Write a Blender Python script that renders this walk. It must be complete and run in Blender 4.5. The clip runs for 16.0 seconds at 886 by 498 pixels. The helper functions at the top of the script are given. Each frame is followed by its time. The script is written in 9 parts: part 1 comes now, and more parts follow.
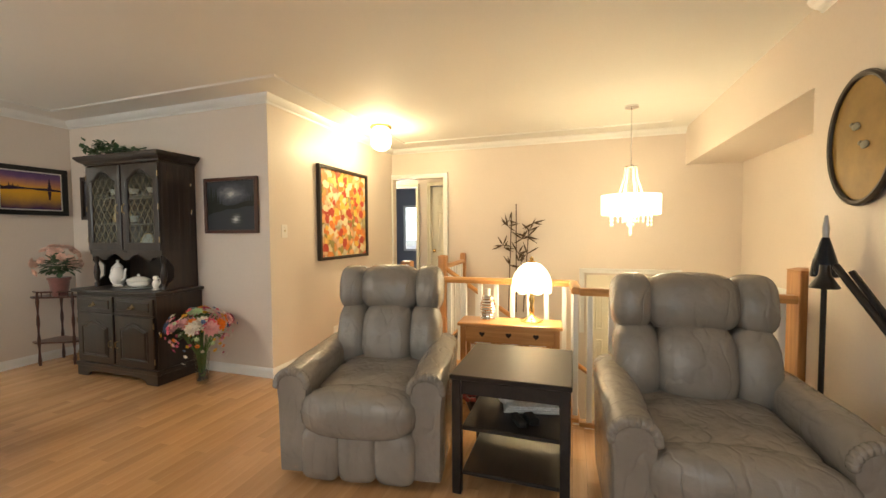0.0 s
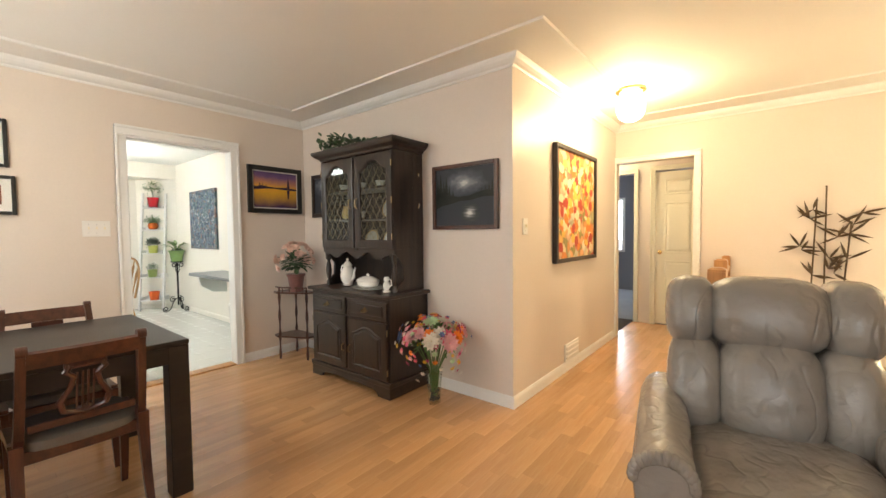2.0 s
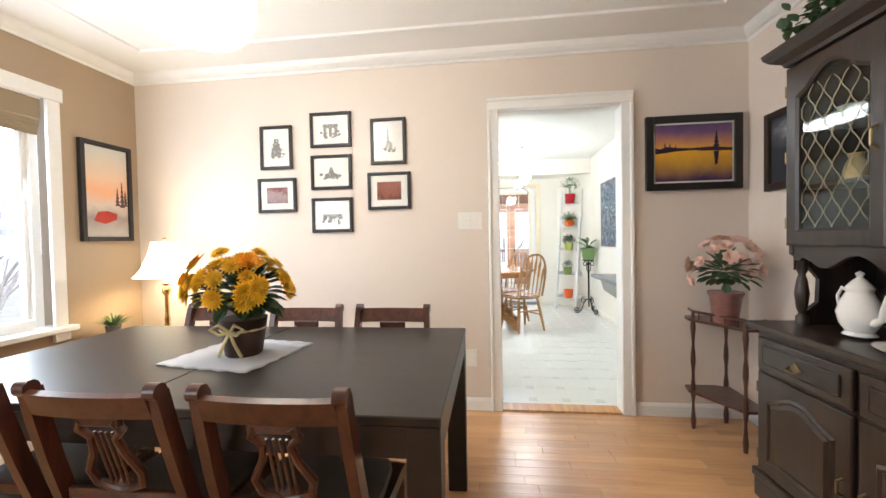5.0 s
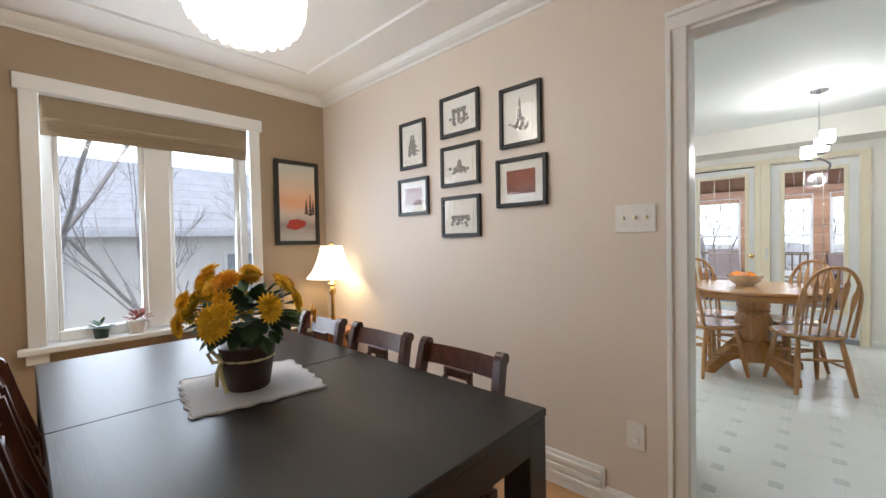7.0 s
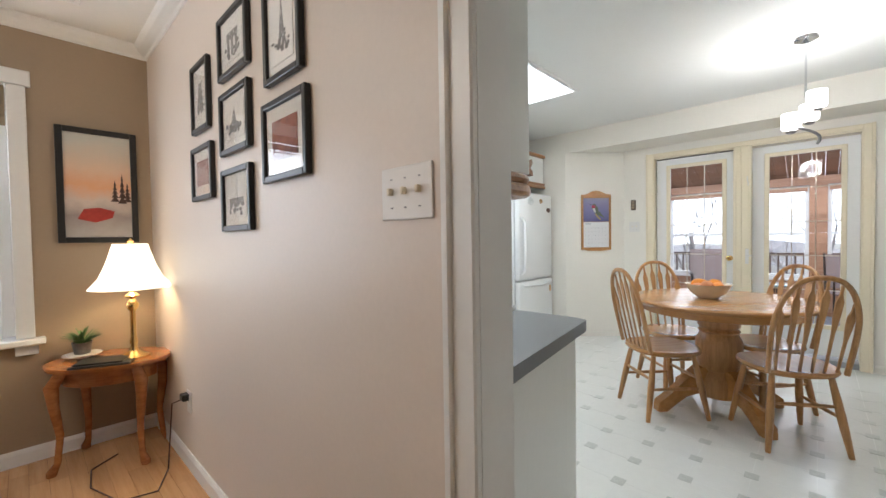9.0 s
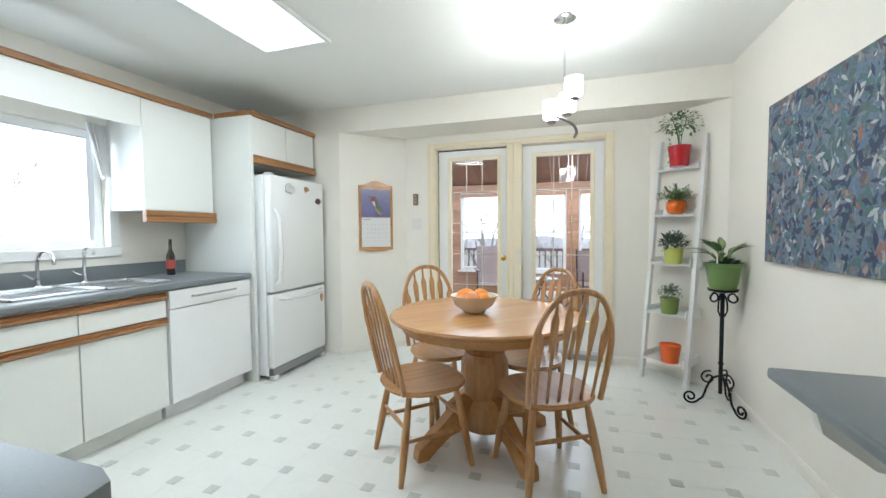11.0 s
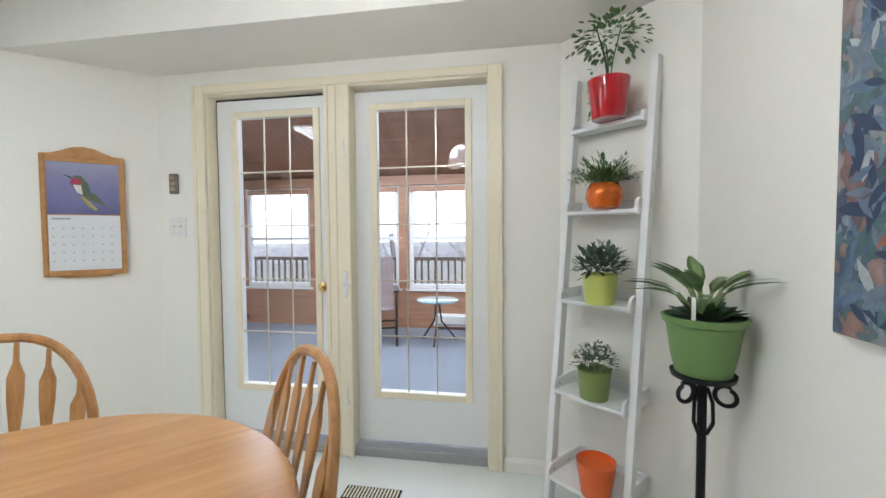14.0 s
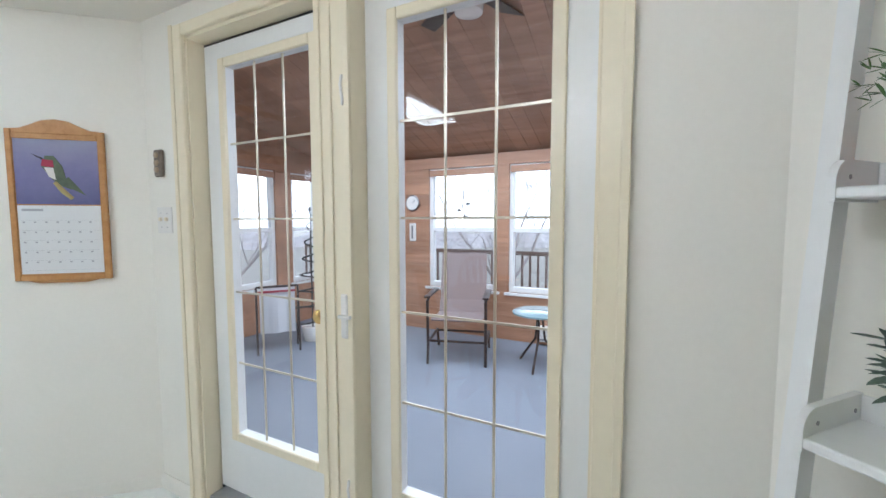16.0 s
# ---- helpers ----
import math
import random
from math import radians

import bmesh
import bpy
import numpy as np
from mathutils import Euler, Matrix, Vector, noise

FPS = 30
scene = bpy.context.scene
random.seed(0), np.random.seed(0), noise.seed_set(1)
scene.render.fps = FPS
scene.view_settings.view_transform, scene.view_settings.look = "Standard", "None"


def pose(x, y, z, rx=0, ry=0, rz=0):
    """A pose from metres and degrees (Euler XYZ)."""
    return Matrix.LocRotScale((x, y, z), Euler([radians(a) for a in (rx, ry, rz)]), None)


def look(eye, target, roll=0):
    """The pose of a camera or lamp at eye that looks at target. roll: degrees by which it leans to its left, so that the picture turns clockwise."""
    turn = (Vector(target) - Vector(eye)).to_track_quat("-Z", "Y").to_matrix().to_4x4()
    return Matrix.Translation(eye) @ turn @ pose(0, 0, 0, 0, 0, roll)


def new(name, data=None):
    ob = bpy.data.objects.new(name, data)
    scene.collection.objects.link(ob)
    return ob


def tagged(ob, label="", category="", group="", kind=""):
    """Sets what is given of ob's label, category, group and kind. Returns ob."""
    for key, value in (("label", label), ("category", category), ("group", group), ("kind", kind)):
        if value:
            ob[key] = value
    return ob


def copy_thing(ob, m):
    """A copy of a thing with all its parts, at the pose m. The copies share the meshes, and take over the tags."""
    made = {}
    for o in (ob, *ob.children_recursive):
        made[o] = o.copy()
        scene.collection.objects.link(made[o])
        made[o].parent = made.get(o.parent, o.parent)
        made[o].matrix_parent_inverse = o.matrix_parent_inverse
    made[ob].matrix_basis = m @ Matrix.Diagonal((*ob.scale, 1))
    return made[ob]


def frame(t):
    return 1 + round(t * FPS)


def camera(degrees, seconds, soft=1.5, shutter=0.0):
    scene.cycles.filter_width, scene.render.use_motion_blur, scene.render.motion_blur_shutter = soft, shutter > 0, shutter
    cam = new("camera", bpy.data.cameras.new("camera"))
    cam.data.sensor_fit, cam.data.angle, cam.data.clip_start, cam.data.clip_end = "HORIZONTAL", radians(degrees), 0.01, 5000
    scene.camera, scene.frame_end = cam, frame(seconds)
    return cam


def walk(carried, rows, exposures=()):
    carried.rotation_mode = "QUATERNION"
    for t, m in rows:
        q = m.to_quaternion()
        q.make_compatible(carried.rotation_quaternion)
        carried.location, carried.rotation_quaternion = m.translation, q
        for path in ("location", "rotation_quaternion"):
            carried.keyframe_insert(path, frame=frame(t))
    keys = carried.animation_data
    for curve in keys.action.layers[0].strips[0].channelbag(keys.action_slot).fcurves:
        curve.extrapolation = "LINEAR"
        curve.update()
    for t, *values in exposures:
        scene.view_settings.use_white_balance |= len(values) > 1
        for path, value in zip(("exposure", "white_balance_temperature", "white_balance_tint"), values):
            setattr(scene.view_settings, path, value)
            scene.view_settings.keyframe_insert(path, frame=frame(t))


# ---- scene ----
cam = camera(96.4, 16.0)
PATH = [
    (0, (0.011, 0.011, 1.265), (-0.616, 1.909, 1.181), -0.4),
    (0.5, (-0.268, 0.083, 1.253), (-1.057, 1.919, 1.179), -0.4),
    (1, (-0.536, 0.153, 1.242), (-1.476, 1.917, 1.17), -0.5),
    (1.5, (-0.824, 0.236, 1.231), (-1.91, 1.914, 1.16), -0.6),
    (2, (-1.13, 0.347, 1.244), (-2.386, 1.902, 1.163), -0.6),
    (2.5, (-1.408, 0.485, 1.235), (-2.831, 1.89, 1.16), -0.8),
    (3, (-1.628, 0.638, 1.219), (-3.243, 1.815, 1.143), -1.0),
    (3.5, (-1.826, 0.788, 1.197), (-3.627, 1.655, 1.128), -1.1),
    (4, (-2.013, 0.91, 1.177), (-3.941, 1.436, 1.12), -1.2),
    (4.5, (-2.157, 1.069, 1.168), (-4.153, 1.181, 1.113), -1.1),
    (5, (-2.337, 1.17, 1.18), (-4.322, 0.932, 1.131), -1.1),
    (7.5, (-3.526, 1.648, 1.228), (-4.884, 0.181, 1.183), -1.1),
    (8, (-3.838, 1.671, 1.222), (-5.173, 0.182, 1.177), -1.1),
    (8.5, (-4.157, 1.697, 1.201), (-5.502, 0.218, 1.156), -1.1),
    (9, (-4.469, 1.689, 1.201), (-5.922, 0.316, 1.149), -0.9),
    (9.5, (-4.772, 1.694, 1.19), (-6.401, 0.534, 1.136), -0.9),
    (10, (-5.026, 1.664, 1.225), (-6.796, 0.736, 1.15), -0.6),
    (12.5, (-6.334, 1.778, 1.237), (-8.288, 1.361, 1.147), -0.6),
    (13, (-6.676, 1.874, 1.24), (-8.642, 1.515, 1.156), -0.6),
    (13.5, (-7.009, 1.934, 1.203), (-8.986, 1.636, 1.149), -1.1),
    (14, (-7.319, 2.068, 1.256), (-9.291, 1.746, 1.178), -0.4),
    (14.5, (-7.618, 2.152, 1.249), (-9.587, 1.813, 1.169), -0.4),
    (15, (-7.901, 2.185, 1.28), (-9.848, 1.742, 1.161), -0.1),
    (15.5, (-8.134, 2.14, 1.279), (-10.023, 1.494, 1.162), -0.2),
    (16, (-8.362, 2.075, 1.3), (-10.139, 1.169, 1.158), -0.1),
]
EXPOSURES = [(0, -0.1, 6500, 6), (1.0, 0.02, 6500, 8), (2.0, 0.28, 6450, 9), (3.5, 0.44, 6250, 10), (5.0, 0.48, 5950, 10), (7.5, -0.54, 5850, 11), (9.0, -0.50, 5950, 13), (10.0, -0.24, 5750, 7), (12.5, -0.38, 5850, 11), (16, -0.42, 5550, 11)]
walk(cam, [(t, look(eye, target, roll)) for t, eye, target, roll in PATH],
     EXPOSURES)

# ---- world and sun ----
world = bpy.data.worlds.new("world")
scene.world = world
world.use_nodes = True
sky = world.node_tree.nodes.new("ShaderNodeTexSky")
sky.sky_type = 'NISHITA'
sky.sun_disc = False
sky.sun_elevation = radians(58)
sky.sun_rotation = radians(37)
sky.air_density, sky.dust_density, sky.ozone_density = 1.0, 4.0, 1.0
world.node_tree.links.new(sky.outputs[0], world.node_tree.nodes["Background"].inputs[0])
world.node_tree.nodes["Background"].inputs[1].default_value = 0.15
sun = new("sun", bpy.data.lights.new("sun", 'SUN'))
sun.data.energy, sun.data.angle, sun.data.color = 1.4, radians(20), (1.0, 0.96, 0.9)
sun.matrix_world = look((6, 8, 16), (0, 0, 0))


def area_lamp(name, eye, target, w, h, watts, color):
    lamp = new(name, bpy.data.lights.new(name, 'AREA'))
    lamp.data.shape, lamp.data.size, lamp.data.size_y = 'RECTANGLE', w, h
    lamp.data.energy, lamp.data.color = watts, color
    lamp.matrix_world = look(eye, target)
    return lamp


def point_lamp(name, at, watts, color, radius=0.05):
    lamp = new(name, bpy.data.lights.new(name, 'POINT'))
    lamp.data.energy, lamp.data.color, lamp.data.shadow_soft_size = watts, color, radius
    lamp.location = at
    return lamp


WARM, SOFT, COOL = (1.0, 0.77, 0.44), (1.0, 0.91, 0.78), (0.90, 0.96, 1.0)
# Room light added from an assumed window behind the camera, out of view.
area_lamp("daylight_assumed_window", (0.4, -2.0, 1.5), (-0.6, 2, 1.1), 3.0, 1.5, 15, COOL)
area_lamp("daylight_dining_window", (-3.85, -1.55, 1.4), (-3.85, 2, 1.0), 1.1, 1.2, 30, COOL)
area_lamp("daylight_kitchen_window", (-7.05, -1.52, 1.5), (-7.05, 2, 1.0), 0.8, 0.8, 12, COOL)
# Added fill panel below the closed board ceiling, lifting the whole sunroom.
area_lamp("sunroom_ceiling_fill", (-11.2, 1.2, 2.2), (-11.2, 1.2, 0), 2.0, 4.0, 150, COOL)
area_lamp("bedroom_daylight", (-3.75, 9.28, 1.4), (-3.0, 6, 1.2), 1.0, 1.2, 30, COOL)
point_lamp("dining_chandelier_light", (-3.87, -0.02, 2.17), 23, SOFT, 0.16)
point_lamp("corner_lamp_light", (-4.88, -1.11, 1.07), 13, WARM, 0.04)
point_lamp("hall_dome_light", (-2.02, 4.0, 2.24), 36, WARM, 0.08)
# Added corridor fill; its source is assumed and stays out of view.
point_lamp("corridor_fill_light", (-2.95, 5.8, 2.2), 16, WARM, 0.08)
point_lamp("foyer_pendant_light", (0.52, 4.15, 1.55), 32, WARM, 0.16)
point_lamp("glass_lamp_light", (-0.28, 2.98, 0.98), 22, WARM, 0.07)
area_lamp("kitchen_panel_light", (-7.1, -0.03, 2.40), (-7.1, -0.03, 0), 1.15, 0.42, 30, (0.97, 1.0, 0.96))
point_lamp("kitchen_pendant_light", (-7.92, 1.63, 1.98), 35, (1.0, 0.97, 0.9), 0.10)


# ---- materials ----
def base_mat(name):
    m = bpy.data.materials.new(name)
    m.use_nodes = True
    nt = m.node_tree
    return m, nt, nt.nodes["Principled BSDF"]


def ramp_of(nt, fac, stops):
    r = nt.nodes.new("ShaderNodeValToRGB")
    while len(r.color_ramp.elements) < len(stops):
        r.color_ramp.elements.new(0.5)
    for e, (p, c) in zip(r.color_ramp.elements, stops):
        e.position, e.color = p, (*c, 1)
    nt.links.new(fac, r.inputs[0])
    return r.outputs[0]


def coords(nt, scale=(1, 1, 1), kind="Object"):
    tc = nt.nodes.new("ShaderNodeTexCoord")
    mp = nt.nodes.new("ShaderNodeMapping")
    mp.inputs["Scale"].default_value = scale
    nt.links.new(tc.outputs[kind], mp.inputs[0])
    return mp.outputs[0]


def noise_of(nt, vec, scale, detail=4.0, rough=0.55):
    n = nt.nodes.new("ShaderNodeTexNoise")
    n.inputs["Scale"].default_value, n.inputs["Detail"].default_value = scale, detail
    n.inputs["Roughness"].default_value = rough
    nt.links.new(vec, n.inputs["Vector"])
    return n.outputs[0]


def bump_to(nt, bsdf, height, strength, dist=0.01):
    b = nt.nodes.new("ShaderNodeBump")
    b.inputs["Strength"].default_value, b.inputs["Distance"].default_value = strength, dist
    nt.links.new(height, b.inputs["Height"])
    nt.links.new(b.outputs[0], bsdf.inputs["Normal"])


def shade(c, k):
    return tuple(min(1.0, max(0.0, v * k)) for v in c)


def plain(name, color, rough=0.5, metal=0.0, vary=0.06, grain=40.0, bump=0.05, coat=0.0, spec=0.5):
    """Paint, plastic, metal, ceramic: two scales of colour drift and a fine relief."""
    m, nt, b = base_mat(name)
    v = coords(nt)
    mixn = nt.nodes.new("ShaderNodeMath")
    mixn.operation = 'ADD'
    nt.links.new(noise_of(nt, v, 1.7, 3), mixn.inputs[0])
    nt.links.new(noise_of(nt, v, grain, 3), mixn.inputs[1])
    half = nt.nodes.new("ShaderNodeMath")
    half.operation = 'MULTIPLY'
    half.inputs[1].default_value = 0.5
    nt.links.new(mixn.outputs[0], half.inputs[0])
    nt.links.new(ramp_of(nt, half.outputs[0], [(0.3, shade(color, 1 - vary)), (0.7, shade(color, 1 + vary))]), b.inputs["Base Color"])
    b.inputs["Roughness"].default_value, b.inputs["Metallic"].default_value = rough, metal
    b.inputs["Coat Weight"].default_value = coat
    b.inputs["Specular IOR Level"].default_value = spec
    if bump:
        bump_to(nt, b, noise_of(nt, v, grain * 3, 2), bump, 0.004)
    return m


def wood(name, dark, light, rough=0.35, axis=2, scale=1.0, coat=0.2, per_piece=False, spread=(0.85, 1.10)):
    m, nt, b = base_mat(name)
    s = [26.0 * scale] * 3
    s[axis] = 1.6 * scale
    v = coords(nt, s)
    n = noise_of(nt, v, 1.0, 6, 0.6)
    fine = noise_of(nt, coords(nt, [q * 6 for q in s]), 1.0, 3, 0.7)
    add = nt.nodes.new("ShaderNodeMath")
    add.operation = 'MULTIPLY_ADD'
    add.inputs[1].default_value = 0.35
    nt.links.new(fine, add.inputs[0])
    nt.links.new(n, add.inputs[2])
    sub = nt.nodes.new("ShaderNodeMath")
    sub.operation = 'SUBTRACT'
    sub.inputs[1].default_value = 0.17
    nt.links.new(add.outputs[0], sub.inputs[0])
    col = ramp_of(nt, sub.outputs[0], [(0.28, dark), (0.5, tuple((a + c) / 2 for a, c in zip(dark, light))), (0.72, light)])
    if per_piece:
        src = nt.nodes.new("ShaderNodeObjectInfo").outputs["Random"] if per_piece == "object" else nt.nodes.new("ShaderNodeNewGeometry").outputs["Random Per Island"]
        mr = nt.nodes.new("ShaderNodeMapRange")
        mr.inputs["To Min"].default_value, mr.inputs["To Max"].default_value = spread
        nt.links.new(src, mr.inputs["Value"])
        hs = nt.nodes.new("ShaderNodeHueSaturation")
        nt.links.new(col, hs.inputs["Color"])
        nt.links.new(mr.outputs[0], hs.inputs["Value"])
        col = hs.outputs[0]
    nt.links.new(col, b.inputs["Base Color"])
    b.inputs["Roughness"].default_value = rough
    b.inputs["Coat Weight"].default_value, b.inputs["Coat Roughness"].default_value = coat, 0.25
    bump_to(nt, b, fine, 0.08, 0.003)
    return m


def glow(name, color, strength, base=(0.9, 0.88, 0.82)):
    m, nt, b = base_mat(name)
    b.inputs["Base Color"].default_value = (*base, 1)
    b.inputs["Emission Color"].default_value = (*color, 1)
    b.inputs["Emission Strength"].default_value = strength
    b.inputs["Roughness"].default_value = 0.4
    return m


def glass_mat(name, tint=(1, 1, 1), rough=0.0, thin=True):
    m, nt, b = base_mat(name)
    out = nt.nodes["Material Output"]
    tr = nt.nodes.new("ShaderNodeBsdfTransparent")
    tr.inputs[0].default_value = (*tint, 1)
    gl = nt.nodes.new("ShaderNodeBsdfGlossy")
    gl.inputs["Roughness"].default_value = rough + 0.01
    mx = nt.nodes.new("ShaderNodeMixShader")
    lw = nt.nodes.new("ShaderNodeLayerWeight")
    pw = nt.nodes.new("ShaderNodeMath")
    pw.operation = 'POWER'
    pw.inputs[1].default_value = 5.0
    nt.links.new(lw.outputs["Facing"], pw.inputs[0])
    fr = nt.nodes.new("ShaderNodeMath")
    fr.operation = 'MULTIPLY_ADD'
    fr.inputs[1].default_value, fr.inputs[2].default_value = 0.9, 0.035
    nt.links.new(pw.outputs[0], fr.inputs[0])
    nt.links.new(fr.outputs[0], mx.inputs[0])
    nt.links.new(tr.outputs[0], mx.inputs[1])
    nt.links.new(gl.outputs[0], mx.inputs[2])
    nt.links.new(mx.outputs[0], out.inputs[0])
    return m


def picture_mat(name, stops, axis=1, blot=6.0, mix=0.35, rough=0.65, kind="Object", scale=(1, 1, 1)):
    """A painted picture: bands of colour along one axis, broken up by brush noise."""
    m, nt, b = base_mat(name)
    v = coords(nt, scale, kind)
    sep = nt.nodes.new("ShaderNodeSeparateXYZ")
    nt.links.new(v, sep.inputs[0])
    ma = nt.nodes.new("ShaderNodeMath")
    ma.operation = 'MULTIPLY_ADD'
    ma.inputs[1].default_value = mix
    nz = noise_of(nt, v, blot, 5, 0.65)
    off = nt.nodes.new("ShaderNodeMath")
    off.operation = 'SUBTRACT'
    off.inputs[1].default_value = 0.5
    nt.links.new(nz, off.inputs[0])
    nt.links.new(off.outputs[0], ma.inputs[0])
    nt.links.new(sep.outputs[axis], ma.inputs[2])
    lo, hi = stops[0][0], stops[-1][0]
    mr = nt.nodes.new("ShaderNodeMapRange")
    mr.inputs["From Min"].default_value, mr.inputs["From Max"].default_value = lo, hi
    nt.links.new(ma.outputs[0], mr.inputs["Value"])
    nt.links.new(ramp_of(nt, mr.outputs[0], [((p - lo) / (hi - lo), c) for p, c in stops]), b.inputs["Base Color"])
    b.inputs["Roughness"].default_value = rough
    bump_to(nt, b, noise_of(nt, v, blot * 8, 2), 0.12, 0.003)
    return m


def blotches(name, colors, scale=14.0, rough=0.5, stretch=(1, 1, 1), distort=0.4):
    """Petal-like cells in several colours."""
    m, nt, b = base_mat(name)
    v = coords(nt, stretch)
    vo = nt.nodes.new("ShaderNodeTexVoronoi")
    vo.inputs["Scale"].default_value = scale
    mixv = nt.nodes.new("ShaderNodeMix")
    mixv.data_type = 'VECTOR'
    mixv.inputs[0].default_value = 0.12
    nn = nt.nodes.new("ShaderNodeTexNoise")
    nn.inputs["Scale"].default_value = scale * 0.8
    nt.links.new(v, nn.inputs["Vector"])
    nt.links.new(v, mixv.inputs[4])
    nt.links.new(nn.outputs["Color"], mixv.inputs[5])
    nt.links.new(mixv.outputs[1], vo.inputs["Vector"])
    sep = nt.nodes.new("ShaderNodeSeparateColor")
    nt.links.new(vo.outputs["Color"], sep.inputs[0])
    n = len(colors)
    col = ramp_of(nt, sep.outputs[0], [(i / n, c) for i, c in enumerate(colors)])
    hs = nt.nodes.new("ShaderNodeHueSaturation")
    mr = nt.nodes.new("ShaderNodeMapRange")
    mr.inputs["To Min"].default_value, mr.inputs["To Max"].default_value = 1.25, 0.55
    nt.links.new(vo.outputs["Distance"], mr.inputs["Value"])
    nt.links.new(mr.outputs[0], hs.inputs["Value"])
    nt.links.new(col, hs.inputs["Color"])
    nt.links.new(hs.outputs[0], b.inputs["Base Color"])
    b.inputs["Roughness"].default_value = rough
    bump_to(nt, b, noise_of(nt, v, scale * 5, 3), 0.15, 0.003)
    return m


M_WALL = plain("wall_paint_beige", (0.685, 0.605, 0.53), 0.42, vary=0.03, grain=60, bump=0.06)
# Window wall of the dining end: darker and browner than its other walls.
M_TAUPE = plain("wall_taupe_dark", (0.36, 0.27, 0.18), 0.5, vary=0.03, grain=60, bump=0.06)
M_CREAM = plain("wall_paint_cream", (0.84, 0.81, 0.735), 0.45, vary=0.02, grain=60, bump=0.05)
M_CEIL = plain("ceiling_paint", (0.80, 0.785, 0.75), 0.7, vary=0.02, grain=90, bump=0.12)
M_KCEIL = plain("ceiling_white", (0.82, 0.83, 0.80), 0.7, vary=0.02, grain=90, bump=0.12)
M_TRIM = plain("trim_white", (0.80, 0.80, 0.78), 0.3, vary=0.02, bump=0.02)
M_CTRIM = plain("trim_cream", (0.82, 0.74, 0.56), 0.35, vary=0.03, bump=0.02)
M_DOORW = plain("door_white", (0.82, 0.82, 0.80), 0.32, vary=0.02, bump=0.02)
M_DOORI = plain("door_ivory", (0.78, 0.74, 0.60), 0.35, vary=0.02, bump=0.02)
M_PLANK = wood("laminate_plank", (0.50, 0.262, 0.112), (0.64, 0.375, 0.18), 0.24, 1, 0.8, 0.35, "object")
M_PLANKJ = wood("laminate_planks_far", (0.50, 0.262, 0.112), (0.64, 0.375, 0.18), 0.24, 1, 0.8, 0.35, "island")
M_VINYL = plain("vinyl_floor", (0.80, 0.81, 0.77), 0.22, vary=0.03, grain=25, bump=0.03, coat=0.2)
M_INSET = plain("vinyl_inset_grey", (0.50, 0.52, 0.48), 0.3, vary=0.25, grain=160, bump=0.0)
M_SEAM = plain("vinyl_seam", (0.70, 0.72, 0.68), 0.3, vary=0.05)
M_CARPET = plain("carpet_grey_blue", (0.25, 0.27, 0.31), 0.95, vary=0.15, grain=220, bump=0.5)
M_DARKWOOD = wood("dark_stained_oak", (0.009, 0.0055, 0.004), (0.036, 0.020, 0.012), 0.36, 2, 1.0, 0.15)
M_DARKX = wood("dark_stained_oak_level", (0.009, 0.0055, 0.004), (0.036, 0.020, 0.012), 0.33, 0, 1.0, 0.15)
M_MAHOG = wood("mahogany", (0.030, 0.010, 0.006), (0.10, 0.032, 0.018), 0.28, 2, 1.2, 0.4)
M_MAHOGX = wood("mahogany_level", (0.030, 0.010, 0.006), (0.10, 0.032, 0.018), 0.28, 1, 1.2, 0.4)
M_BLACKW = wood("espresso_wood", (0.008, 0.0065, 0.006), (0.020, 0.015, 0.012), 0.40, 1, 1.0, 0.02)
M_OAK = wood("golden_oak", (0.32, 0.14, 0.04), (0.58, 0.31, 0.115), 0.3, 2, 1.3, 0.35)
M_OAKX = wood("golden_oak_level", (0.40, 0.185, 0.06), (0.55, 0.29, 0.105), 0.24, 1, 0.7, 0.4)
M_PINE = wood("honey_pine", (0.40, 0.17, 0.05), (0.66, 0.36, 0.13), 0.32, 0, 1.1, 0.35)
M_PINEZ = wood("honey_pine_upright", (0.36, 0.15, 0.045), (0.58, 0.30, 0.11), 0.32, 2, 1.1, 0.35)
M_CEDAR = wood("cedar_board", (0.30, 0.145, 0.08), (0.50, 0.28, 0.17), 0.5, 1, 0.8, 0.05, "island")
M_CHERRY = wood("cherry_wood", (0.24, 0.075, 0.02), (0.45, 0.17, 0.05), 0.25, 0, 1.2, 0.5)
M_BRASS = plain("brass", (0.75, 0.52, 0.20), 0.22, 1.0, 0.08, bump=0.02)
M_ABRASS = plain("antique_brass", (0.32, 0.24, 0.13), 0.35, 1.0, 0.15)
M_CHROME = plain("chrome", (0.75, 0.76, 0.78), 0.12, 1.0, 0.03, bump=0.0)
M_NICKEL = plain("dark_nickel", (0.30, 0.30, 0.31), 0.3, 1.0, 0.05)
M_IRON = plain("black_iron", (0.012, 0.012, 0.013), 0.45, 0.6, 0.2)
M_PLASTIC = plain("white_plastic", (0.78, 0.76, 0.72), 0.35, vary=0.02)
M_BLACK = plain("black_frame", (0.012, 0.011, 0.010), 0.35, vary=0.2)
M_WHITECER = plain("white_porcelain", (0.82, 0.80, 0.76), 0.15, vary=0.03, coat=0.4, bump=0.0)
M_MATBOARD = plain("mat_board", (0.80, 0.78, 0.73), 0.8, vary=0.02)
M_GLASS = glass_mat("window_glass")
M_CABGLASS = glass_mat("cabinet_glass", (0.93, 0.95, 0.93))
M_LEAF = plain("leaf_green", (0.085, 0.165, 0.045), 0.5, vary=0.35, grain=30)
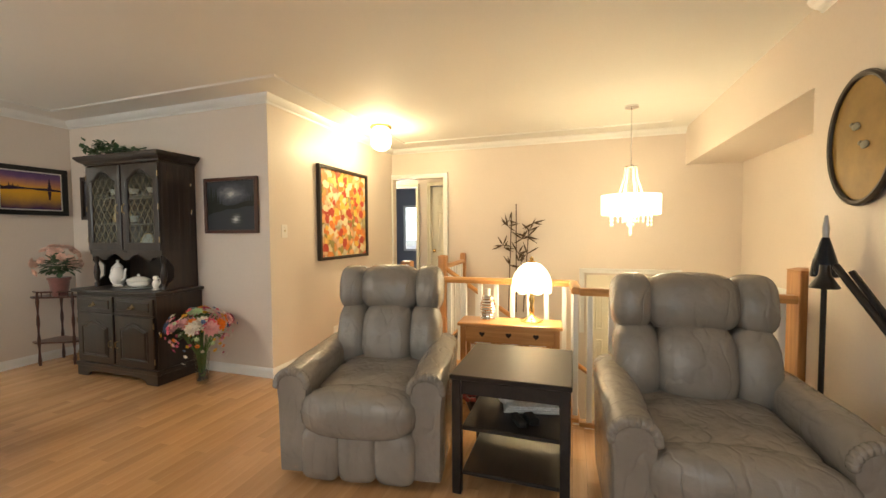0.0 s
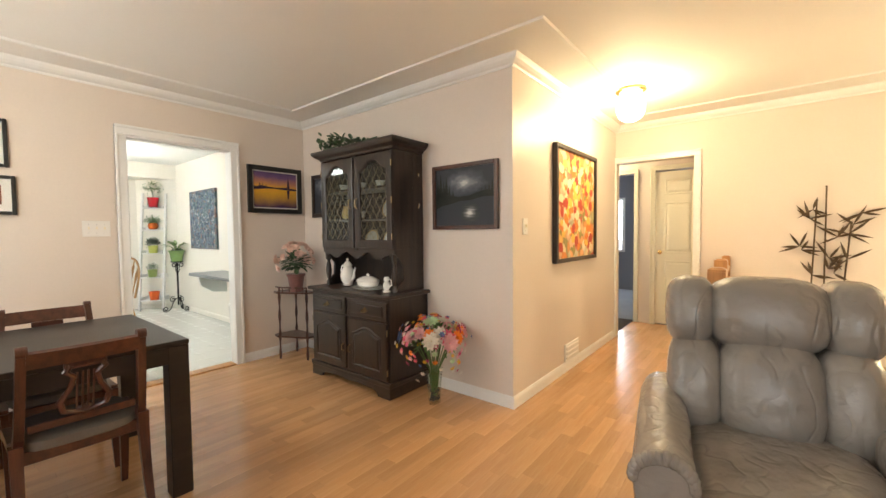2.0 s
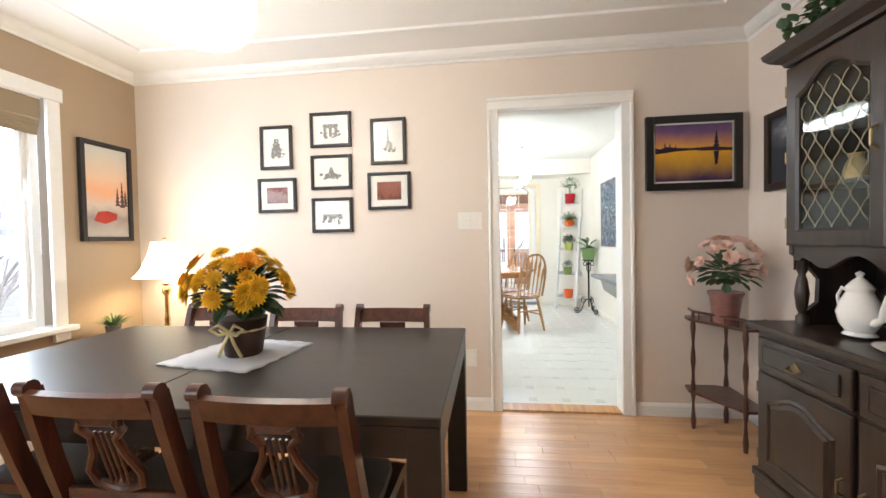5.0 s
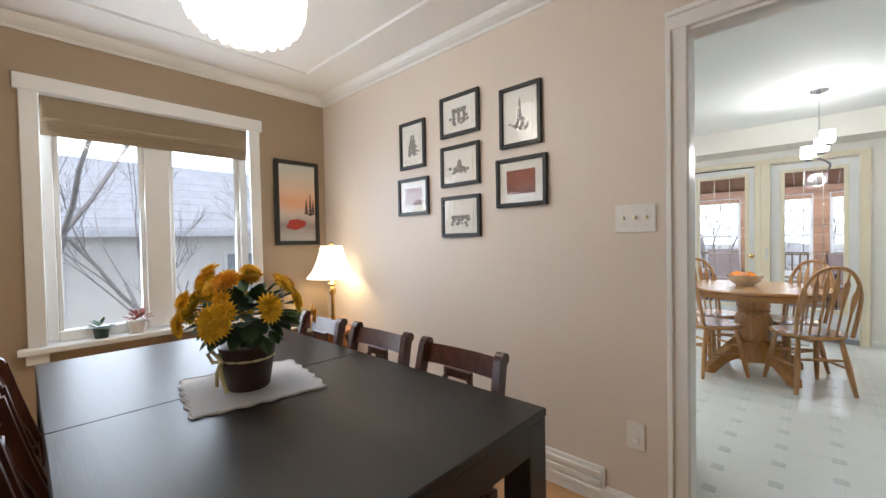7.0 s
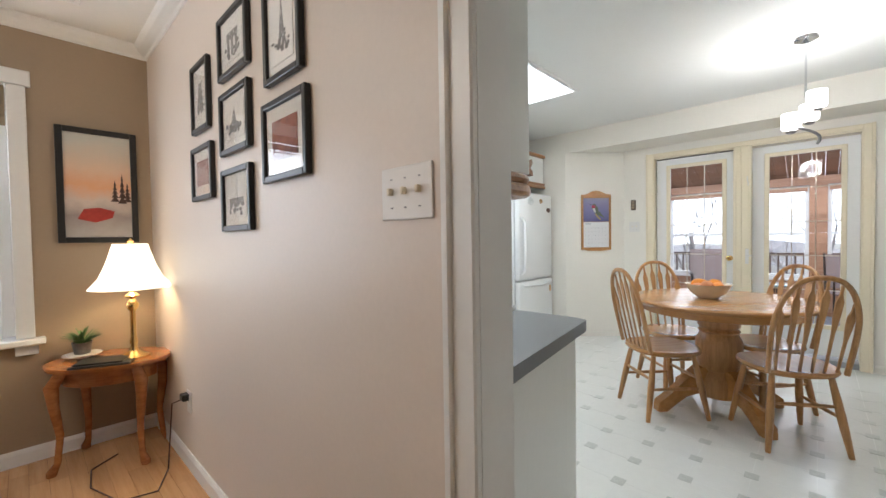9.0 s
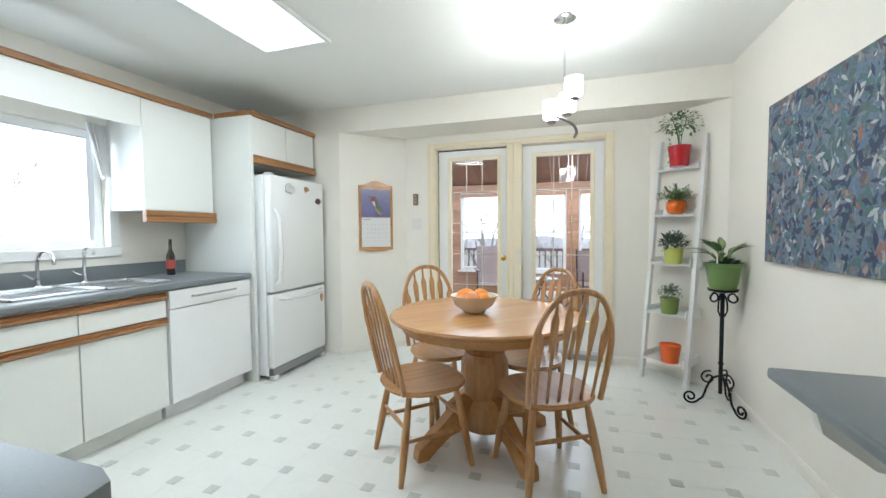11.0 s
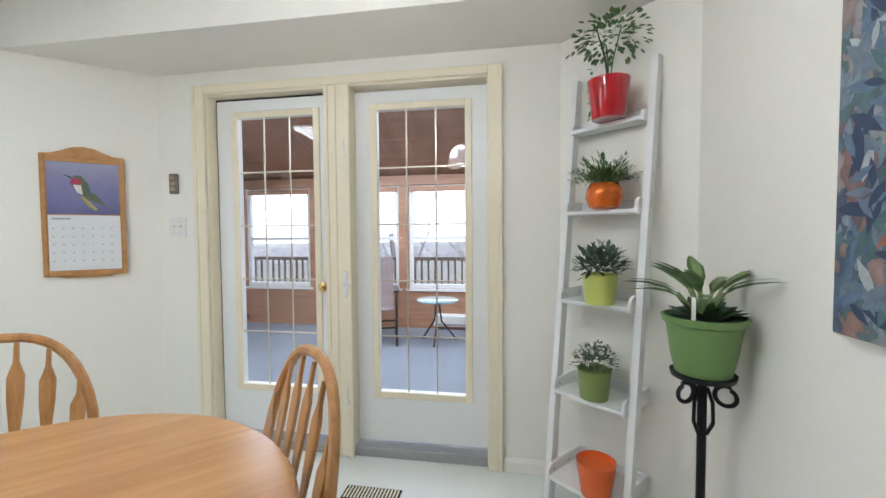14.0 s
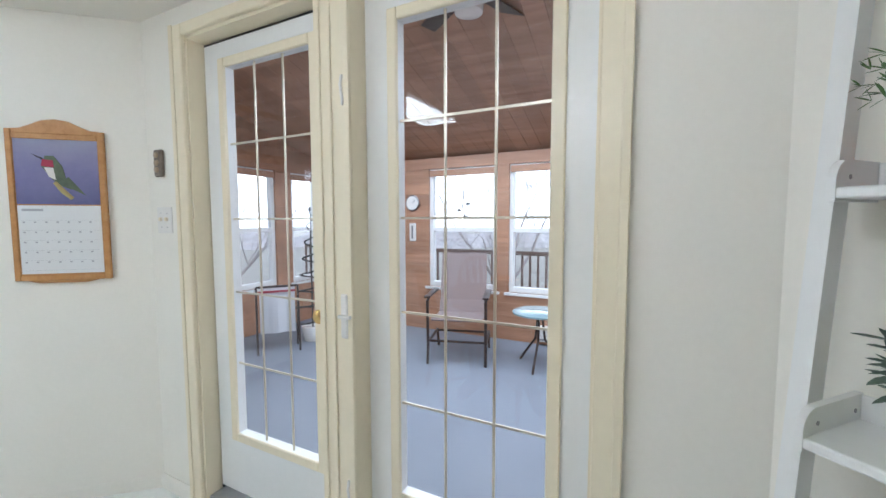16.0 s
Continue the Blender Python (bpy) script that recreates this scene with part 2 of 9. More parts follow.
M_LEAFD = plain("leaf_dark", (0.045, 0.095, 0.035), 0.5, vary=0.35, grain=30)
M_LEAFL = plain("leaf_light", (0.22, 0.30, 0.12), 0.5, vary=0.35, grain=30)
# Pot soil, subfloor, and the dark hearts that stand for shaded openings.
M_SOIL_FILL = plain("soil_and_dark_fill", (0.035, 0.022, 0.015), 0.95, vary=0.3, grain=120, bump=0.6)


# ---- mesh helpers ----
def box(bm, x0, x1, y0, y1, z0, z1, bevel=0.0, seg=1):
    vs = [bm.verts.new((x, y, z)) for x in (x0, x1) for y in (y0, y1) for z in (z0, z1)]
    fs = [bm.faces.new([vs[i] for i in q]) for q in ((0, 1, 3, 2), (4, 6, 7, 5), (0, 4, 5, 1), (2, 3, 7, 6), (0, 2, 6, 4), (1, 5, 7, 3))]
    if bevel:
        bmesh.ops.bevel(bm, geom=list({e for f in fs for e in f.edges}), offset=bevel, segments=seg, profile=0.5, affect='EDGES')


def ring(bm, c, r, seg, ax=None):
    u, v = (Vector((1, 0, 0)), Vector((0, 1, 0))) if ax is None else ax
    return [bm.verts.new(Vector(c) + u * (r * math.cos(2 * math.pi * i / seg)) + v * (r * math.sin(2 * math.pi * i / seg))) for i in range(seg)]


def bridge(bm, a, b):
    n = len(a)
    for i in range(n):
        bm.faces.new((a[i], a[(i + 1) % n], b[(i + 1) % n], b[i]))


def lathe(bm, prof, seg=20, at=(0, 0, 0), cap=True):
    """Turned shape: prof holds (radius, height)."""
    rows = [ring(bm, (at[0], at[1], at[2] + z), max(r, 0.0004), seg) for r, z in prof]
    for a, b in zip(rows, rows[1:]):
        bridge(bm, a, b)
    if cap:
        bm.faces.new(rows[0][::-1])
        bm.faces.new(rows[-1])


def tube(bm, pts, r, seg=8, closed=False):
    """A round bar along points; r may be one radius or one per point."""
    pts = [Vector(p) for p in pts]
    rs = r if isinstance(r, (list, tuple)) else [r] * len(pts)
    rows = []
    ref = None
    for i, p in enumerate(pts):
        a = pts[i - 1] if (i or closed) else p
        b = pts[(i + 1) % len(pts)] if (i < len(pts) - 1 or closed) else p
        d = (b - a).normalized()
        if ref is None:
            ref = d.orthogonal().normalized()
        u = (ref - d * ref.dot(d)).normalized()
        ref = u
        rows.append(ring(bm, p, rs[i], seg, (u, d.cross(u))))
    for a, b in zip(rows, rows[1:]):
        bridge(bm, a, b)
    if closed:
        bridge(bm, rows[-1], rows[0])
    else:
        bm.faces.new(rows[0][::-1])
        bm.faces.new(rows[-1])


def bar(bm, a, b, r, seg=8):
    tube(bm, [a, b], r, seg)


def loft(bm, rows, closed=True, cap=True):
    """Faces between rows of points of equal length."""
    vr = [[bm.verts.new(p) for p in row] for row in rows]
    n = len(vr[0])
    for a, b in zip(vr, vr[1:]):
        for i in range(n if closed else n - 1):
            bm.faces.new((a[i], a[(i + 1) % n], b[(i + 1) % n], b[i]))
    if cap and closed:
        bm.faces.new(vr[0][::-1])
        bm.faces.new(vr[-1])


def prism(bm, outline, d0, d1, axis=1):
    """An outline of (u, v) pushed along an axis from d0 to d1."""
    def place(u, v, d):
        return ((d, u, v), (u, d, v), (u, v, d))[axis]
    loft(bm, [[place(u, v, d0) for u, v in outline], [place(u, v, d1) for u, v in outline]])


def sweep_path(bm, outline, path):
    """An outline (across, up) carried along a level path with mitred corners, across pointing left of the way."""
    rows = []
    for i, (x, y) in enumerate(path):
        p = Vector((x, y))
        a = (p - Vector(path[i - 1])).normalized() if i else None
        b = (Vector(path[i + 1]) - p).normalized() if i < len(path) - 1 else None
        na = Vector((-a.y, a.x)) if a else None
        nb = Vector((-b.y, b.x)) if b else None
        if na and nb:
            m = (na + nb)
            m = m / max(m.dot(na), 0.2)
        else:
            m = na or nb
        rows.append([(x + m.x * u, y + m.y * u, v) for u, v in outline])
    loft(bm, rows)


def part(name, bm, material, parent=None, label="", smooth=False, turn=None):
    bmesh.ops.recalc_face_normals(bm, faces=bm.faces[:])
    me = bpy.data.meshes.new(name)
    bm.to_mesh(me)
    bm.free()
    me.materials.append(material)
    if smooth:
        me.polygons.foreach_set("use_smooth", [True] * len(me.polygons))
        me.set_sharp_from_angle(angle=radians(40))
    ob = new(name, me)
    if parent is not None:
        ob.parent = parent
    if turn is not None:
        ob.matrix_basis = turn
    if label:
        tagged(ob, label)
    return ob


def thing(name, label, category, at=(0, 0, 0), rz=0.0, group="", kind="", rx=0.0, ry=0.0):
    ob = new(name)
    ob.empty_display_size = 0.1
    ob.matrix_basis = pose(*at, rx, ry, rz)
    return tagged(ob, label, category, group, kind)


def solid(name, boxes, material, label, category, bevel=0.0, kind="structure"):
    bm = bmesh.new()
    for b in boxes:
        box(bm, *b, bevel)
    return tagged(part(name, bm, material), label, category, kind=kind)


def nb():
    return bmesh.new()


# ---- large structure ----
CEIL = 2.44
PX, KX = -5.05, -5.15
HY, WY, SY = 2.79, -1.47, -1.50
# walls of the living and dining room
solid("wall_dining_window", [(-5.05, -4.50, WY - 0.15, WY, 0, CEIL), (-3.26, -2.6, WY - 0.15, WY, 0, CEIL), (-4.50, -3.26, WY - 0.15, WY, 0, 0.66), (-4.50, -3.26, WY - 0.15, WY, 2.14, CEIL)], M_TAUPE, "darker taupe wall round the dining window", "wall")
solid("wall_living_back", [(-2.6, -1.2, -2.35, -2.2, 0, CEIL), (1.22, 1.9, -2.35, -2.2, 0, CEIL), (-2.75, -2.6, -2.35, WY, 0, CEIL), (-1.2, 1.22, -2.35, -2.2, 0, 0.7), (-1.2, 1.22, -2.35, -2.2, 2.15, CEIL)], M_WALL, "beige living room wall, unseen, with an assumed window opening", "wall")
solid("wall_partition", [(KX, PX, WY, 1.235, 0, CEIL), (KX, PX, 2.02, HY + 0.12, 0, CEIL), (KX, PX, 1.235, 2.02, 2.04, CEIL)], M_WALL, "smooth beige painted partition wall with a doorway", "wall")
solid("wall_hutch", [(PX, -2.48, HY, HY + 0.12, 0, CEIL)], M_WALL, "beige painted wall behind the china hutch", "wall")
solid("wall_hall", [(-2.60, -2.48, HY + 0.12, 5.23, 0, CEIL)], M_WALL, "cream-beige painted hall wall", "wall")
solid("wall_far", [(-2.60, -2.47, 5.23, 5.35, 0, CEIL), (-1.70, 1.95, 5.23, 5.35, -1.35, CEIL), (-2.47, -1.70, 5.23, 5.35, 2.02, CEIL)], M_WALL, "warm beige far wall over the stairwell", "wall")
solid("wall_living_right", [(1.22, 1.37, -2.2, 2.66, -1.35, CEIL)], M_WALL, "beige living room side wall", "wall")
solid("wall_alcove", [(1.78, 1.95, 2.66, 5.23, -1.35, CEIL), (1.37, 1.78, 2.54, 2.66, -1.35, CEIL)], M_WALL, "beige wall of the entry alcove", "wall")
solid("ceiling_beam", [(1.22, 1.78, 2.66, 5.23, 2.02, CEIL)], M_WALL, "dropped beige bulkhead over the entry alcove", "beam")
# stairwell
solid("wall_stairwell", [(-1.42, 0.0, 3.05, 3.15, -1.35, -0.02), (0.0, 1.22, 2.66, 2.74, -1.35, -0.02), (-1.50, -1.42, 3.05, 5.23, -1.35, -0.02), (-0.06, 0.0, 2.74, 3.05, -1.35, -0.02)], M_WALL, "painted wall below the stair railing", "wall")
solid("floor_entry", [(-1.5, 1.95, 2.66, 5.35, -1.45, -1.35)], M_VINYL, "pale tiled floor of the lower entry landing", "floor")
solid("stairs", [(-1.42 + 0.25 * i, -1.17 + 0.25 * i, 3.15, 4.25, -1.35, -0.17 - 0.17 * i) for i in range(6)], M_PLANKJ, "short wooden flight going down to the entry", "stairs")
# hall beyond the doorway
solid("wall_corridor", [(-3.6, -3.25, 6.20, 6.32, 0, CEIL), (-2.50, -2.24, 6.20, 6.32, 0, CEIL), (-3.25, -2.50, 6.20, 6.32, 2.02, CEIL), (-2.24, -1.70, 6.20, 6.32, 2.03, CEIL), (-1.70, -0.9, 6.20, 6.32, 0, CEIL), (-0.9, -0.78, 5.35, 6.32, 0, CEIL), (-3.72, -3.6, 5.35, 6.32, 0, CEIL)], M_WALL, "cream corridor wall with two doorways", "wall")
solid("wall_bedroom", [(-4.6, -4.5, 6.32, 9.4, 0, CEIL), (-4.5, -2.1, 9.3, 9.4, 0, 0.80), (-4.5, -2.1, 9.3, 9.4, 1.95, CEIL), (-4.5, -4.12, 9.3, 9.4, 0.80, 1.95), (-3.40, -2.1, 9.3, 9.4, 0.80, 1.95), (-2.1, -2.0, 6.32, 9.4, 0, CEIL)], plain("wall_paint_greyblue", (0.22, 0.23, 0.27), 0.6), "grey-blue bedroom wall round a bright window", "wall")
solid("floor_bedroom", [(-4.6, -2.0, 6.32, 9.4, -0.1, 0.004)], M_CARPET, "grey-blue bedroom carpet", "floor")
# ceilings
solid("ceiling_living", [(-5.05, 1.95, -2.35, 5.35, CEIL, CEIL + 0.1)], M_CEIL, "smooth off-white plaster ceiling", "ceiling")
solid("ceiling_hall", [(-4.6, -0.78, 5.35, 9.4, CEIL, CEIL + 0.1)], M_CEIL, "plain white hall ceiling", "ceiling")
solid("ceiling_kitchen", [(-9.7, -5.05, -1.7, 2.95, CEIL, CEIL + 0.1)], M_KCEIL, "white kitchen ceiling", "ceiling")
# kitchen walls
solid("wall_kitchen_window", [(-6.70, KX, SY - 0.15, SY, 0, CEIL), (-9.6, -7.48, SY - 0.15, SY, 0, CEIL), (-7.48, -6.70, SY - 0.15, SY, 0, 1.13), (-7.48, -6.70, SY - 0.15, SY, 1.95, CEIL)], M_CREAM, "cream kitchen wall round the sink window", "wall")
solid("wall_kitchen_side", [(-9.6, KX, HY, HY + 0.12, 0, CEIL)], M_CREAM, "cream kitchen side wall", "wall")
DX = -9.40
solid("wall_french_doors", [(DX - 0.15, DX, 0.01, 0.33, 0, 2.2), (DX - 0.15, DX, 1.975, 2.33, 0, 2.2), (DX - 0.15, DX, 0.33, 1.975, 2.079, 2.2)], M_CREAM, "cream bay wall holding the garden doors", "wall")
bm = nb()
prism(bm, [(DX, 0.01), (-8.93, -0.50), (-8.93, SY), (-9.6, SY), (-9.6, 0.01)], 0, 2.2, 2)
tagged(part("wall_bay_calendar", bm, M_CREAM), "angled cream wall with a calendar", "wall", kind="structure")
bm = nb()
prism(bm, [(DX, 2.33), (-8.93, HY + 0.05), (-9.6, HY + 0.05), (-9.6, 2.33)], 0, 2.2, 2)
tagged(part("wall_bay_shelf", bm, M_CREAM), "angled cream wall behind the ladder shelf", "wall", kind="structure")
solid("bay_bulkhead", [(-9.6, -8.96, SY, HY, 2.2, CEIL)], M_CREAM, "cream bulkhead over the bay", "beam")
# coved cornice and ceiling bead
COVE = [(0, 2.375), (0.010, 2.375), (0.016, 2.388), (0.035, 2.396), (0.055, 2.410), (0.068, 2.426), (0.075, CEIL + 0.004), (0, CEIL + 0.004)]
bm = nb()
sweep_path(bm, COVE, [(1.22, 2.6), (1.22, -2.2), (-2.6, -2.2), (-2.6, WY), (PX, WY), (PX, HY), (-2.48, HY), (-2.48, 5.23), (1.22, 5.23)][::-1])
tagged(part("cornice", bm, M_TRIM), "white coved plaster cornice", "cornice", kind="structure")
bm = nb()
sweep_path(bm, [(0, CEIL - 0.012), (0.02, CEIL - 0.012), (0.03, CEIL + 0.003), (-0.01, CEIL + 0.003)], [(1.0, 4.85), (-2.12, 4.85), (-2.12, 2.47), (-4.70, 2.47), (-4.70, -1.08), (-2.9, -1.08)])
tagged(part("ceiling_bead", bm, M_TRIM), "thin raised plaster bead on the ceiling", "trim", kind="structure")


def baseboard(path, material=M_TRIM, h=0.085):
    bm = nb()
    sweep_path(bm, [(0, 0.0), (0.014, 0.0), (0.014, h - 0.02), (0.006, h), (0, h)], path)
    tagged(part("baseboard", bm, material), "white painted baseboard", "baseboard", kind="structure")


baseboard([(PX, 1.16), (PX, WY), (-2.6, WY)])
baseboard([(-2.48, 5.16), (-2.48, HY), (PX, HY), (PX, 2.10)])
baseboard([(1.22, -2.2), (1.22, 2.62)])
baseboard([(-1.03, 5.23), (-1.63, 5.23)])
baseboard([(-8.93, -0.52), (DX, -0.0), (DX, 0.26)][::-1], M_CREAM, 0.07)
baseboard([(DX, 2.05), (DX, 2.33), (-8.93, HY), (-5.2, HY)][::-1], M_CREAM, 0.07)


def casing(name, axis, plane, a, b, top, side, material, w=0.075, t=0.02, label=""):
    """Moulded trim round a doorway: legs and head, on one side of the wall."""
    holder = thing(name, label, "door frame", kind="structure")
    def strip(u0, u1, z0, z1):
        bm = nb()
        d0, d1 = sorted((plane, plane + side * t))
        e0, e1 = sorted((plane, plane + side * t * 1.5))
        lo, hi = u0, u1
        if axis == 0:
            box(bm, d0, d1, lo, hi, z0, z1, 0.004)
        else:
            box(bm, lo, hi, d0, d1, z0, z1, 0.004)
        # outer bead
        if z1 - z0 > hi - lo:
            k0, k1 = (lo, lo + 0.022) if lo < (a + b) / 2 - 0.1 and hi <= a + 0.01 else (hi - 0.022, hi)
            if axis == 0:
                box(bm, e0, e1, k0, k1, z0, z1, 0.004)
            else:
                box(bm, k0, k1, e0, e1, z0, z1, 0.004)
        else:
            if axis == 0:
                box(bm, e0, e1, lo, hi, z1 - 0.022, z1, 0.004)
            else:
                box(bm, lo, hi, e0, e1, z1 - 0.022, z1, 0.004)
        part("casing", bm, material, holder)
    strip(a - w, a, 0, top)
    strip(b, b + w, 0, top)
    strip(a - w, b + w, top, top + w)
    return holder


casing("door_frame_kitchen", 0, PX, 1.235, 2.02, 2.04, 1, M_TRIM, label="white moulded frame round the kitchen doorway")
casing("door_frame_hall", 1, 5.23, -2.47 + 0.01, -1.70, 2.02, -1, M_TRIM, 0.065, label="white frame round the hall doorway")
# linings of the two doorways
solid("door_lining_kitchen", [(KX - 0.003, PX + 0.003, 1.222, 1.236, 0, 2.04), (KX - 0.003, PX + 0.003, 2.019, 2.033, 0, 2.04), (KX - 0.003, PX + 0.003, 1.222, 2.033, 2.026, 2.041)], M_TRIM, "white lining of the kitchen doorway", "door lining")
solid("threshold_kitchen", [(KX - 0.01, PX + 0.01, 1.236, 2.019, -0.02, 0.012)], M_PINE, "low threshold strip in the kitchen doorway", "threshold", 0.003)

# ---- living room and stairwell ----
def leather(name, c):
    m, nt, b = base_mat(name)
    v = coords(nt)
    n1, n2 = noise_of(nt, v, 3.0, 4), noise_of(nt, v, 9.0, 3, 0.5)
    nt.links.new(ramp_of(nt, n1, [(0.3, shade(c, 0.86)), (0.7, shade(c, 1.12))]), b.inputs["Base Color"])
    b.inputs["Roughness"].default_value = 0.27
    vo = nt.nodes.new("ShaderNodeTexVoronoi")
    vo.inputs["Scale"].default_value = 260
    nt.links.new(v, vo.inputs["Vector"])
    ad = nt.nodes.new("ShaderNodeMath")
    ad.operation = 'MULTIPLY_ADD'
    ad.inputs[1].default_value = 0.03
    nt.links.new(vo.outputs[0], ad.inputs[0])
    nt.links.new(n2, ad.inputs[2])
    wr = noise_of(nt, coords(nt, (1, 1, 0.35)), 7.0, 2, 0.4)
    a2 = nt.nodes.new("ShaderNodeMath")
    a2.operation = 'MULTIPLY_ADD'
    a2.inputs[1].default_value = 0.9
    nt.links.new(wr, a2.inputs[0])
    nt.links.new(ad.outputs[0], a2.inputs[2])
    # sharp creases: ridges of a warped noise
    cr = noise_of(nt, coords(nt, (1.0, 1.0, 0.45)), 11.0, 1, 0.4)
    off = nt.nodes.new("ShaderNodeMath")
    off.operation = 'SUBTRACT'
    off.inputs[1].default_value = 0.5
    nt.links.new(cr, off.inputs[0])
    ab = nt.nodes.new("ShaderNodeMath")
    ab.operation = 'ABSOLUTE'
    nt.links.new(off.outputs[0], ab.inputs[0])
    mn = nt.nodes.new("ShaderNodeMath")
    mn.operation = 'MINIMUM'
    mn.inputs[1].default_value = 0.055
    nt.links.new(ab.outputs[0], mn.inputs[0])
    a3 = nt.nodes.new("ShaderNodeMath")
    a3.operation = 'MULTIPLY_ADD'
    a3.inputs[1].default_value = 2.2
    nt.links.new(mn.outputs[0], a3.inputs[0])
    nt.links.new(a2.outputs[0], a3.inputs[2])
    bump_to(nt, b, a3.outputs[0], 0.75, 0.03)
    b.inputs["Coat Weight"].default_value, b.inputs["Coat Roughness"].default_value = 0.35, 0.16
    return m


M_LEATHER = leather("taupe_leather", (0.26, 0.235, 0.205))


def cushion(bm, c, s, p=3.0, nu=22, nv=12, tilt=0.0, sag=0.0):
    """A stuffed block: superellipsoid of half sizes s at c, leaning back by tilt degrees."""
    rot = Matrix.Rotation(radians(tilt), 3, 'X')
    def se(a, e):
        return math.copysign(abs(a) ** e, a)
    e = 2.0 / p
    rows = []
    for j in range(nv + 1):
        ph = -math.pi / 2 + math.pi * j / nv
        row = []
        for i in range(nu):
            th = 2 * math.pi * i / nu
            q = Vector((s[0] * se(math.cos(ph), e) * se(math.cos(th), e), s[1] * se(math.cos(ph), e) * se(math.sin(th), e), s[2] * se(math.sin(ph), e)))
            w = 1.0 + 0.02 * noise.noise(q * 9 + Vector(c) * 5)
            q = rot @ (q * w)
            row.append(bm.verts.new(q + Vector(c)))
        rows.append(row)
    for a, b in zip(rows, rows[1:]):
        bridge(bm, a, b)
    bm.faces.new(rows[0][::-1])
    bm.faces.new(rows[-1])
    bmesh.ops.remove_doubles(bm, verts=rows[0] + rows[-1], dist=0.0005)


def recliner(at, rz, k, label):
    ch = thing("recliner_chair", label, "armchair", at, rz, "leather recliners")
    ch.matrix_basis = pose(*at, 0, 0, rz) @ Matrix.Diagonal((1.0, 1.1, 1.0, 1.0))
    hw = 0.27 * k
    def cu(name, c, s, p=3.2, tilt=0.0):
        bm = nb()
        cushion(bm, c, s, p, tilt=tilt)
        part(name, bm, M_LEATHER, ch, smooth=True)
    bm = nb()
    box(bm, -hw - 0.06, hw + 0.06, -0.24, 0.30, 0.03, 0.30, 0.02, 2)
    part("base", bm, M_LEATHER, ch)
    cu("seat_cushion", (0, -0.07, 0.40), (hw + 0.0, 0.33, 0.10), 3.4, 3)
    cu("seat_roll", (0, -0.325, 0.362), (hw + 0.025, 0.105, 0.122), 3.0)
    for i in (-1, 0, 1):
        cu("footrest_panel", (i * hw * 0.69, -0.335, 0.155), (hw * 0.375, 0.060, 0.135), 4.5)
    for s in (-1, 1):
        bm = nb()
        x = s * (hw + 0.07)
        out = []
        for j in range(13):
            a = math.pi * j / 12
            out.append((x + 0.088 * math.cos(a), 0.505 + 0.075 * math.sin(a)))
        out += [(x - 0.078, 0.42), (x - 0.070, 0.05), (x + 0.070, 0.05), (x + 0.078, 0.42)]
        rows = []
        for y, dz, sc in ((-0.36, -0.015, 0.90), (-0.345, 0.0, 1.0), (-0.20, 0.012, 1.0), (0.0, 0.02, 1.0), (0.20, 0.03, 0.98), (0.30, 0.02, 0.9)):
            rows.append([(x + (u - x) * sc, y, v + (dz if v > 0.4 else 0)) for u, v in out])
        loft(bm, rows)
        arm = part("arm", bm, M_LEATHER, ch, smooth=True)
        bm = nb()
        for j in range(14):
            a = math.pi * (j / 13)
            cushion(bm, (x + 0.082 * math.cos(a), -0.355, 0.495 + 0.07 * math.sin(a)), (0.018, 0.022, 0.022), 2.2, 8, 6)
        part("gathered_edge", bm, M_LEATHER, arm, "puckered leather edge", smooth=True)
        cu("arm_pad", (x, -0.05, 0.548), (0.086, 0.27, 0.036), 2.6)
    cu("back_cushion", (0, 0.195, 0.62), (hw * 0.62, 0.135, 0.21), 3.0, -12)
    for s in (-1, 1):
        cu("back_wing", (s * hw * 0.84, 0.205, 0.62), (hw * 0.37, 0.125, 0.20), 2.8, -12)
    cu("head_pillow", (0, 0.258, 0.905), (hw * 0.72, 0.132, 0.150), 3.2, -10)
    for s in (-1, 1):
        cu("head_wing", (s * hw * 0.90, 0.264, 0.902), (hw * 0.33, 0.124, 0.148), 3.0, -10)
    bm = nb()
    box(bm, -hw, hw, 0.26, 0.37, 0.25, 0.95, 0.04, 3)
    part("back_shell", bm, M_LEATHER, ch, smooth=True)
    return ch


recliner((-1.075, 2.10, 0), 10, 1.03, "taupe leather recliner with a puffy three-part back")
recliner((0.575, 2.00, 0), 3, 1.10, "large taupe leather recliner with wrinkled cushions")

# side table between the chairs
st = thing("side_table", "espresso brown two-shelf wooden side table", "side table", (-0.27, 2.07, 0))
bm = nb()
box(bm, -0.28, 0.28, -0.285, 0.285, 0.565, 0.59, 0.004)
part("tabletop", bm, M_BLACKW, st)
for sy in (-1, 1):
    bm = nb()
    box(bm, -0.235, 0.235, sy * 0.245 - 0.01, sy * 0.245 + 0.01, 0.49, 0.565)
    part("apron", bm, M_BLACKW, st)
for sx in (-1, 1):
    bm = nb()
    box(bm, sx * 0.245 - 0.01, sx * 0.245 + 0.01, -0.235, 0.235, 0.49, 0.565)
    part("apron", bm, M_BLACKW, st)
    for sy in (-1, 1):
        bm = nb()
        box(bm, sx * 0.25 - 0.022, sx * 0.25 + 0.022, sy * 0.25 - 0.022, sy * 0.25 + 0.022, 0, 0.565, 0.003)
        part("leg", bm, M_BLACKW, st)
for z in (0.09, 0.31):
    bm = nb()
    box(bm, -0.228, 0.228, -0.25, 0.25, z, z + 0.02, 0.003)
    part("shelf", bm, M_BLACKW, st)
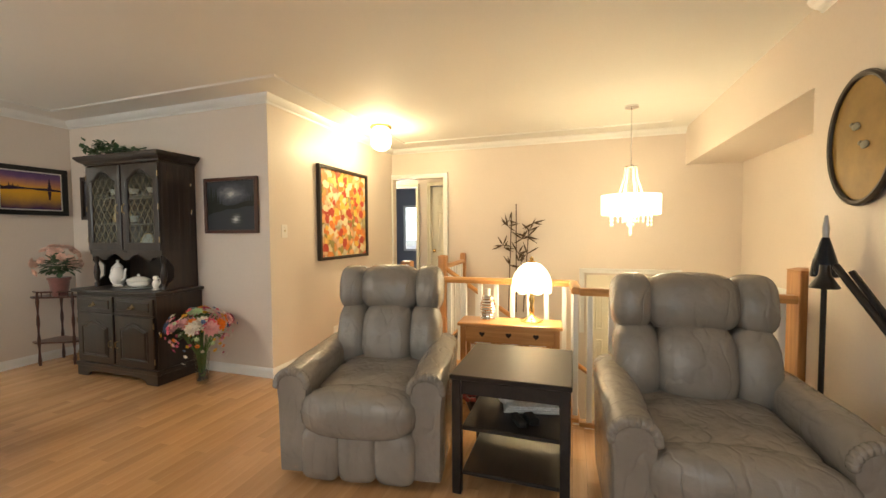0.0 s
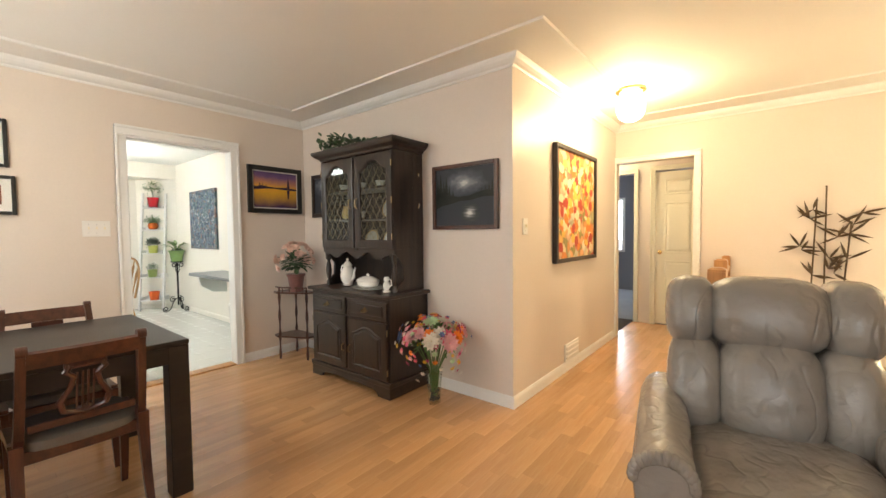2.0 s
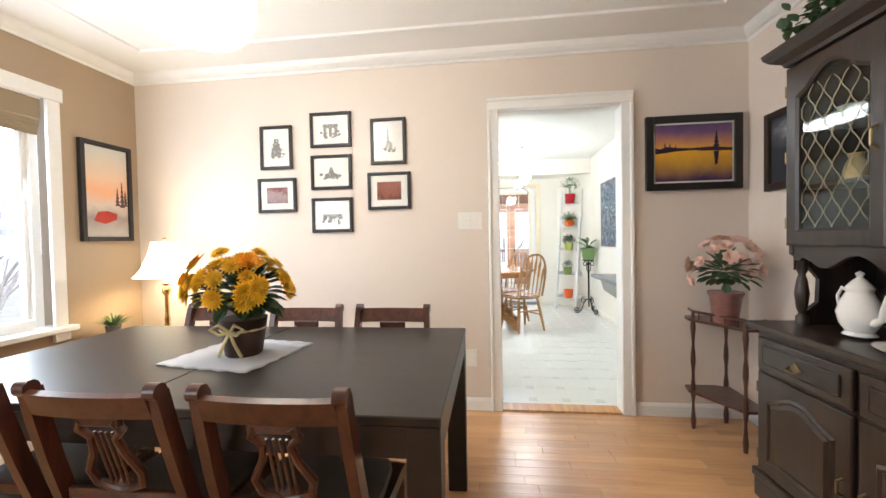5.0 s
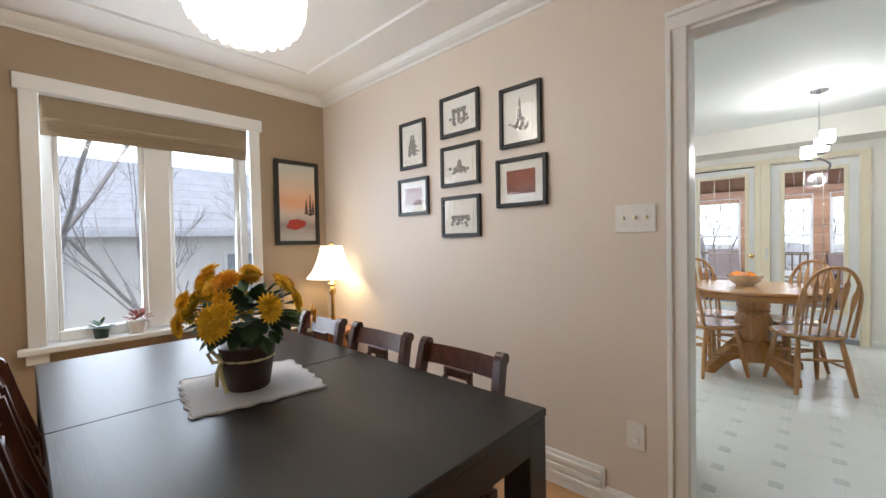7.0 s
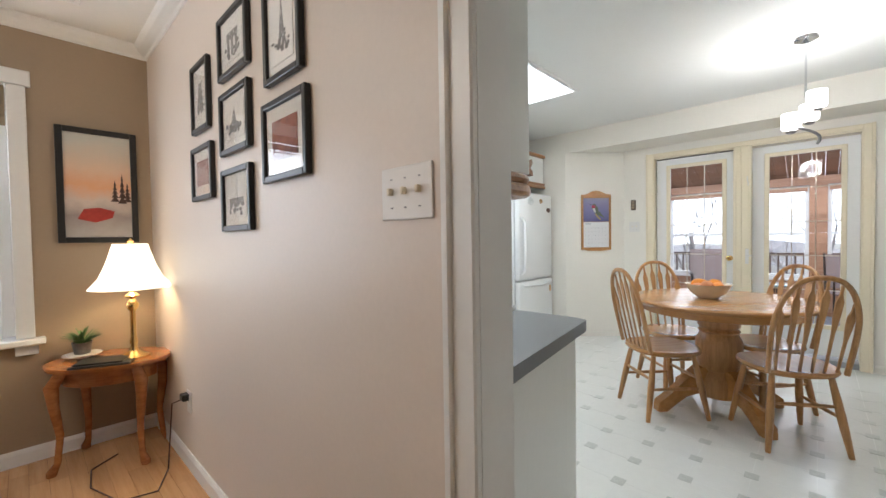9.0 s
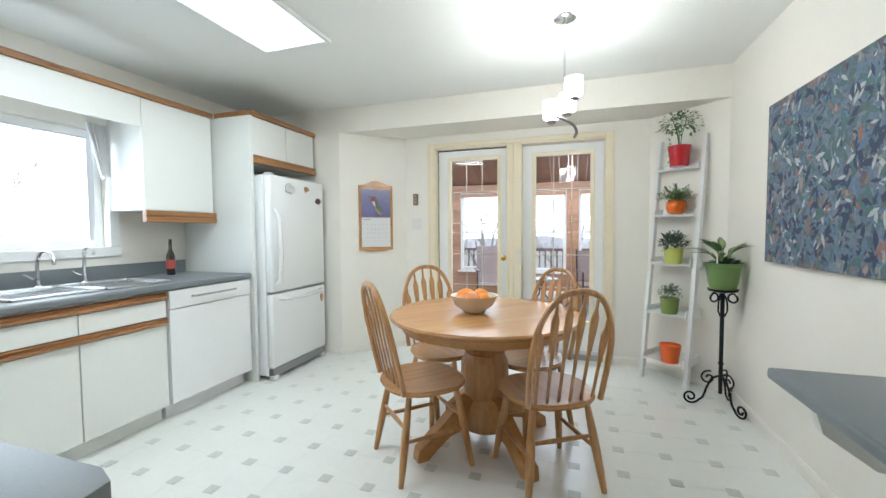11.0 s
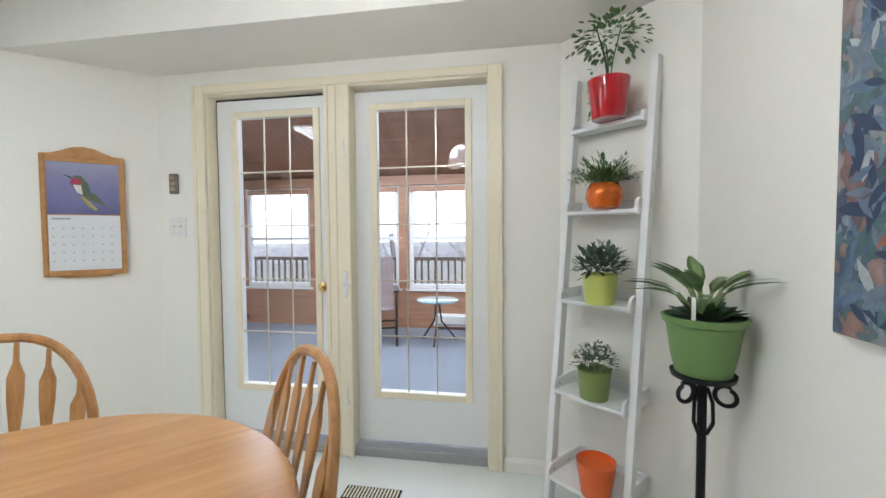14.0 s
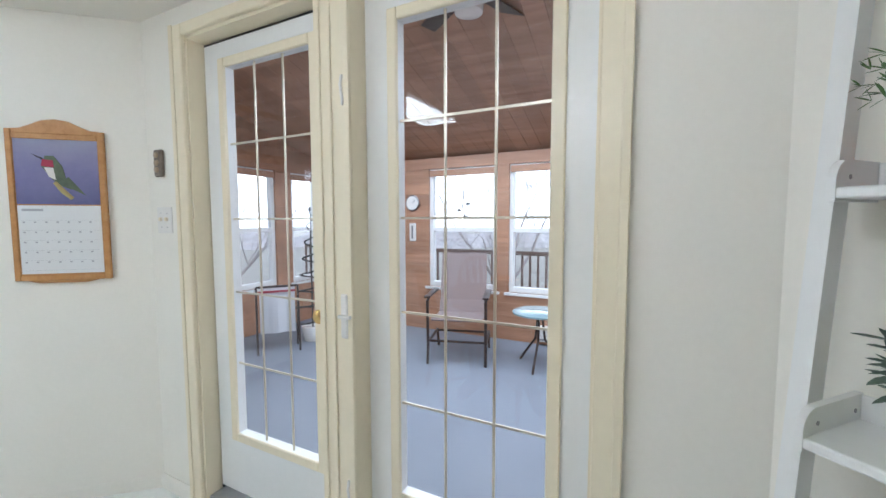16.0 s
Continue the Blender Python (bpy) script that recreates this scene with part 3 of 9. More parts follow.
M_PLAST = plain("clear_wrap", (0.78, 0.75, 0.71), 0.12, vary=0.3, grain=50, bump=0.9)
pk = thing("wrapped_package", "clear plastic wrapped papers on the lower shelf", "package", (-0.22, 2.14, 0.33), 12)
for i in range(3):
    bm = nb()
    box(bm, -0.13 + i * 0.01, 0.15, -0.10, 0.12, i * 0.013, 0.012 + i * 0.013, 0.003)
    part("paper_stack", bm, M_PLAST, pk)
bm = nb()
cushion(bm, (-0.11, 0.02, 0.055), (0.05, 0.08, 0.05), 2.2)
part("wrap", bm, M_PLAST, pk, smooth=True)
gl = thing("remote_control", "small black remote on the side table shelf", "remote", (-0.24, 1.93, 0.33), 30)
bm = nb()
box(bm, -0.02, 0.02, -0.06, 0.06, 0, 0.03, 0.008, 2)
box(bm, 0.04, 0.09, -0.05, 0.04, 0, 0.035, 0.008, 2)
part("body", bm, M_BLACK, gl)

# pine console with heart cut-outs
co = thing("console_table", "honey pine console table with heart cut-outs", "console table", (-0.43, 2.90, 0), 3)
bm = nb()
box(bm, -0.37, 0.37, -0.125, 0.125, 0.585, 0.61, 0.008, 2)
part("tabletop", bm, M_PINE, co)
bm = nb()
box(bm, -0.31, 0.31, -0.105, -0.085, 0.47, 0.585)
part("drawer_front", bm, M_PINE, co)
# Openings stay uncut: dark hearts on the drawer front give their shade.
for i in (-1, 0, 1):
    bm = nb()
    out = []
    for j in range(20):
        t = 2 * math.pi * j / 20
        out.append((i * 0.19 + 0.0013 * 16 * math.sin(t) ** 3, 0.53 + 0.0013 * (13 * math.cos(t) - 5 * math.cos(2 * t) - 2 * math.cos(3 * t) - math.cos(4 * t))))
    prism(bm, out, -0.1075, -0.104, 1)
    part("heart_shade_inlay", bm, M_SOIL_FILL, co, "dark heart piece for a shaded cut-out")
for sx in (-1, 1):
    for sy in (-1, 1):
        bm = nb()
        box(bm, sx * 0.33 - 0.02, sx * 0.33 + 0.02, sy * 0.09 - 0.02, sy * 0.09 + 0.02, 0, 0.585, 0.004)
        part("leg", bm, M_PINEZ, co)
    bm = nb()
    box(bm, sx * 0.33 - 0.008, sx * 0.33 + 0.008, -0.07, 0.07, 0.47, 0.585)
    part("side_apron", bm, M_PINE, co)
bm = nb()
for i in range(3):
    for j in range(7):
        a = math.pi * j / 6
        cushion(bm, (-0.2 + i * 0.2 + 0.09 * math.cos(a), 0.0, 0.45 - 0.03 * math.sin(a)), (0.02, 0.008, 0.012), 2.5, 8, 6)
part("scalloped_rail", bm, M_PINEZ, co)

# glass lamp
gl = thing("table_lamp", "lit white glass petal lamp on a brass foot", "table lamp", (-0.28, 2.96, 0.61))
bm = nb()
lathe(bm, [(0.085, 0), (0.085, 0.008), (0.06, 0.02), (0.03, 0.03), (0.016, 0.05), (0.022, 0.08), (0.014, 0.12), (0.024, 0.16), (0.012, 0.2), (0.012, 0.27)], 20)
part("foot", bm, M_BRASS, gl, smooth=True)
M_SHADEG = glow("lit_glass_shade", (1.0, 0.80, 0.52), 4.0)
for i in range(8):
    bm = nb()
    rows = []
    for j in range(7):
        ph = j / 6
        r = 0.135 * math.sin(0.25 + ph * 1.45)
        z = 0.43 - 0.20 * ph ** 1.4
        a0, a1 = 2 * math.pi * (i + 0.03) / 8, 2 * math.pi * (i + 0.97) / 8
        row = []
        for q in range(5):
            a = a0 + (a1 - a0) * q / 4
            bulge = 1 + 0.10 * math.sin(math.pi * q / 4)
            drop = -0.018 * math.sin(math.pi * q / 4) if j == 6 else 0
            row.append((r * bulge * math.cos(a), r * bulge * math.sin(a), z + drop))
        rows.append(row)
    loft(bm, rows, closed=False, cap=False)
    p = part("glass_petal", bm, M_SHADEG, gl, "glowing white glass petal", smooth=True)
    md = p.modifiers.new("thick", 'SOLIDIFY')
    md.thickness = 0.004
    p.visible_shadow = False
bm = nb()
lathe(bm, [(0.03, 0.425), (0.032, 0.435), (0.012, 0.445), (0.016, 0.46), (0.002, 0.475)], 14)
part("finial", bm, M_BRASS, gl, smooth=True)

ur = thing("candle_jar", "silver ribbed jar with a white candle", "jar", (-0.60, 2.93, 0.61))
bm = nb()
prof = [(0.055, 0), (0.058, 0.008), (0.045, 0.012)]
for j in range(16):
    z = 0.015 + j * 0.0095
    prof.append((0.042 + 0.018 * math.sin(math.pi * j / 15) + (0.004 if j % 2 else -0.002), z))
prof += [(0.04, 0.17), (0.046, 0.176), (0.04, 0.182), (0.0, 0.183)]
lathe(bm, prof, 24)
part("jar", bm, M_CHROME, ur, smooth=False)
bm = nb()
lathe(bm, [(0.02, 0.183), (0.02, 0.232), (0.0, 0.234)], 14)
part("candle", bm, M_WHITECER, ur, "white wax candle", smooth=True)

# red flower basket under the console
fb = thing("flower_basket", "dark red dried flowers in a low basket", "flower basket", (-0.62, 2.72, 0))
bm = nb()
lathe(bm, [(0.07, 0), (0.10, 0.07), (0.11, 0.10), (0.0, 0.10)], 16)
part("basket", bm, M_DARKWOOD, fb)
bm = nb()
random.seed(5)
for i in range(60):
    a, r = random.random() * 6.28, 0.14 * math.sqrt(random.random())
    cushion(bm, (r * math.cos(a), r * math.sin(a), 0.11 + 0.12 * (1 - r / 0.16) * random.uniform(0.6, 1.1)), (0.022, 0.022, 0.015), 1.6, 7, 4)
part("flowers", bm, plain("dark_red_petals", (0.20, 0.02, 0.015), 0.7, vary=0.4), fb)


# stair railing
def newel(at, top, w=0.045, label="square golden oak newel post"):
    ob = thing("newel_post", label, "post", at, group="newel posts")
    bm = nb()
    box(bm, -w, w, -w, w, 0, top - 0.02, 0.004)
    part("post", bm, M_PINEZ, ob)
    bm = nb()
    loft(bm, [[(sx * w * q, sy * w * q, z) for sx, sy in ((-1, -1), (1, -1), (1, 1), (-1, 1))] for q, z in ((0.98, top - 0.02), (1.0, top - 0.012), (0.55, top))])
    part("cap", bm, M_PINEZ, ob)
    return ob


newel((-1.33, 3.10, 0), 1.03)
newel((-1.39, 4.25, 0), 1.01)
newel((-1.41, 5.18, 0), 0.99, 0.035)
newel((1.27, 2.76, -0.3), 1.35, 0.075, "broad brown oak newel post at the wall end")


def railing(a, b, z, n, label):
    a, b = Vector((*a, 0)), Vector((*b, 0))
    ob = thing("stair_railing", label, "railing", a)
    d = b - a
    ang = math.atan2(d.y, d.x)
    ln = d.length
    bm = nb()
    prism(bm, [(-0.03, z - 0.045), (0.03, z - 0.045), (0.034, z - 0.02), (0.024, z), (-0.024, z), (-0.034, z - 0.02)], 0, ln, 0)
    part("handrail", bm, M_PINE, ob, turn=Matrix.Rotation(ang, 4, 'Z'))
    bm = nb()
    box(bm, 0, ln, -0.03, 0.03, 0.0, 0.03, 0.003)
    part("bottom_rail", bm, M_PINE, ob, turn=Matrix.Rotation(ang, 4, 'Z'))
    for i in range(n):
        bm = nb()
        x = ln * (i + 0.5) / n
        box(bm, x - 0.017, x + 0.017, -0.017, 0.017, 0.03, z - 0.045, 0.003)
        part("baluster", bm, M_TRIM, ob, "white square baluster", turn=Matrix.Rotation(ang, 4, 'Z'))
    return ob


railing((-1.28, 3.11), (0.01, 3.11), 0.90, 10, "golden oak rail with white square balusters")
railing((0.01, 3.085), (0.03, 2.72), 0.90, 3, "short oak rail return with white balusters")
railing((0.05, 2.70), (1.19, 2.72), 0.90, 9, "golden oak rail with white square balusters")
railing((-1.39, 4.30), (-1.41, 5.14), 0.90, 7, "oak guard rail at the stair head")
hr = thing("stair_handrail", "sloping oak handrail going down the stairs", "handrail")
bm = nb()
tube(bm, [(-1.36, 4.25, 0.86), (-0.2, 4.25, 0.07), (0.2, 4.25, -0.2)], 0.025, 10)
part("rail", bm, M_PINE, hr)
bm = nb()
for i in range(7):
    x = -1.2 + 0.2 * i
    box(bm, x - 0.016, x + 0.016, 4.234, 4.266, -0.25 - 0.68 * (x + 1.2), 0.75 - 0.68 * (x + 1.2))
part("balusters", bm, M_TRIM, hr)


# panelled doors
def panel_door(name, label, at, rz, w, h, material, knob=1, rows=((0.10, 0.42), (0.47, 0.80), (0.85, 0.95)), cols=1, kind="structure", knob_z=0.95):
    ob = thing(name, label, "door", at, rz, kind=kind)
    bm = nb()
    box(bm, -w / 2, w / 2, -0.018, 0.018, 0, h, 0.002)
    part("slab", bm, material, ob)
    for lo, hi in rows:
        for c in range(cols):
            x0 = -w / 2 + 0.11 + c * (w - 0.12) / cols
            x1 = x0 + (w - 0.12) / cols - 0.10
            bm = nb()
            loft(bm, [[(x0, -0.0185, lo * h), (x1, -0.0185, lo * h), (x1, -0.0185, hi * h), (x0, -0.0185, hi * h)],
                      [(x0 + 0.006, -0.026, lo * h + 0.006), (x1 - 0.006, -0.026, lo * h + 0.006), (x1 - 0.006, -0.026, hi * h - 0.006), (x0 + 0.006, -0.026, hi * h - 0.006)],
                      [(x0 + 0.022, -0.020, lo * h + 0.022), (x1 - 0.022, -0.020, lo * h + 0.022), (x1 - 0.022, -0.020, hi * h - 0.022), (x0 + 0.022, -0.020, hi * h - 0.022)],
                      [(x0 + 0.05, -0.027, lo * h + 0.05), (x1 - 0.05, -0.027, lo * h + 0.05), (x1 - 0.05, -0.027, hi * h - 0.05), (x0 + 0.05, -0.027, hi * h - 0.05)]])
            part("raised_panel", bm, material, ob)
    bm = nb()
    kx = knob * (w / 2 - 0.06)
    tube(bm, [(kx, -0.018, knob_z), (kx, -0.03, knob_z), (kx, -0.045, knob_z), (kx, -0.06, knob_z), (kx, -0.068, knob_z)], [0.024, 0.012, 0.012, 0.026, 0.012], 14)
    part("knob", bm, M_BRASS, ob, "round brass knob", smooth=True)
    return ob


panel_door("door_hall_closet", "ivory three-panel hall door, closed", (-1.97, 6.23, 0.012), 0, 0.54, 2.0, M_DOORI, -1)
casing("door_frame_closet", 1, 6.20, -2.24, -1.70, 2.03, -1, M_DOORI, 0.06, label="ivory frame round the hall closet door")
casing("door_frame_bedroom", 1, 6.20, -3.25, -2.50, 2.02, -1, M_DOORI, 0.055, label="ivory frame round the bedroom doorway")
panel_door("door_entry_closet", "ivory panelled closet door at the lower entry", (0.40, 5.20, -1.35), 0, 0.48, 2.08, M_DOORI, 1, ((0.06, 0.30), (0.36, 0.62), (0.68, 0.93)), 2)
panel_door("door_entry_closet_2", "ivory panelled closet door at the lower entry", (0.88, 5.20, -1.35), 0, 0.48, 2.08, M_DOORI, -1, ((0.06, 0.30), (0.36, 0.62), (0.68, 0.93)), 2)
casing("door_frame_entry", 1, 5.23, 0.14, 1.14, 0.75, -1, M_TRIM, 0.06, label="white frame over the entry closet")
panel_door("door_front", "white front door at the lower entry", (1.75, 4.3, -1.35), 90, 0.9, 2.1, M_TRIM, 1, ((0.06, 0.30), (0.36, 0.62), (0.68, 0.93)), 2)

# bamboo wall ornament
ba = thing("bamboo_wall_art", "dark metal bamboo stalks hung on the wall", "wall decoration", (-0.70, 5.21, 0))
random.seed(21)
M_BRONZE = plain("dark_bronze", (0.09, 0.06, 0.035), 0.4, 0.7, 0.2)
for x0, x1, z1 in ((-0.10, -0.06, 1.50), (0.0, 0.0, 1.62), (0.09, 0.16, 1.30)):
    bm = nb()
    tube(bm, [(x0 + (x1 - x0) * i / 6, -0.012, 0.22 + (z1 - 0.22) * i / 6) for i in range(7)], 0.0065, 8)
    part("stalk", bm, M_BRONZE, ba)
    for i in range(1, 7):
        f = i / 6
        bm = nb()
        lathe(bm, [(0.007, -0.005), (0.010, 0), (0.007, 0.005)], 8, (x0 + (x1 - x0) * f, -0.012, 0.22 + (z1 - 0.22) * f))
        part("node", bm, M_BRONZE, ba)
SPRAYS = [(random.uniform(-0.17, 0.22), random.uniform(0.80, 1.58)) for i in range(13)]
for i in range(58):
    x, z = SPRAYS[i % 13]
    a = random.choice((1, -1)) * random.uniform(12, 85)
    ln = random.uniform(0.10, 0.19)
    bm = nb()
    d = Vector((math.sin(radians(a)), 0, math.cos(radians(a)) * random.choice((1, 1, -0.6))))
    n = Vector((d.z, 0, -d.x))
    b0 = Vector((x, -0.018 - 0.004 * (i % 4), z))
    rows = []
    for f, w in ((0, 0.002), (0.3, 0.0095), (0.6, 0.010), (1.0, 0.001)):
        c = b0 + d * (ln * f)
        rows.append([c - n * w, c + Vector((0, -0.003, 0)), c + n * w, c + Vector((0, 0.002, 0))])
    loft(bm, rows)
    part("leaf", bm, M_BRONZE, ba)

# hung pictures: frames with a moulded profile
def framed(name, label, axis, plane, side, a, b, z0, z1, wid, depth, mframe, mpic, mat_w=0.0, group="", inner=None):
    """A framed picture on a wall whose plane is x (axis 0) or y (axis 1); side: which way it faces."""
    w, h = abs(b - a), z1 - z0
    c = (a + b) / 2
    rz = {(0, 1): 90, (0, -1): -90, (1, 1): 180, (1, -1): 0}[(axis, side)]
    at = (plane, c, z0) if axis == 0 else (c, plane, z0)
    ob = thing(name, label, "picture", at, rz, group)
    for (x0, x1, y0, y1, vert) in ((-w / 2, -w / 2 + wid, 0, h, 1), (w / 2 - wid, w / 2, 0, h, 1), (-w / 2 + wid, w / 2 - wid, 0, wid, 0), (-w / 2 + wid, w / 2 - wid, h - wid, h, 0)):
        bm = nb()
        box(bm, x0, x1, -depth, -0.001, y0, y1, 0.004, 2)
        part("frame_side", bm, mframe, ob)
    iw, ih = w / 2 - wid, h / 2 - wid
    bm = nb()
    box(bm, -iw - 0.002, iw + 0.002, -depth * 0.45, -0.002, h / 2 - ih - 0.002, h / 2 + ih + 0.002)
    if mat_w:
        part("mat", bm, M_MATBOARD, ob, "off-white mat board")
        bm = nb()
        box(bm, -iw + mat_w, iw - mat_w, -0.0025, 0.0, -(ih - mat_w), ih - mat_w)
        part("print", bm, mpic, ob, inner or "", turn=pose(0, -depth * 0.45, h / 2))
        bm = nb()
        box(bm, -iw, iw, -depth * 0.62, -depth * 0.60, h / 2 - ih, h / 2 + ih)
        g = part("glazing", bm, M_GLASS, ob)
        g.visible_shadow = False
    else:
        bm.free()
        bm = nb()
        box(bm, -iw - 0.002, iw + 0.002, -depth * 0.45, 0.0, -ih - 0.002, ih + 0.002)
        part("canvas", bm, mpic, ob, inner or "", turn=pose(0, -0.002, h / 2))
    return ob


M_FLORAL = blotches("orange_floral_canvas", [(0.75, 0.55, 0.22), (0.75, 0.25, 0.05), (0.80, 0.68, 0.42), (0.55, 0.07, 0.03), (0.82, 0.60, 0.15), (0.78, 0.72, 0.55), (0.30, 0.25, 0.06)], 13.0)
flp = framed("floral_painting", "orange and red flower painting in a dark frame", 0, -2.48, 1, 3.45, 4.44, 0.98, 1.975, 0.035, 0.045, M_DARKWOOD, M_FLORAL)


def moon_mat():
    """Night sky and lake: a clouded glow round the moon and its broken light on the water."""
    m, nt, b = base_mat("moonlit_lake")
    def glow_round(cx, cz, sx, sz, rough, stretch, reach):
        mp_ = nt.nodes.new("ShaderNodeMapping")
        mp_.inputs["Location"].default_value = (-cx / sx, 0, -cz / sz)
        mp_.inputs["Scale"].default_value = (1 / sx, 0, 1 / sz)
        tc = nt.nodes.new("ShaderNodeTexCoord")
        nt.links.new(tc.outputs["Object"], mp_.inputs[0])
        ln = nt.nodes.new("ShaderNodeVectorMath")
        ln.operation = 'LENGTH'
        nt.links.new(mp_.outputs[0], ln.inputs[0])
        ma = nt.nodes.new("ShaderNodeMath")
        ma.operation = 'MULTIPLY_ADD'
        ma.inputs[1].default_value = reach
        nt.links.new(noise_of(nt, coords(nt, stretch), rough, 5, 0.65), ma.inputs[0])
        nt.links.new(ln.outputs["Value"], ma.inputs[2])
        mr = nt.nodes.new("ShaderNodeMapRange")
        mr.inputs["From Min"].default_value, mr.inputs["From Max"].default_value = 0.42, 1.55
        nt.links.new(ma.outputs[0], mr.inputs["Value"])
        return mr.outputs[0]
    sky_ = ramp_of(nt, glow_round(0.0, 0.105, 0.21, 0.10, 11.0, (1, 1, 1.6), 1.1), [(0.12, (0.62, 0.62, 0.58)), (0.30, (0.24, 0.25, 0.27)), (0.62, (0.075, 0.085, 0.105)), (1.0, (0.022, 0.026, 0.036))])
    lake = ramp_of(nt, glow_round(0.055, -0.125, 0.11, 0.095, 16.0, (0.6, 1, 5.0), 1.1), [(0.15, (0.60, 0.62, 0.60)), (0.32, (0.20, 0.21, 0.21)), (0.60, (0.035, 0.042, 0.040)), (1.0, (0.012, 0.016, 0.014))])
    sum_ = nt.nodes.new("ShaderNodeMix")
    sum_.data_type, sum_.blend_type = 'RGBA', 'LIGHTEN'
    sum_.inputs[0].default_value = 1.0
    nt.links.new(sky_, sum_.inputs[6])
    nt.links.new(lake, sum_.inputs[7])
    nt.links.new(sum_.outputs[2], b.inputs["Base Color"])
    b.inputs["Roughness"].default_value = 0.6
    bump_to(nt, b, noise_of(nt, coords(nt), 60, 2), 0.12, 0.003)
    return m


M_MOON = moon_mat()


def brushwork(ob, w, h, z0, y, paints, count, size, seed, style="leaf"):
    """Painted strokes standing a hair proud of a canvas, one part a colour."""
    random.seed(seed)
    for name, m in paints:
        bm = nb()
        for i in range(count):
            cx, cz = random.uniform(-w / 2 + size, w / 2 - size), z0 + random.uniform(size, h - size)
            a = random.uniform(0, 6.283)
            k = size * random.uniform(0.6, 1.25)
            d = y - random.uniform(0.0004, 0.0024)
            if style == "leaf":
                u, v = (math.cos(a), math.sin(a)), (-math.sin(a), math.cos(a))
                out = [(cx + u[0] * k * p + v[0] * k * q, cz + u[1] * k * p + v[1] * k * q) for p, q in ((-1, 0), (-0.4, 0.28), (0.2, 0.30), (1, 0), (0.2, -0.26), (-0.4, -0.24))]
            else:
                out = []
                amp, lob = random.uniform(0.04, 0.20), random.choice((2, 3, 4, 5))
                for j in range(15):
                    t = 2 * math.pi * j / 15
                    r = k * (0.66 + amp * math.cos(lob * t + a) + random.uniform(-0.09, 0.09))
                    out.append((cx + r * math.cos(t), cz + r * math.sin(t)))
            bm.faces.new([bm.verts.new((px, d, pz)) for px, pz in out])
        tagged(part(name, bm, m, ob), kind="stuff")
mp = framed("moonlight_painting", "dark moonlit lake painting in a brown frame", 1, HY, -1, -3.185, -2.585, 1.27, 1.765, 0.03, 0.03, M_MAHOG, M_MOON)
FOREST = plain("dark_green_paint", (0.012, 0.017, 0.012), 0.8, vary=0.5, grain=30)
random.seed(57)
bm = nb()
prism(bm, [(-0.268, 0.16), (-0.20, 0.185), (-0.12, 0.195), (-0.04, 0.215), (0.06, 0.215), (0.16, 0.235), (0.268, 0.24), (0.268, 0.275), (0.20, 0.285), (0.12, 0.27), (0.05, 0.25), (-0.05, 0.245), (-0.12, 0.26), (-0.268, 0.27)], -0.0162, -0.0148, 1)
part("painted_shore", bm, FOREST, mp, "dark painted woods")
for px, hh in ((-0.25, 0.16), (-0.222, 0.19), (-0.19, 0.14), (-0.165, 0.17), (-0.135, 0.10), (-0.10, 0.07), (0.12, 0.045), (0.16, 0.06), (0.195, 0.075), (0.225, 0.09), (0.252, 0.12)):
    bm = nb()
    rows = []
    for q in range(13):
        f = q / 12
        w = (0.020 * (1 - f) + 0.001) * (1.0 if q % 2 else 0.55) * hh / 0.12
        rows.append([(max(-0.268, px - w), -0.0166, 0.235 + hh * f), (min(0.268, px + w), -0.0166, 0.235 + hh * f), (min(0.268, px + w), -0.0150, 0.235 + hh * f), (max(-0.268, px - w), -0.0150, 0.235 + hh * f)])
    loft(bm, rows)
    part("painted_spruce", bm, FOREST, mp)
P_OR = plain("orange_stroke", (0.72, 0.22, 0.04), 0.6, vary=0.3, grain=50)
P_CR = plain("cream_stroke", (0.80, 0.70, 0.46), 0.6, vary=0.2, grain=50)
P_RD = plain("red_stroke", (0.48, 0.06, 0.03), 0.6, vary=0.3, grain=50)
P_YL = plain("yellow_stroke", (0.80, 0.52, 0.10), 0.6, vary=0.25, grain=50)
brushwork(flp, 0.90, 0.90, 0.045, -0.0235, [("yellow_bloom", P_YL), ("cream_bloom", P_CR), ("orange_bloom", P_OR), ("red_bloom", P_RD)], 26, 0.062, 91, "bloom")
# wall plate and black lamps by the side wall
pl = thing("wall_plate", "oval gilt wooden wall plaque with two painted birds", "wall plaque", (1.215, 2.24, 1.66), -90)
def oval(bm, rx, rz, d0, d1, n=48):
    prism(bm, [(rx * math.cos(2 * math.pi * i / n), rz * math.sin(2 * math.pi * i / n)) for i in range(n)], d0, d1, 1)
bm = nb()
oval(bm, 0.21, 0.27, -0.018, -0.001)
part("plaque", bm, plain("gilt_wood", (0.24, 0.145, 0.03), 0.4, 0.2, 0.3, 12), pl)
bm = nb()
tube(bm, [(0.215 * math.cos(2 * math.pi * i / 48), -0.02, 0.278 * math.sin(2 * math.pi * i / 48)) for i in range(48)], 0.014, 8, True)
part("rim", bm, M_DARKWOOD, pl, smooth=True)
for px, pz in ((-0.03, 0.06), (0.03, -0.03)):
    bm = nb()
    cushion(bm, (px, -0.022, pz), (0.028, 0.006, 0.018), 2, 10, 8)
    cushion(bm, (px - 0.028, -0.022, pz + 0.012), (0.012, 0.006, 0.011), 2, 8, 6)
    part("painted_bird", bm, plain("bird_paint", (0.20, 0.19, 0.14), 0.5, vary=0.4), pl)
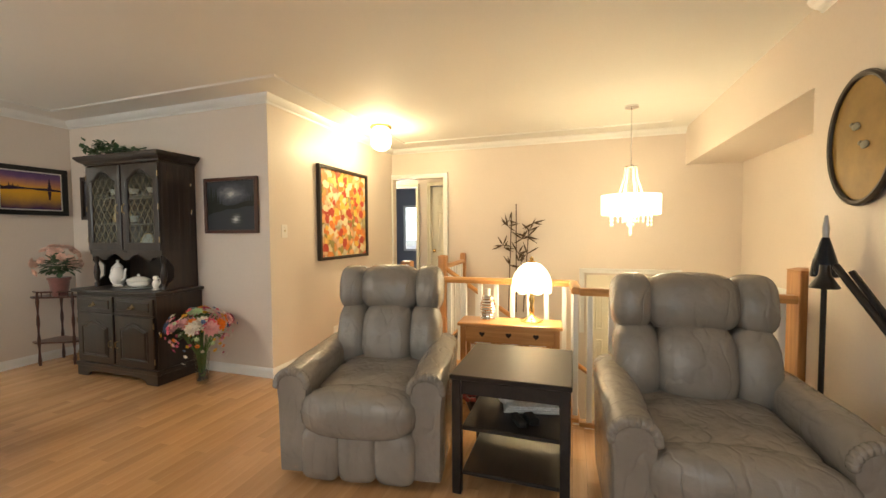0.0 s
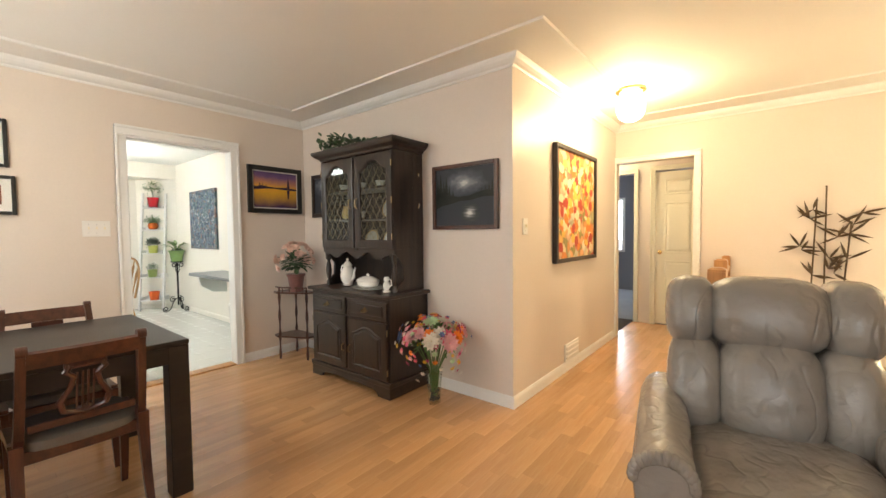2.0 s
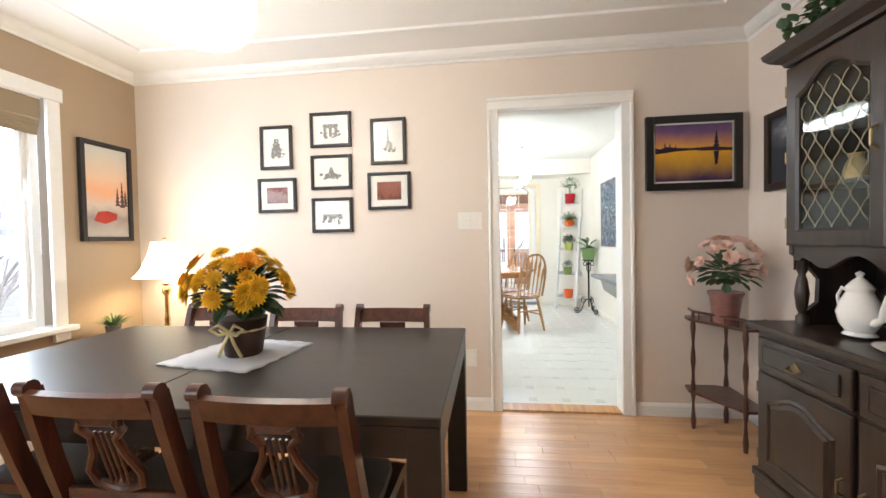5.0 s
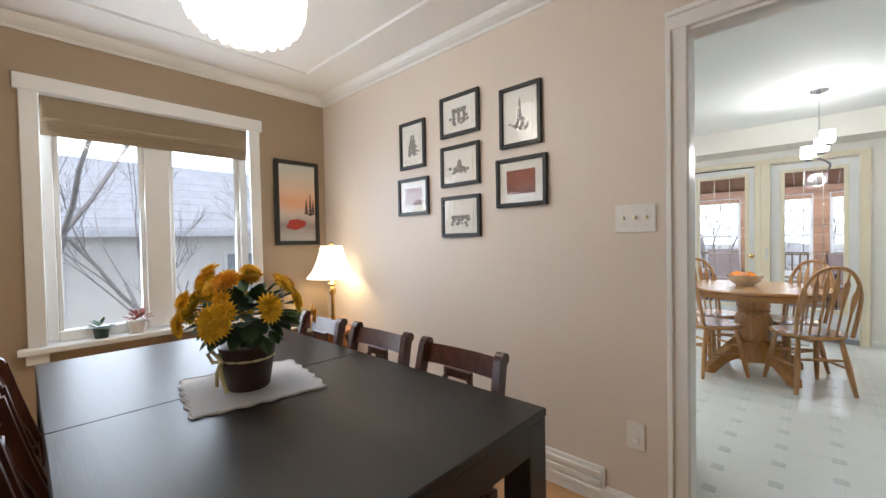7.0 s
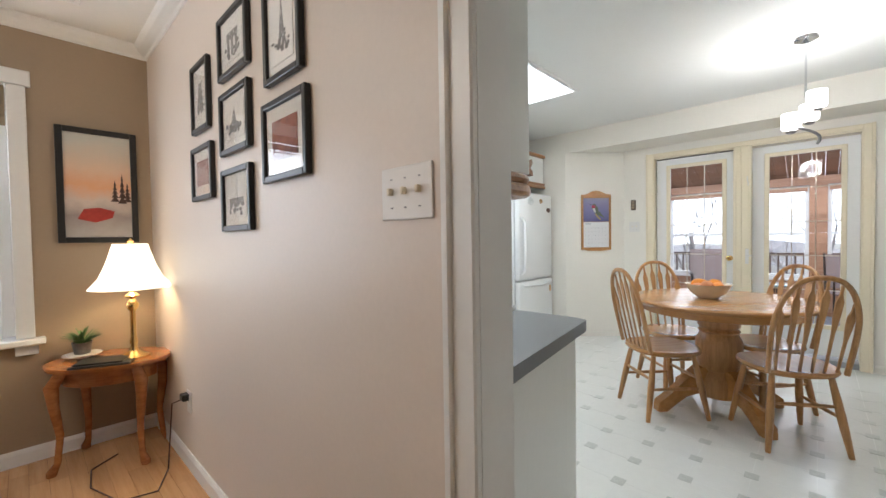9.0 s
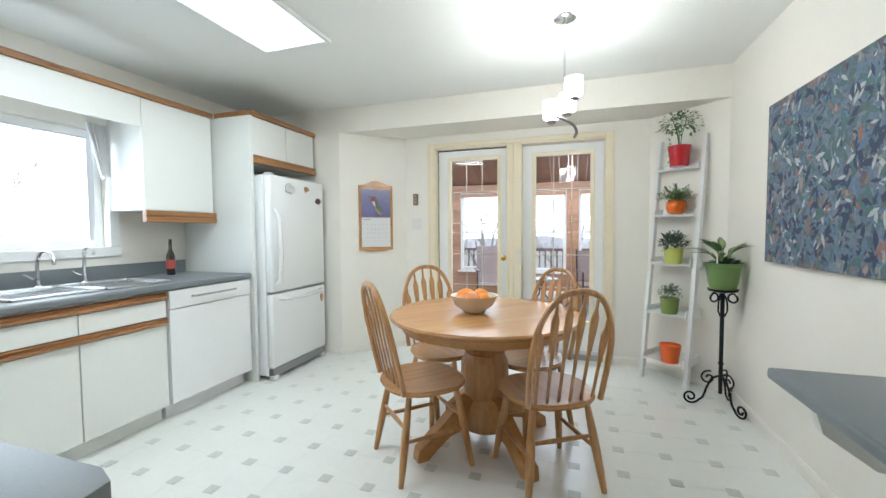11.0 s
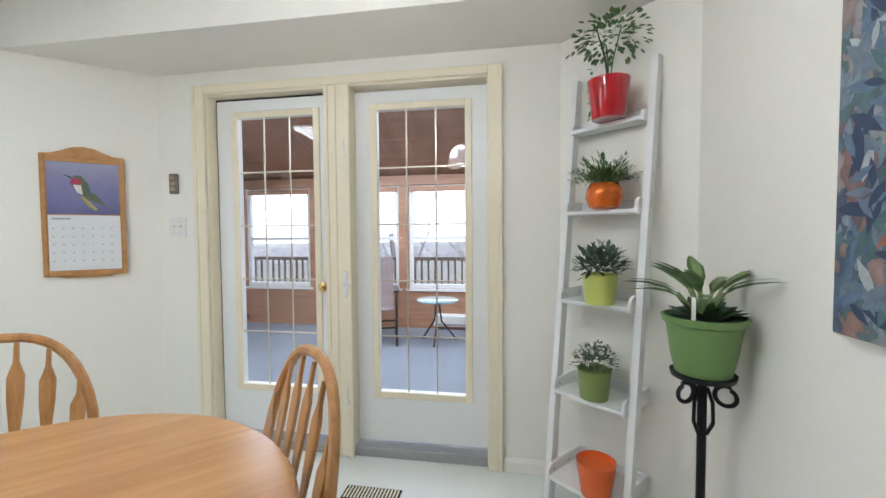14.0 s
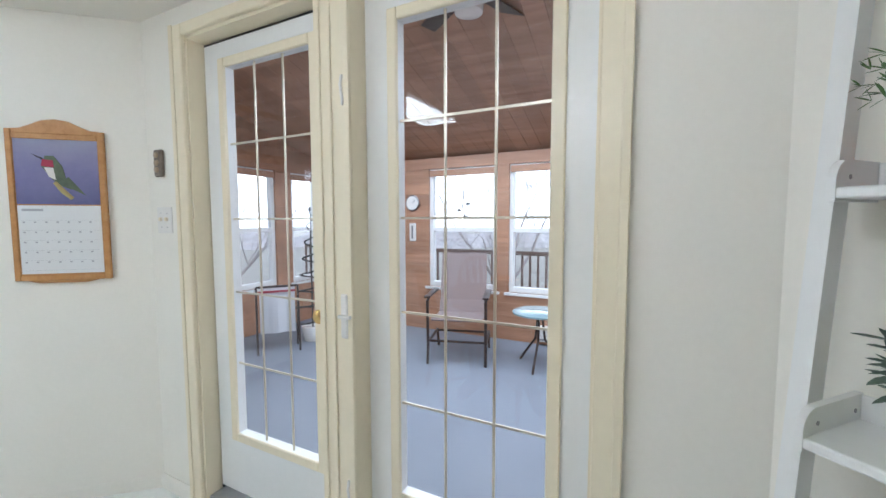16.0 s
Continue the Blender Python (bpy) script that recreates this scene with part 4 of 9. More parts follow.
fl = thing("floor_lamp", "black floor lamp with a slender cone head", "floor lamp", (1.10, 2.27, 0))
bm = nb()
lathe(bm, [(0.10, 0), (0.10, 0.015), (0.02, 0.03), (0.011, 0.05), (0.011, 1.06)], 18)
part("pole", bm, M_BLACK, fl)
bm = nb()
lathe(bm, [(0.05, 1.05), (0.052, 1.06), (0.044, 1.12), (0.022, 1.20), (0.013, 1.23)], 18)
part("shade", bm, plain("blue_black_metal", (0.02, 0.025, 0.035), 0.2, 0.6), fl, "glossy blue-black cone shade", smooth=True)
bm = nb()
lathe(bm, [(0.012, 1.23), (0.014, 1.27), (0.006, 1.33)], 10)
part("tip", bm, M_NICKEL, fl, "grey metal tip", smooth=True)
al = thing("desk_lamp", "black jointed arm lamp beside the wall", "arm lamp", (1.12, 1.76, 0))
bm = nb()
lathe(bm, [(0.085, 0), (0.085, 0.02), (0.015, 0.03), (0.015, 0.5)], 18)
part("stand", bm, M_BLACK, al)
bm = nb()
tube(bm, [(0, 0, 0.5), (0.0, 0.0, 0.78), (-0.11, 0.25, 1.12)], 0.014, 8)
tube(bm, [(0.035, -0.03, 0.74), (-0.075, 0.22, 1.10)], 0.012, 8)
part("arm", bm, M_BLACK, al)
bm = nb()
lathe(bm, [(0.016, 1.02), (0.02, 0.98), (0.05, 0.93), (0.048, 0.925)], 14, (-0.13, 0.28, 0.10), False)
part("head", bm, M_BLACK, al, smooth=True)

# ceiling lights
dm = thing("hall_ceiling_light", "lit white glass dome ceiling light", "ceiling light", (-2.02, 4.00, CEIL))
bm = nb()
lathe(bm, [(0.12, -0.001), (0.12, -0.02), (0.10, -0.03), (0.0, -0.031)], 24)
part("base", bm, M_BRASS, dm)
bm = nb()
lathe(bm, [(0.085, -0.03), (0.095, -0.07), (0.112, -0.13), (0.112, -0.18), (0.09, -0.235), (0.05, -0.262), (0.001, -0.272)], 24)
d = part("dome", bm, glow("lit_dome", (1.0, 0.82, 0.50), 14.0), dm, "glowing glass dome", smooth=True)
d.visible_shadow = False
# Unseen copy of the dome, made up as a fixture for the corridor fill.
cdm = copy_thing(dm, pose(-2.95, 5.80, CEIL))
pe = thing("foyer_pendant", "lit drum pendant with hanging crystal drops", "pendant light", (0.52, 4.15, 0))
bm = nb()
lathe(bm, [(0.06, CEIL - 0.001), (0.06, CEIL - 0.02), (0.015, CEIL - 0.035)], 20)
bar(bm, (0, 0, 1.88), (0, 0, CEIL - 0.03), 0.006)
lathe(bm, [(0.012, 1.85), (0.055, 1.865), (0.06, 1.875), (0.012, 1.89)], 20)
part("stem", bm, M_CHROME, pe, smooth=True)
M_BEAD = plain("crystal_bead", (0.85, 0.80, 0.70), 0.1, 0.0, 0.1, coat=0.8)
for i in range(6):
    bm = nb()
    a = 2 * math.pi * i / 6
    tube(bm, [(0.05 * math.cos(a), 0.05 * math.sin(a), 1.87), (0.06 * math.cos(a), 0.06 * math.sin(a), 1.76), (0.11 * math.cos(a), 0.11 * math.sin(a), 1.60)], 0.008, 8)
    part("bead_strand", bm, M_BEAD, pe)
bm = nb()
lathe(bm, [(0.25, 1.42), (0.26, 1.43), (0.26, 1.60), (0.255, 1.605)], 40, cap=False)
d = part("drum_shade", bm, glow("lit_drum", (1.0, 0.88, 0.66), 2.6), pe, "glowing white drum shade", smooth=True)
d.visible_shadow = False
M_CRYSTAL = glow("lit_crystal", (1.0, 0.85, 0.55), 0.8)
for i in range(12):
    a = 2 * math.pi * i / 12
    r = 0.19 if i % 2 else 0.11
    bm = nb()
    for k in range(2 + (i % 2)):
        lathe(bm, [(0.002, -0.016), (0.010, 0), (0.002, 0.016)], 8, (r * math.cos(a), r * math.sin(a), 1.395 - 0.036 * k))
    part("crystal_drop", bm, M_CRYSTAL, pe)
bm = nb()
lathe(bm, [(0.006, 1.22), (0.014, 1.24), (0.012, 1.30), (0.012, 1.42)], 10)
part("centre_drop", bm, M_CRYSTAL, pe)


# switches, sockets and vents
def plate(axis, plane, side, c, z, w, h, n, label, toggles=True):
    rz = {(0, 1): 90, (0, -1): -90, (1, 1): 180, (1, -1): 0}[(axis, side)]
    at = (plane, c, z) if axis == 0 else (c, plane, z)
    ob = thing("light_switch" if toggles else "wall_socket", label, "switch plate" if toggles else "socket", at, rz, "wall plates")
    bm = nb()
    box(bm, -w / 2, w / 2, -0.006, -0.0005, -h / 2, h / 2, 0.003, 2)
    part("cover", bm, M_PLASTIC, ob)
    for i in range(n):
        x = (i - (n - 1) / 2) * 0.046
        bm = nb()
        if toggles:
            box(bm, x - 0.005, x + 0.005, -0.018, -0.005, -0.004, 0.012, 0.002)
            part("toggle", bm, M_CTRIM, ob)
            for zz in (-0.032, 0.032):
                bm = nb()
                lathe(bm, [(0.003, -0.001), (0.003, 0.001)], 8, (x, -0.0065, zz))
                part("screw", bm, M_NICKEL, ob)
        else:
            for zz in (-0.02, 0.02):
                box(bm, x - 0.014, x + 0.014, -0.008, -0.005, zz - 0.013, zz + 0.013, 0.003)
            part("outlet", bm, M_TRIM, ob)
    return ob


plate(0, PX, 1, 1.035, 1.303, 0.165, 0.118, 3, "white triple toggle switch plate on the wall")
plate(0, -2.48, 1, 2.97, 1.285, 0.075, 0.118, 1, "white single switch plate on the hall wall")
plate(0, PX, 1, 1.03, 0.36, 0.075, 0.118, 1, "ivory wall socket near the kitchen doorway", False)
plate(0, PX, 1, -0.72, 0.36, 0.075, 0.118, 1, "white wall socket behind the corner table", False)
plate(0, 1.22, -1, 2.05, 0.40, 0.075, 0.118, 1, "white wall socket on the side wall", False)
plate(0, DX, 1, 0.13, 1.305, 0.115, 0.118, 2, "white switch plate beside the garden door")
plate(1, SY, 1, -6.1, 1.12, 0.08, 0.12, 1, "white socket above the kitchen counter", False)


def wall_vent(at, rz, w, h, label):
    ob = thing("wall_vent", label, "vent", at, rz, "wall vents")
    bm = nb()
    box(bm, -w / 2, w / 2, -0.012, -0.001, 0, h, 0.003)
    part("backing", bm, M_TRIM, ob)
    for i in range(3):
        z0 = h * (0.14 + 0.27 * i)
        bm = nb()
        box(bm, -w / 2 + 0.02, w / 2 - 0.02, -0.022, -0.010, z0, z0 + h * 0.16, 0.002)
        part("louvre", bm, M_PLASTIC, ob)
    return ob


wall_vent((-2.48, 3.87, 0.085), 90, 0.32, 0.16, "white louvred heating vent in the hall")
wall_vent((PX, 0.72, 0.02), 90, 0.36, 0.15, "white louvred heating vent under the pictures")

# ---- dining end ----
dt = thing("dining_table", "long espresso brown parsons dining table", "dining table", (-3.755, 0.16, 0))
TW, TL = 0.485, 0.885
for y0, y1 in ((-TL, -0.0006), (0.0006, TL)):
    bm = nb()
    box(bm, -TW, TW, y0, y1, 0.725, 0.75, 0.003)
    part("tabletop", bm, M_BLACKW, dt)
for sx in (-1, 1):
    bm = nb()
    box(bm, sx * (TW - 0.003) - 0.012 * (sx + 1), sx * (TW - 0.003) - 0.012 * (sx - 1), -TL + 0.085, TL - 0.085, 0.645, 0.724)
    part("apron", bm, M_BLACKW, dt)
    bm = nb()
    box(bm, -TW + 0.085, TW - 0.085, sx * (TL - 0.003) - 0.012 * (sx + 1), sx * (TL - 0.003) - 0.012 * (sx - 1), 0.645, 0.724)
    part("apron", bm, M_BLACKW, dt)
    for sy in (-1, 1):
        bm = nb()
        cx, cy = sx * (TW - 0.045), sy * (TL - 0.045)
        box(bm, cx - 0.043, cx + 0.043, cy - 0.043, cy + 0.043, 0, 0.724, 0.003)
        part("leg", bm, M_BLACKW, dt)

M_SEATF = plain("seat_fabric_grey", (0.16, 0.14, 0.12), 0.9, vary=0.15, grain=160, bump=0.4)


def lyre_chair(at, rz):
    """Chair facing local -y, back at +y."""
    ch = thing("dining_chair", "mahogany lyre-back dining chair with a padded seat", "chair", at, rz, "dining chairs")
    # back posts sweep down into the side rails and front
    for s in (-1, 1):
        pts = []
        for f, y, z in ((0, 0.235, 0.83), (1, 0.215, 0.74), (2, 0.185, 0.62), (3, 0.150, 0.50), (4, 0.10, 0.435), (5, 0.0, 0.415), (6, -0.16, 0.415), (7, -0.20, 0.415)):
            x = s * (0.175 + 0.004 * f)
            pts.append((x, y, z))
        bm = nb()
        rows = []
        for i, p in enumerate(pts):
            d = Vector(pts[min(i + 1, 7)]) - Vector(pts[max(i - 1, 0)])
            d.normalize()
            n = Vector((0, -d.z, d.y))
            c = Vector(p)
            rows.append([c + Vector((-0.014, 0, 0)) + n * 0.020, c + Vector((0.014, 0, 0)) + n * 0.020, c + Vector((0.014, 0, 0)) - n * 0.020, c + Vector((-0.014, 0, 0)) - n * 0.020])
        loft(bm, rows)
        part("back_post", bm, M_MAHOG, ch)
        bm = nb()
        tube(bm, [(s * 0.175 - 0.016, 0.243, 0.833), (s * 0.175 + 0.016, 0.243, 0.833)], 0.021, 12)
        part("scroll", bm, M_MAHOG, ch, smooth=True)
        for y0, y1, z1 in ((-0.20, -0.235, 0.42), (0.13, 0.235, 0.46)):
            bm = nb()
            x = s * 0.195
            rows = []
            for f in range(6):
                g = f / 5
                y = y0 + (y1 - y0) * g ** 1.8
                w = 0.020 - 0.007 * g
                z = z1 * (1 - g)
                rows.append([(x - w, y - w, z), (x + w, y - w, z), (x + w, y + w, z), (x - w, y + w, z)])
            loft(bm, rows)
            part("leg", bm, M_MAHOG, ch)
    bm = nb()
    rows = []
    for i in range(9):
        x = -0.165 + 0.33 * i / 8
        b = 0.012 * (1 - (x / 0.165) ** 2)
        rows.append([(x, 0.222 + b, 0.765), (x, 0.240 + b, 0.765), (x, 0.262 + b, 0.825), (x, 0.246 + b, 0.832)])
    loft(bm, rows)
    part("top_rail", bm, M_MAHOGX, ch, smooth=True)
    bm = nb()
    box(bm, -0.165, 0.165, 0.148, 0.166, 0.505, 0.535, 0.003)
    part("cross_rail", bm, M_MAHOGX, ch)
    # lyre splat
    for s in (-1, 1):
        bm = nb()
        pts = [(s * 0.045, 0.75), (s * 0.060, 0.725), (s * 0.035, 0.70), (s * 0.045, 0.655), (s * 0.075, 0.60), (s * 0.065, 0.56), (s * 0.025, 0.545), (0.0, 0.54)]
        tube(bm, [(x, 0.160 + (z - 0.53) * 0.30, z) for x, z in pts], [0.011, 0.012, 0.010, 0.010, 0.012, 0.012, 0.011, 0.012], 8)
        part("lyre_arm", bm, M_MAHOG, ch, smooth=True)
    bm = nb()
    box(bm, -0.065, 0.065, 0.215, 0.232, 0.735, 0.768, 0.004)
    part("lyre_top", bm, M_MAHOGX, ch)
    for i in range(4):
        x = (i - 1.5) * 0.017
        bm = nb()
        bar(bm, (x, 0.168, 0.56), (x, 0.212, 0.715), 0.0038, 6)
        part("lyre_string", bm, M_MAHOG, ch)
    bm = nb()
    cushion(bm, (0, 0.16, 0.55), (0.03, 0.012, 0.025), 2.4, 10, 8)
    part("lyre_base", bm, M_MAHOG, ch, smooth=True)
    bm = nb()
    cushion(bm, (0, -0.03, 0.44), (0.19, 0.185, 0.032), 4.0)
    part("seat", bm, M_SEATF, ch, "grey-brown padded seat", smooth=True)
    bm = nb()
    box(bm, -0.19, 0.19, -0.225, -0.205, 0.37, 0.425, 0.004)
    part("seat_rail", bm, M_MAHOGX, ch)
    bm = nb()
    box(bm, -0.18, 0.18, 0.10, 0.118, 0.37, 0.425, 0.004)
    part("seat_rail", bm, M_MAHOGX, ch)
    return ch


base_chair = lyre_chair((-3.42, 0.66, 0), -90)
for y in (0.20, -0.27):
    copy_thing(base_chair, pose(-3.42, y, 0, 0, 0, -90))
for y in (0.67, 0.21, -0.27):
    copy_thing(base_chair, pose(-4.07, y, 0, 0, 0, 90))

# placemat and flowers
M_LINEN = plain("white_linen", (0.66, 0.67, 0.70), 0.9, vary=0.08, grain=150, bump=0.5)
pm = thing("table_runner", "white scalloped linen mat on the table", "place mat", (-3.765, 0.20, 0.7505), -9)
bm = nb()
out = []
for i in range(80):
    t = 2 * math.pi * i / 80
    c, s_ = math.cos(t), math.sin(t)
    k = 1.0 / max(abs(c), abs(s_)) ** 0.92
    wv = 1 + 0.03 * math.sin(20 * t)
    out.append((0.195 * c * k * wv, 0.20 * s_ * k * wv))
prism(bm, out, 0, 0.004, 2)
part("cloth", bm, M_LINEN, pm)
bm = nb()
tube(bm, [(x * 0.965, y * 0.965, 0.0045) for x, y in out], 0.0022, 5, True)
part("stitched_hem", bm, M_LINEN, pm)


def petals(bm, c, n, r, up, tilt=0.35, w=0.35, rings=2, droop=0.0):
    """A flower head of pointed petals round a point, facing along up."""
    up = Vector(up).normalized()
    u = up.orthogonal().normalized()
    v = up.cross(u)
    for k in range(rings):
        rr = r * (1 - 0.28 * k)
        for i in range(n):
            a = 2 * math.pi * (i + 0.5 * k + random.uniform(-0.1, 0.1)) / n
            d = (u * math.cos(a) + v * math.sin(a))
            sd = up.cross(d)
            lift = tilt + 0.5 * k
            tip = Vector(c) + d * rr + up * (rr * lift - droop)
            mid = Vector(c) + d * rr * 0.55 + up * rr * (lift * 0.55 + 0.12)
            vs = [bm.verts.new(q) for q in (Vector(c) + d * rr * 0.08, mid - sd * rr * w * 0.5, tip, mid + sd * rr * w * 0.5)]
            bm.faces.new(vs)


def leaf(bm, base, d, ln, w, bend=0.3):
    d = Vector(d).normalized()
    sd = d.cross(Vector((0, 0, 1)))
    sd = sd.normalized() if sd.length > 0.01 else Vector((1, 0, 0))
    up = sd.cross(d).normalized()
    rows = []
    for f, k in ((0, 0.12), (0.3, 0.85), (0.6, 1.0), (0.85, 0.55), (1.0, 0.03)):
        c = Vector(base) + d * (ln * f) - up * (bend * ln * f * f)
        rows.append([bm.verts.new(c - sd * (w * k)), bm.verts.new(c - up * (w * 0.25 * k)), bm.verts.new(c + sd * (w * k))])
    for a, b in zip(rows, rows[1:]):
        bm.faces.new((a[0], a[1], b[1], b[0]))
        bm.faces.new((a[1], a[2], b[2], b[1]))


def sphere_dir(zmin=-0.2):
    while True:
        d = Vector((random.uniform(-1, 1), random.uniform(-1, 1), random.uniform(zmin, 1)))
        if 0.1 < d.length < 1:
            return d.normalized()


M_YELLOW = plain("yellow_petal", (0.88, 0.56, 0.025), 0.6, vary=0.15, grain=30)
M_YCORE = plain("amber_petal", (0.84, 0.40, 0.015), 0.6, vary=0.2, grain=30)
random.seed(31)
fp = thing("potted_chrysanthemum", "yellow silk chrysanthemums in a brown wrapped pot", "potted plant", (-3.75, 0.222, 0.755))
bm = nb()
lathe(bm, [(0.062, 0), (0.066, 0.005), (0.085, 0.13), (0.088, 0.14), (0.08, 0.142), (0.0, 0.135)], 24)
part("pot", bm, plain("dark_brown_wrap", (0.045, 0.022, 0.014), 0.45, vary=0.2, bump=0.4), fp, smooth=True)
bm = nb()
for s in (-1, 1):
    tube(bm, [(0.080, 0, 0.10), (0.098, s * 0.03, 0.13), (0.10, s * 0.065, 0.115), (0.095, s * 0.035, 0.092), (0.082, 0, 0.10)], 0.006, 6)
    tube(bm, [(0.082, 0, 0.10), (0.088, s * 0.02, 0.06), (0.082, s * 0.045, 0.01)], 0.006, 6)
tube(bm, [(0.0795 * math.cos(a / 12 * 6.283), 0.0795 * math.sin(a / 12 * 6.283), 0.10) for a in range(12)], 0.005, 6, True)
part("raffia_bow", bm, plain("raffia", (0.62, 0.55, 0.30), 0.8, vary=0.15), fp, "pale raffia bow")
bm = nb()
for i in range(170):
    d = sphere_dir(-0.25)
    r = random.uniform(0.05, 0.13)
    leaf(bm, Vector((0, 0, 0.22)) + Vector((d.x * r, d.y * r, d.z * r * 0.7)), d + Vector((0, 0, -0.15)), random.uniform(0.05, 0.075), random.uniform(0.018, 0.030))
part("foliage", bm, M_LEAFD, fp)
for i in range(36):
    d = sphere_dir(-0.12)
    c = Vector((0, 0, 0.235)) + Vector((d.x * 0.175, d.y * 0.175, d.z * 0.155)) * random.uniform(0.85, 1.15)
    bm = nb()
    petals(bm, c, 16, random.uniform(0.034, 0.050), d, 0.10, 0.34, 3)
    part("flower_head", bm, M_YELLOW if i % 4 else M_YCORE, fp, "yellow many-petalled bloom")

# chandelier
dc = thing("dining_chandelier", "lit chandelier of scalloped white shell discs", "chandelier", (-3.87, -0.02, 0))
bm = nb()
lathe(bm, [(0.07, CEIL - 0.001), (0.07, CEIL - 0.02), (0.02, CEIL - 0.035), (0.02, 2.30)], 20)
part("mount", bm, M_CHROME, dc)
M_SHELL = glow("lit_shell", (1.0, 0.90, 0.74), 7.0)
for k, (r, z) in enumerate(((0.225, 2.25), (0.225, 2.21), (0.22, 2.165), (0.205, 2.125), (0.175, 2.09), (0.12, 2.07))):
    bm = nb()
    n = 34 - k * 3
    for i in range(n):
        a = 2 * math.pi * (i + 0.5 * (k % 2)) / n
        c, s_ = math.cos(a), math.sin(a)
        out = []
        for j in range(10):
            t = 2 * math.pi * j / 10
            out.append((r * c - s_ * 0.024 * math.cos(t), r * s_ + c * 0.024 * math.cos(t), z + 0.036 * math.sin(t)))
        inn = [(x - c * 0.003, y - s_ * 0.003, q) for x, y, q in out]
        loft(bm, [out, inn])
    d = tagged(part("shell_tier", bm, M_SHELL, dc, "tier of glowing shell discs"), kind="stuff")
    d.visible_shadow = False
bm = nb()
lathe(bm, [(0.225, 2.285), (0.23, 2.29), (0.23, 2.305), (0.0, 2.31)], 32)
part("ring", bm, M_CHROME, dc)
bm = nb()
lathe(bm, [(0.0, 2.08), (0.13, 2.085), (0.17, 2.11), (0.19, 2.28), (0.0, 2.284)], 28, cap=False)
d = part("diffuser", bm, M_SHELL, dc, smooth=True)
d.visible_shadow = False

# framed prints over the table
random.seed(3)
SKETCH = [picture_mat("pencil_sketch_" + str(i), [(0.30, (0.20, 0.19, 0.175)), (0.45, (0.55, 0.53, 0.49)), (0.55, (0.74, 0.72, 0.67))], 2, 60 + i * 15, 2.6) for i in range(3)]
M_REDPRINT = picture_mat("red_autumn_print", [(-0.12, (0.06, 0.016, 0.012)), (-0.04, (0.20, 0.045, 0.022)), (0.03, (0.33, 0.10, 0.05)), (0.10, (0.12, 0.03, 0.022))], 2, 26, 0.5)
M_REDPRINT2 = picture_mat("street_print", [(-0.12, (0.20, 0.12, 0.14)), (0.0, (0.40, 0.30, 0.30)), (0.05, (0.22, 0.06, 0.06)), (0.15, (0.10, 0.07, 0.10))], 2, 18, 0.3)
PRINTS = [((-0.468, -0.225), (1.704, 2.015), SKETCH[0], "pencil sketch in a black frame"), ((-0.088, 0.213), (1.845, 2.090), SKETCH[1], "sketch of an arch in a black frame"),
          ((0.352, 0.602), (1.708, 2.027), SKETCH[2], "sketch of an iron tower in a black frame"), ((-0.494, -0.203), (1.395, 1.641), M_REDPRINT2, "dark street print in a black frame"),
          ((-0.089, 0.211), (1.547, 1.791), SKETCH[2], "sketch of a domed building in a black frame"), ((0.324, 0.629), (1.395, 1.654), M_REDPRINT, "red autumn print in a black frame"),
          ((-0.089, 0.211), (1.244, 1.489), SKETCH[0], "sketch of a bridge in a black frame")]
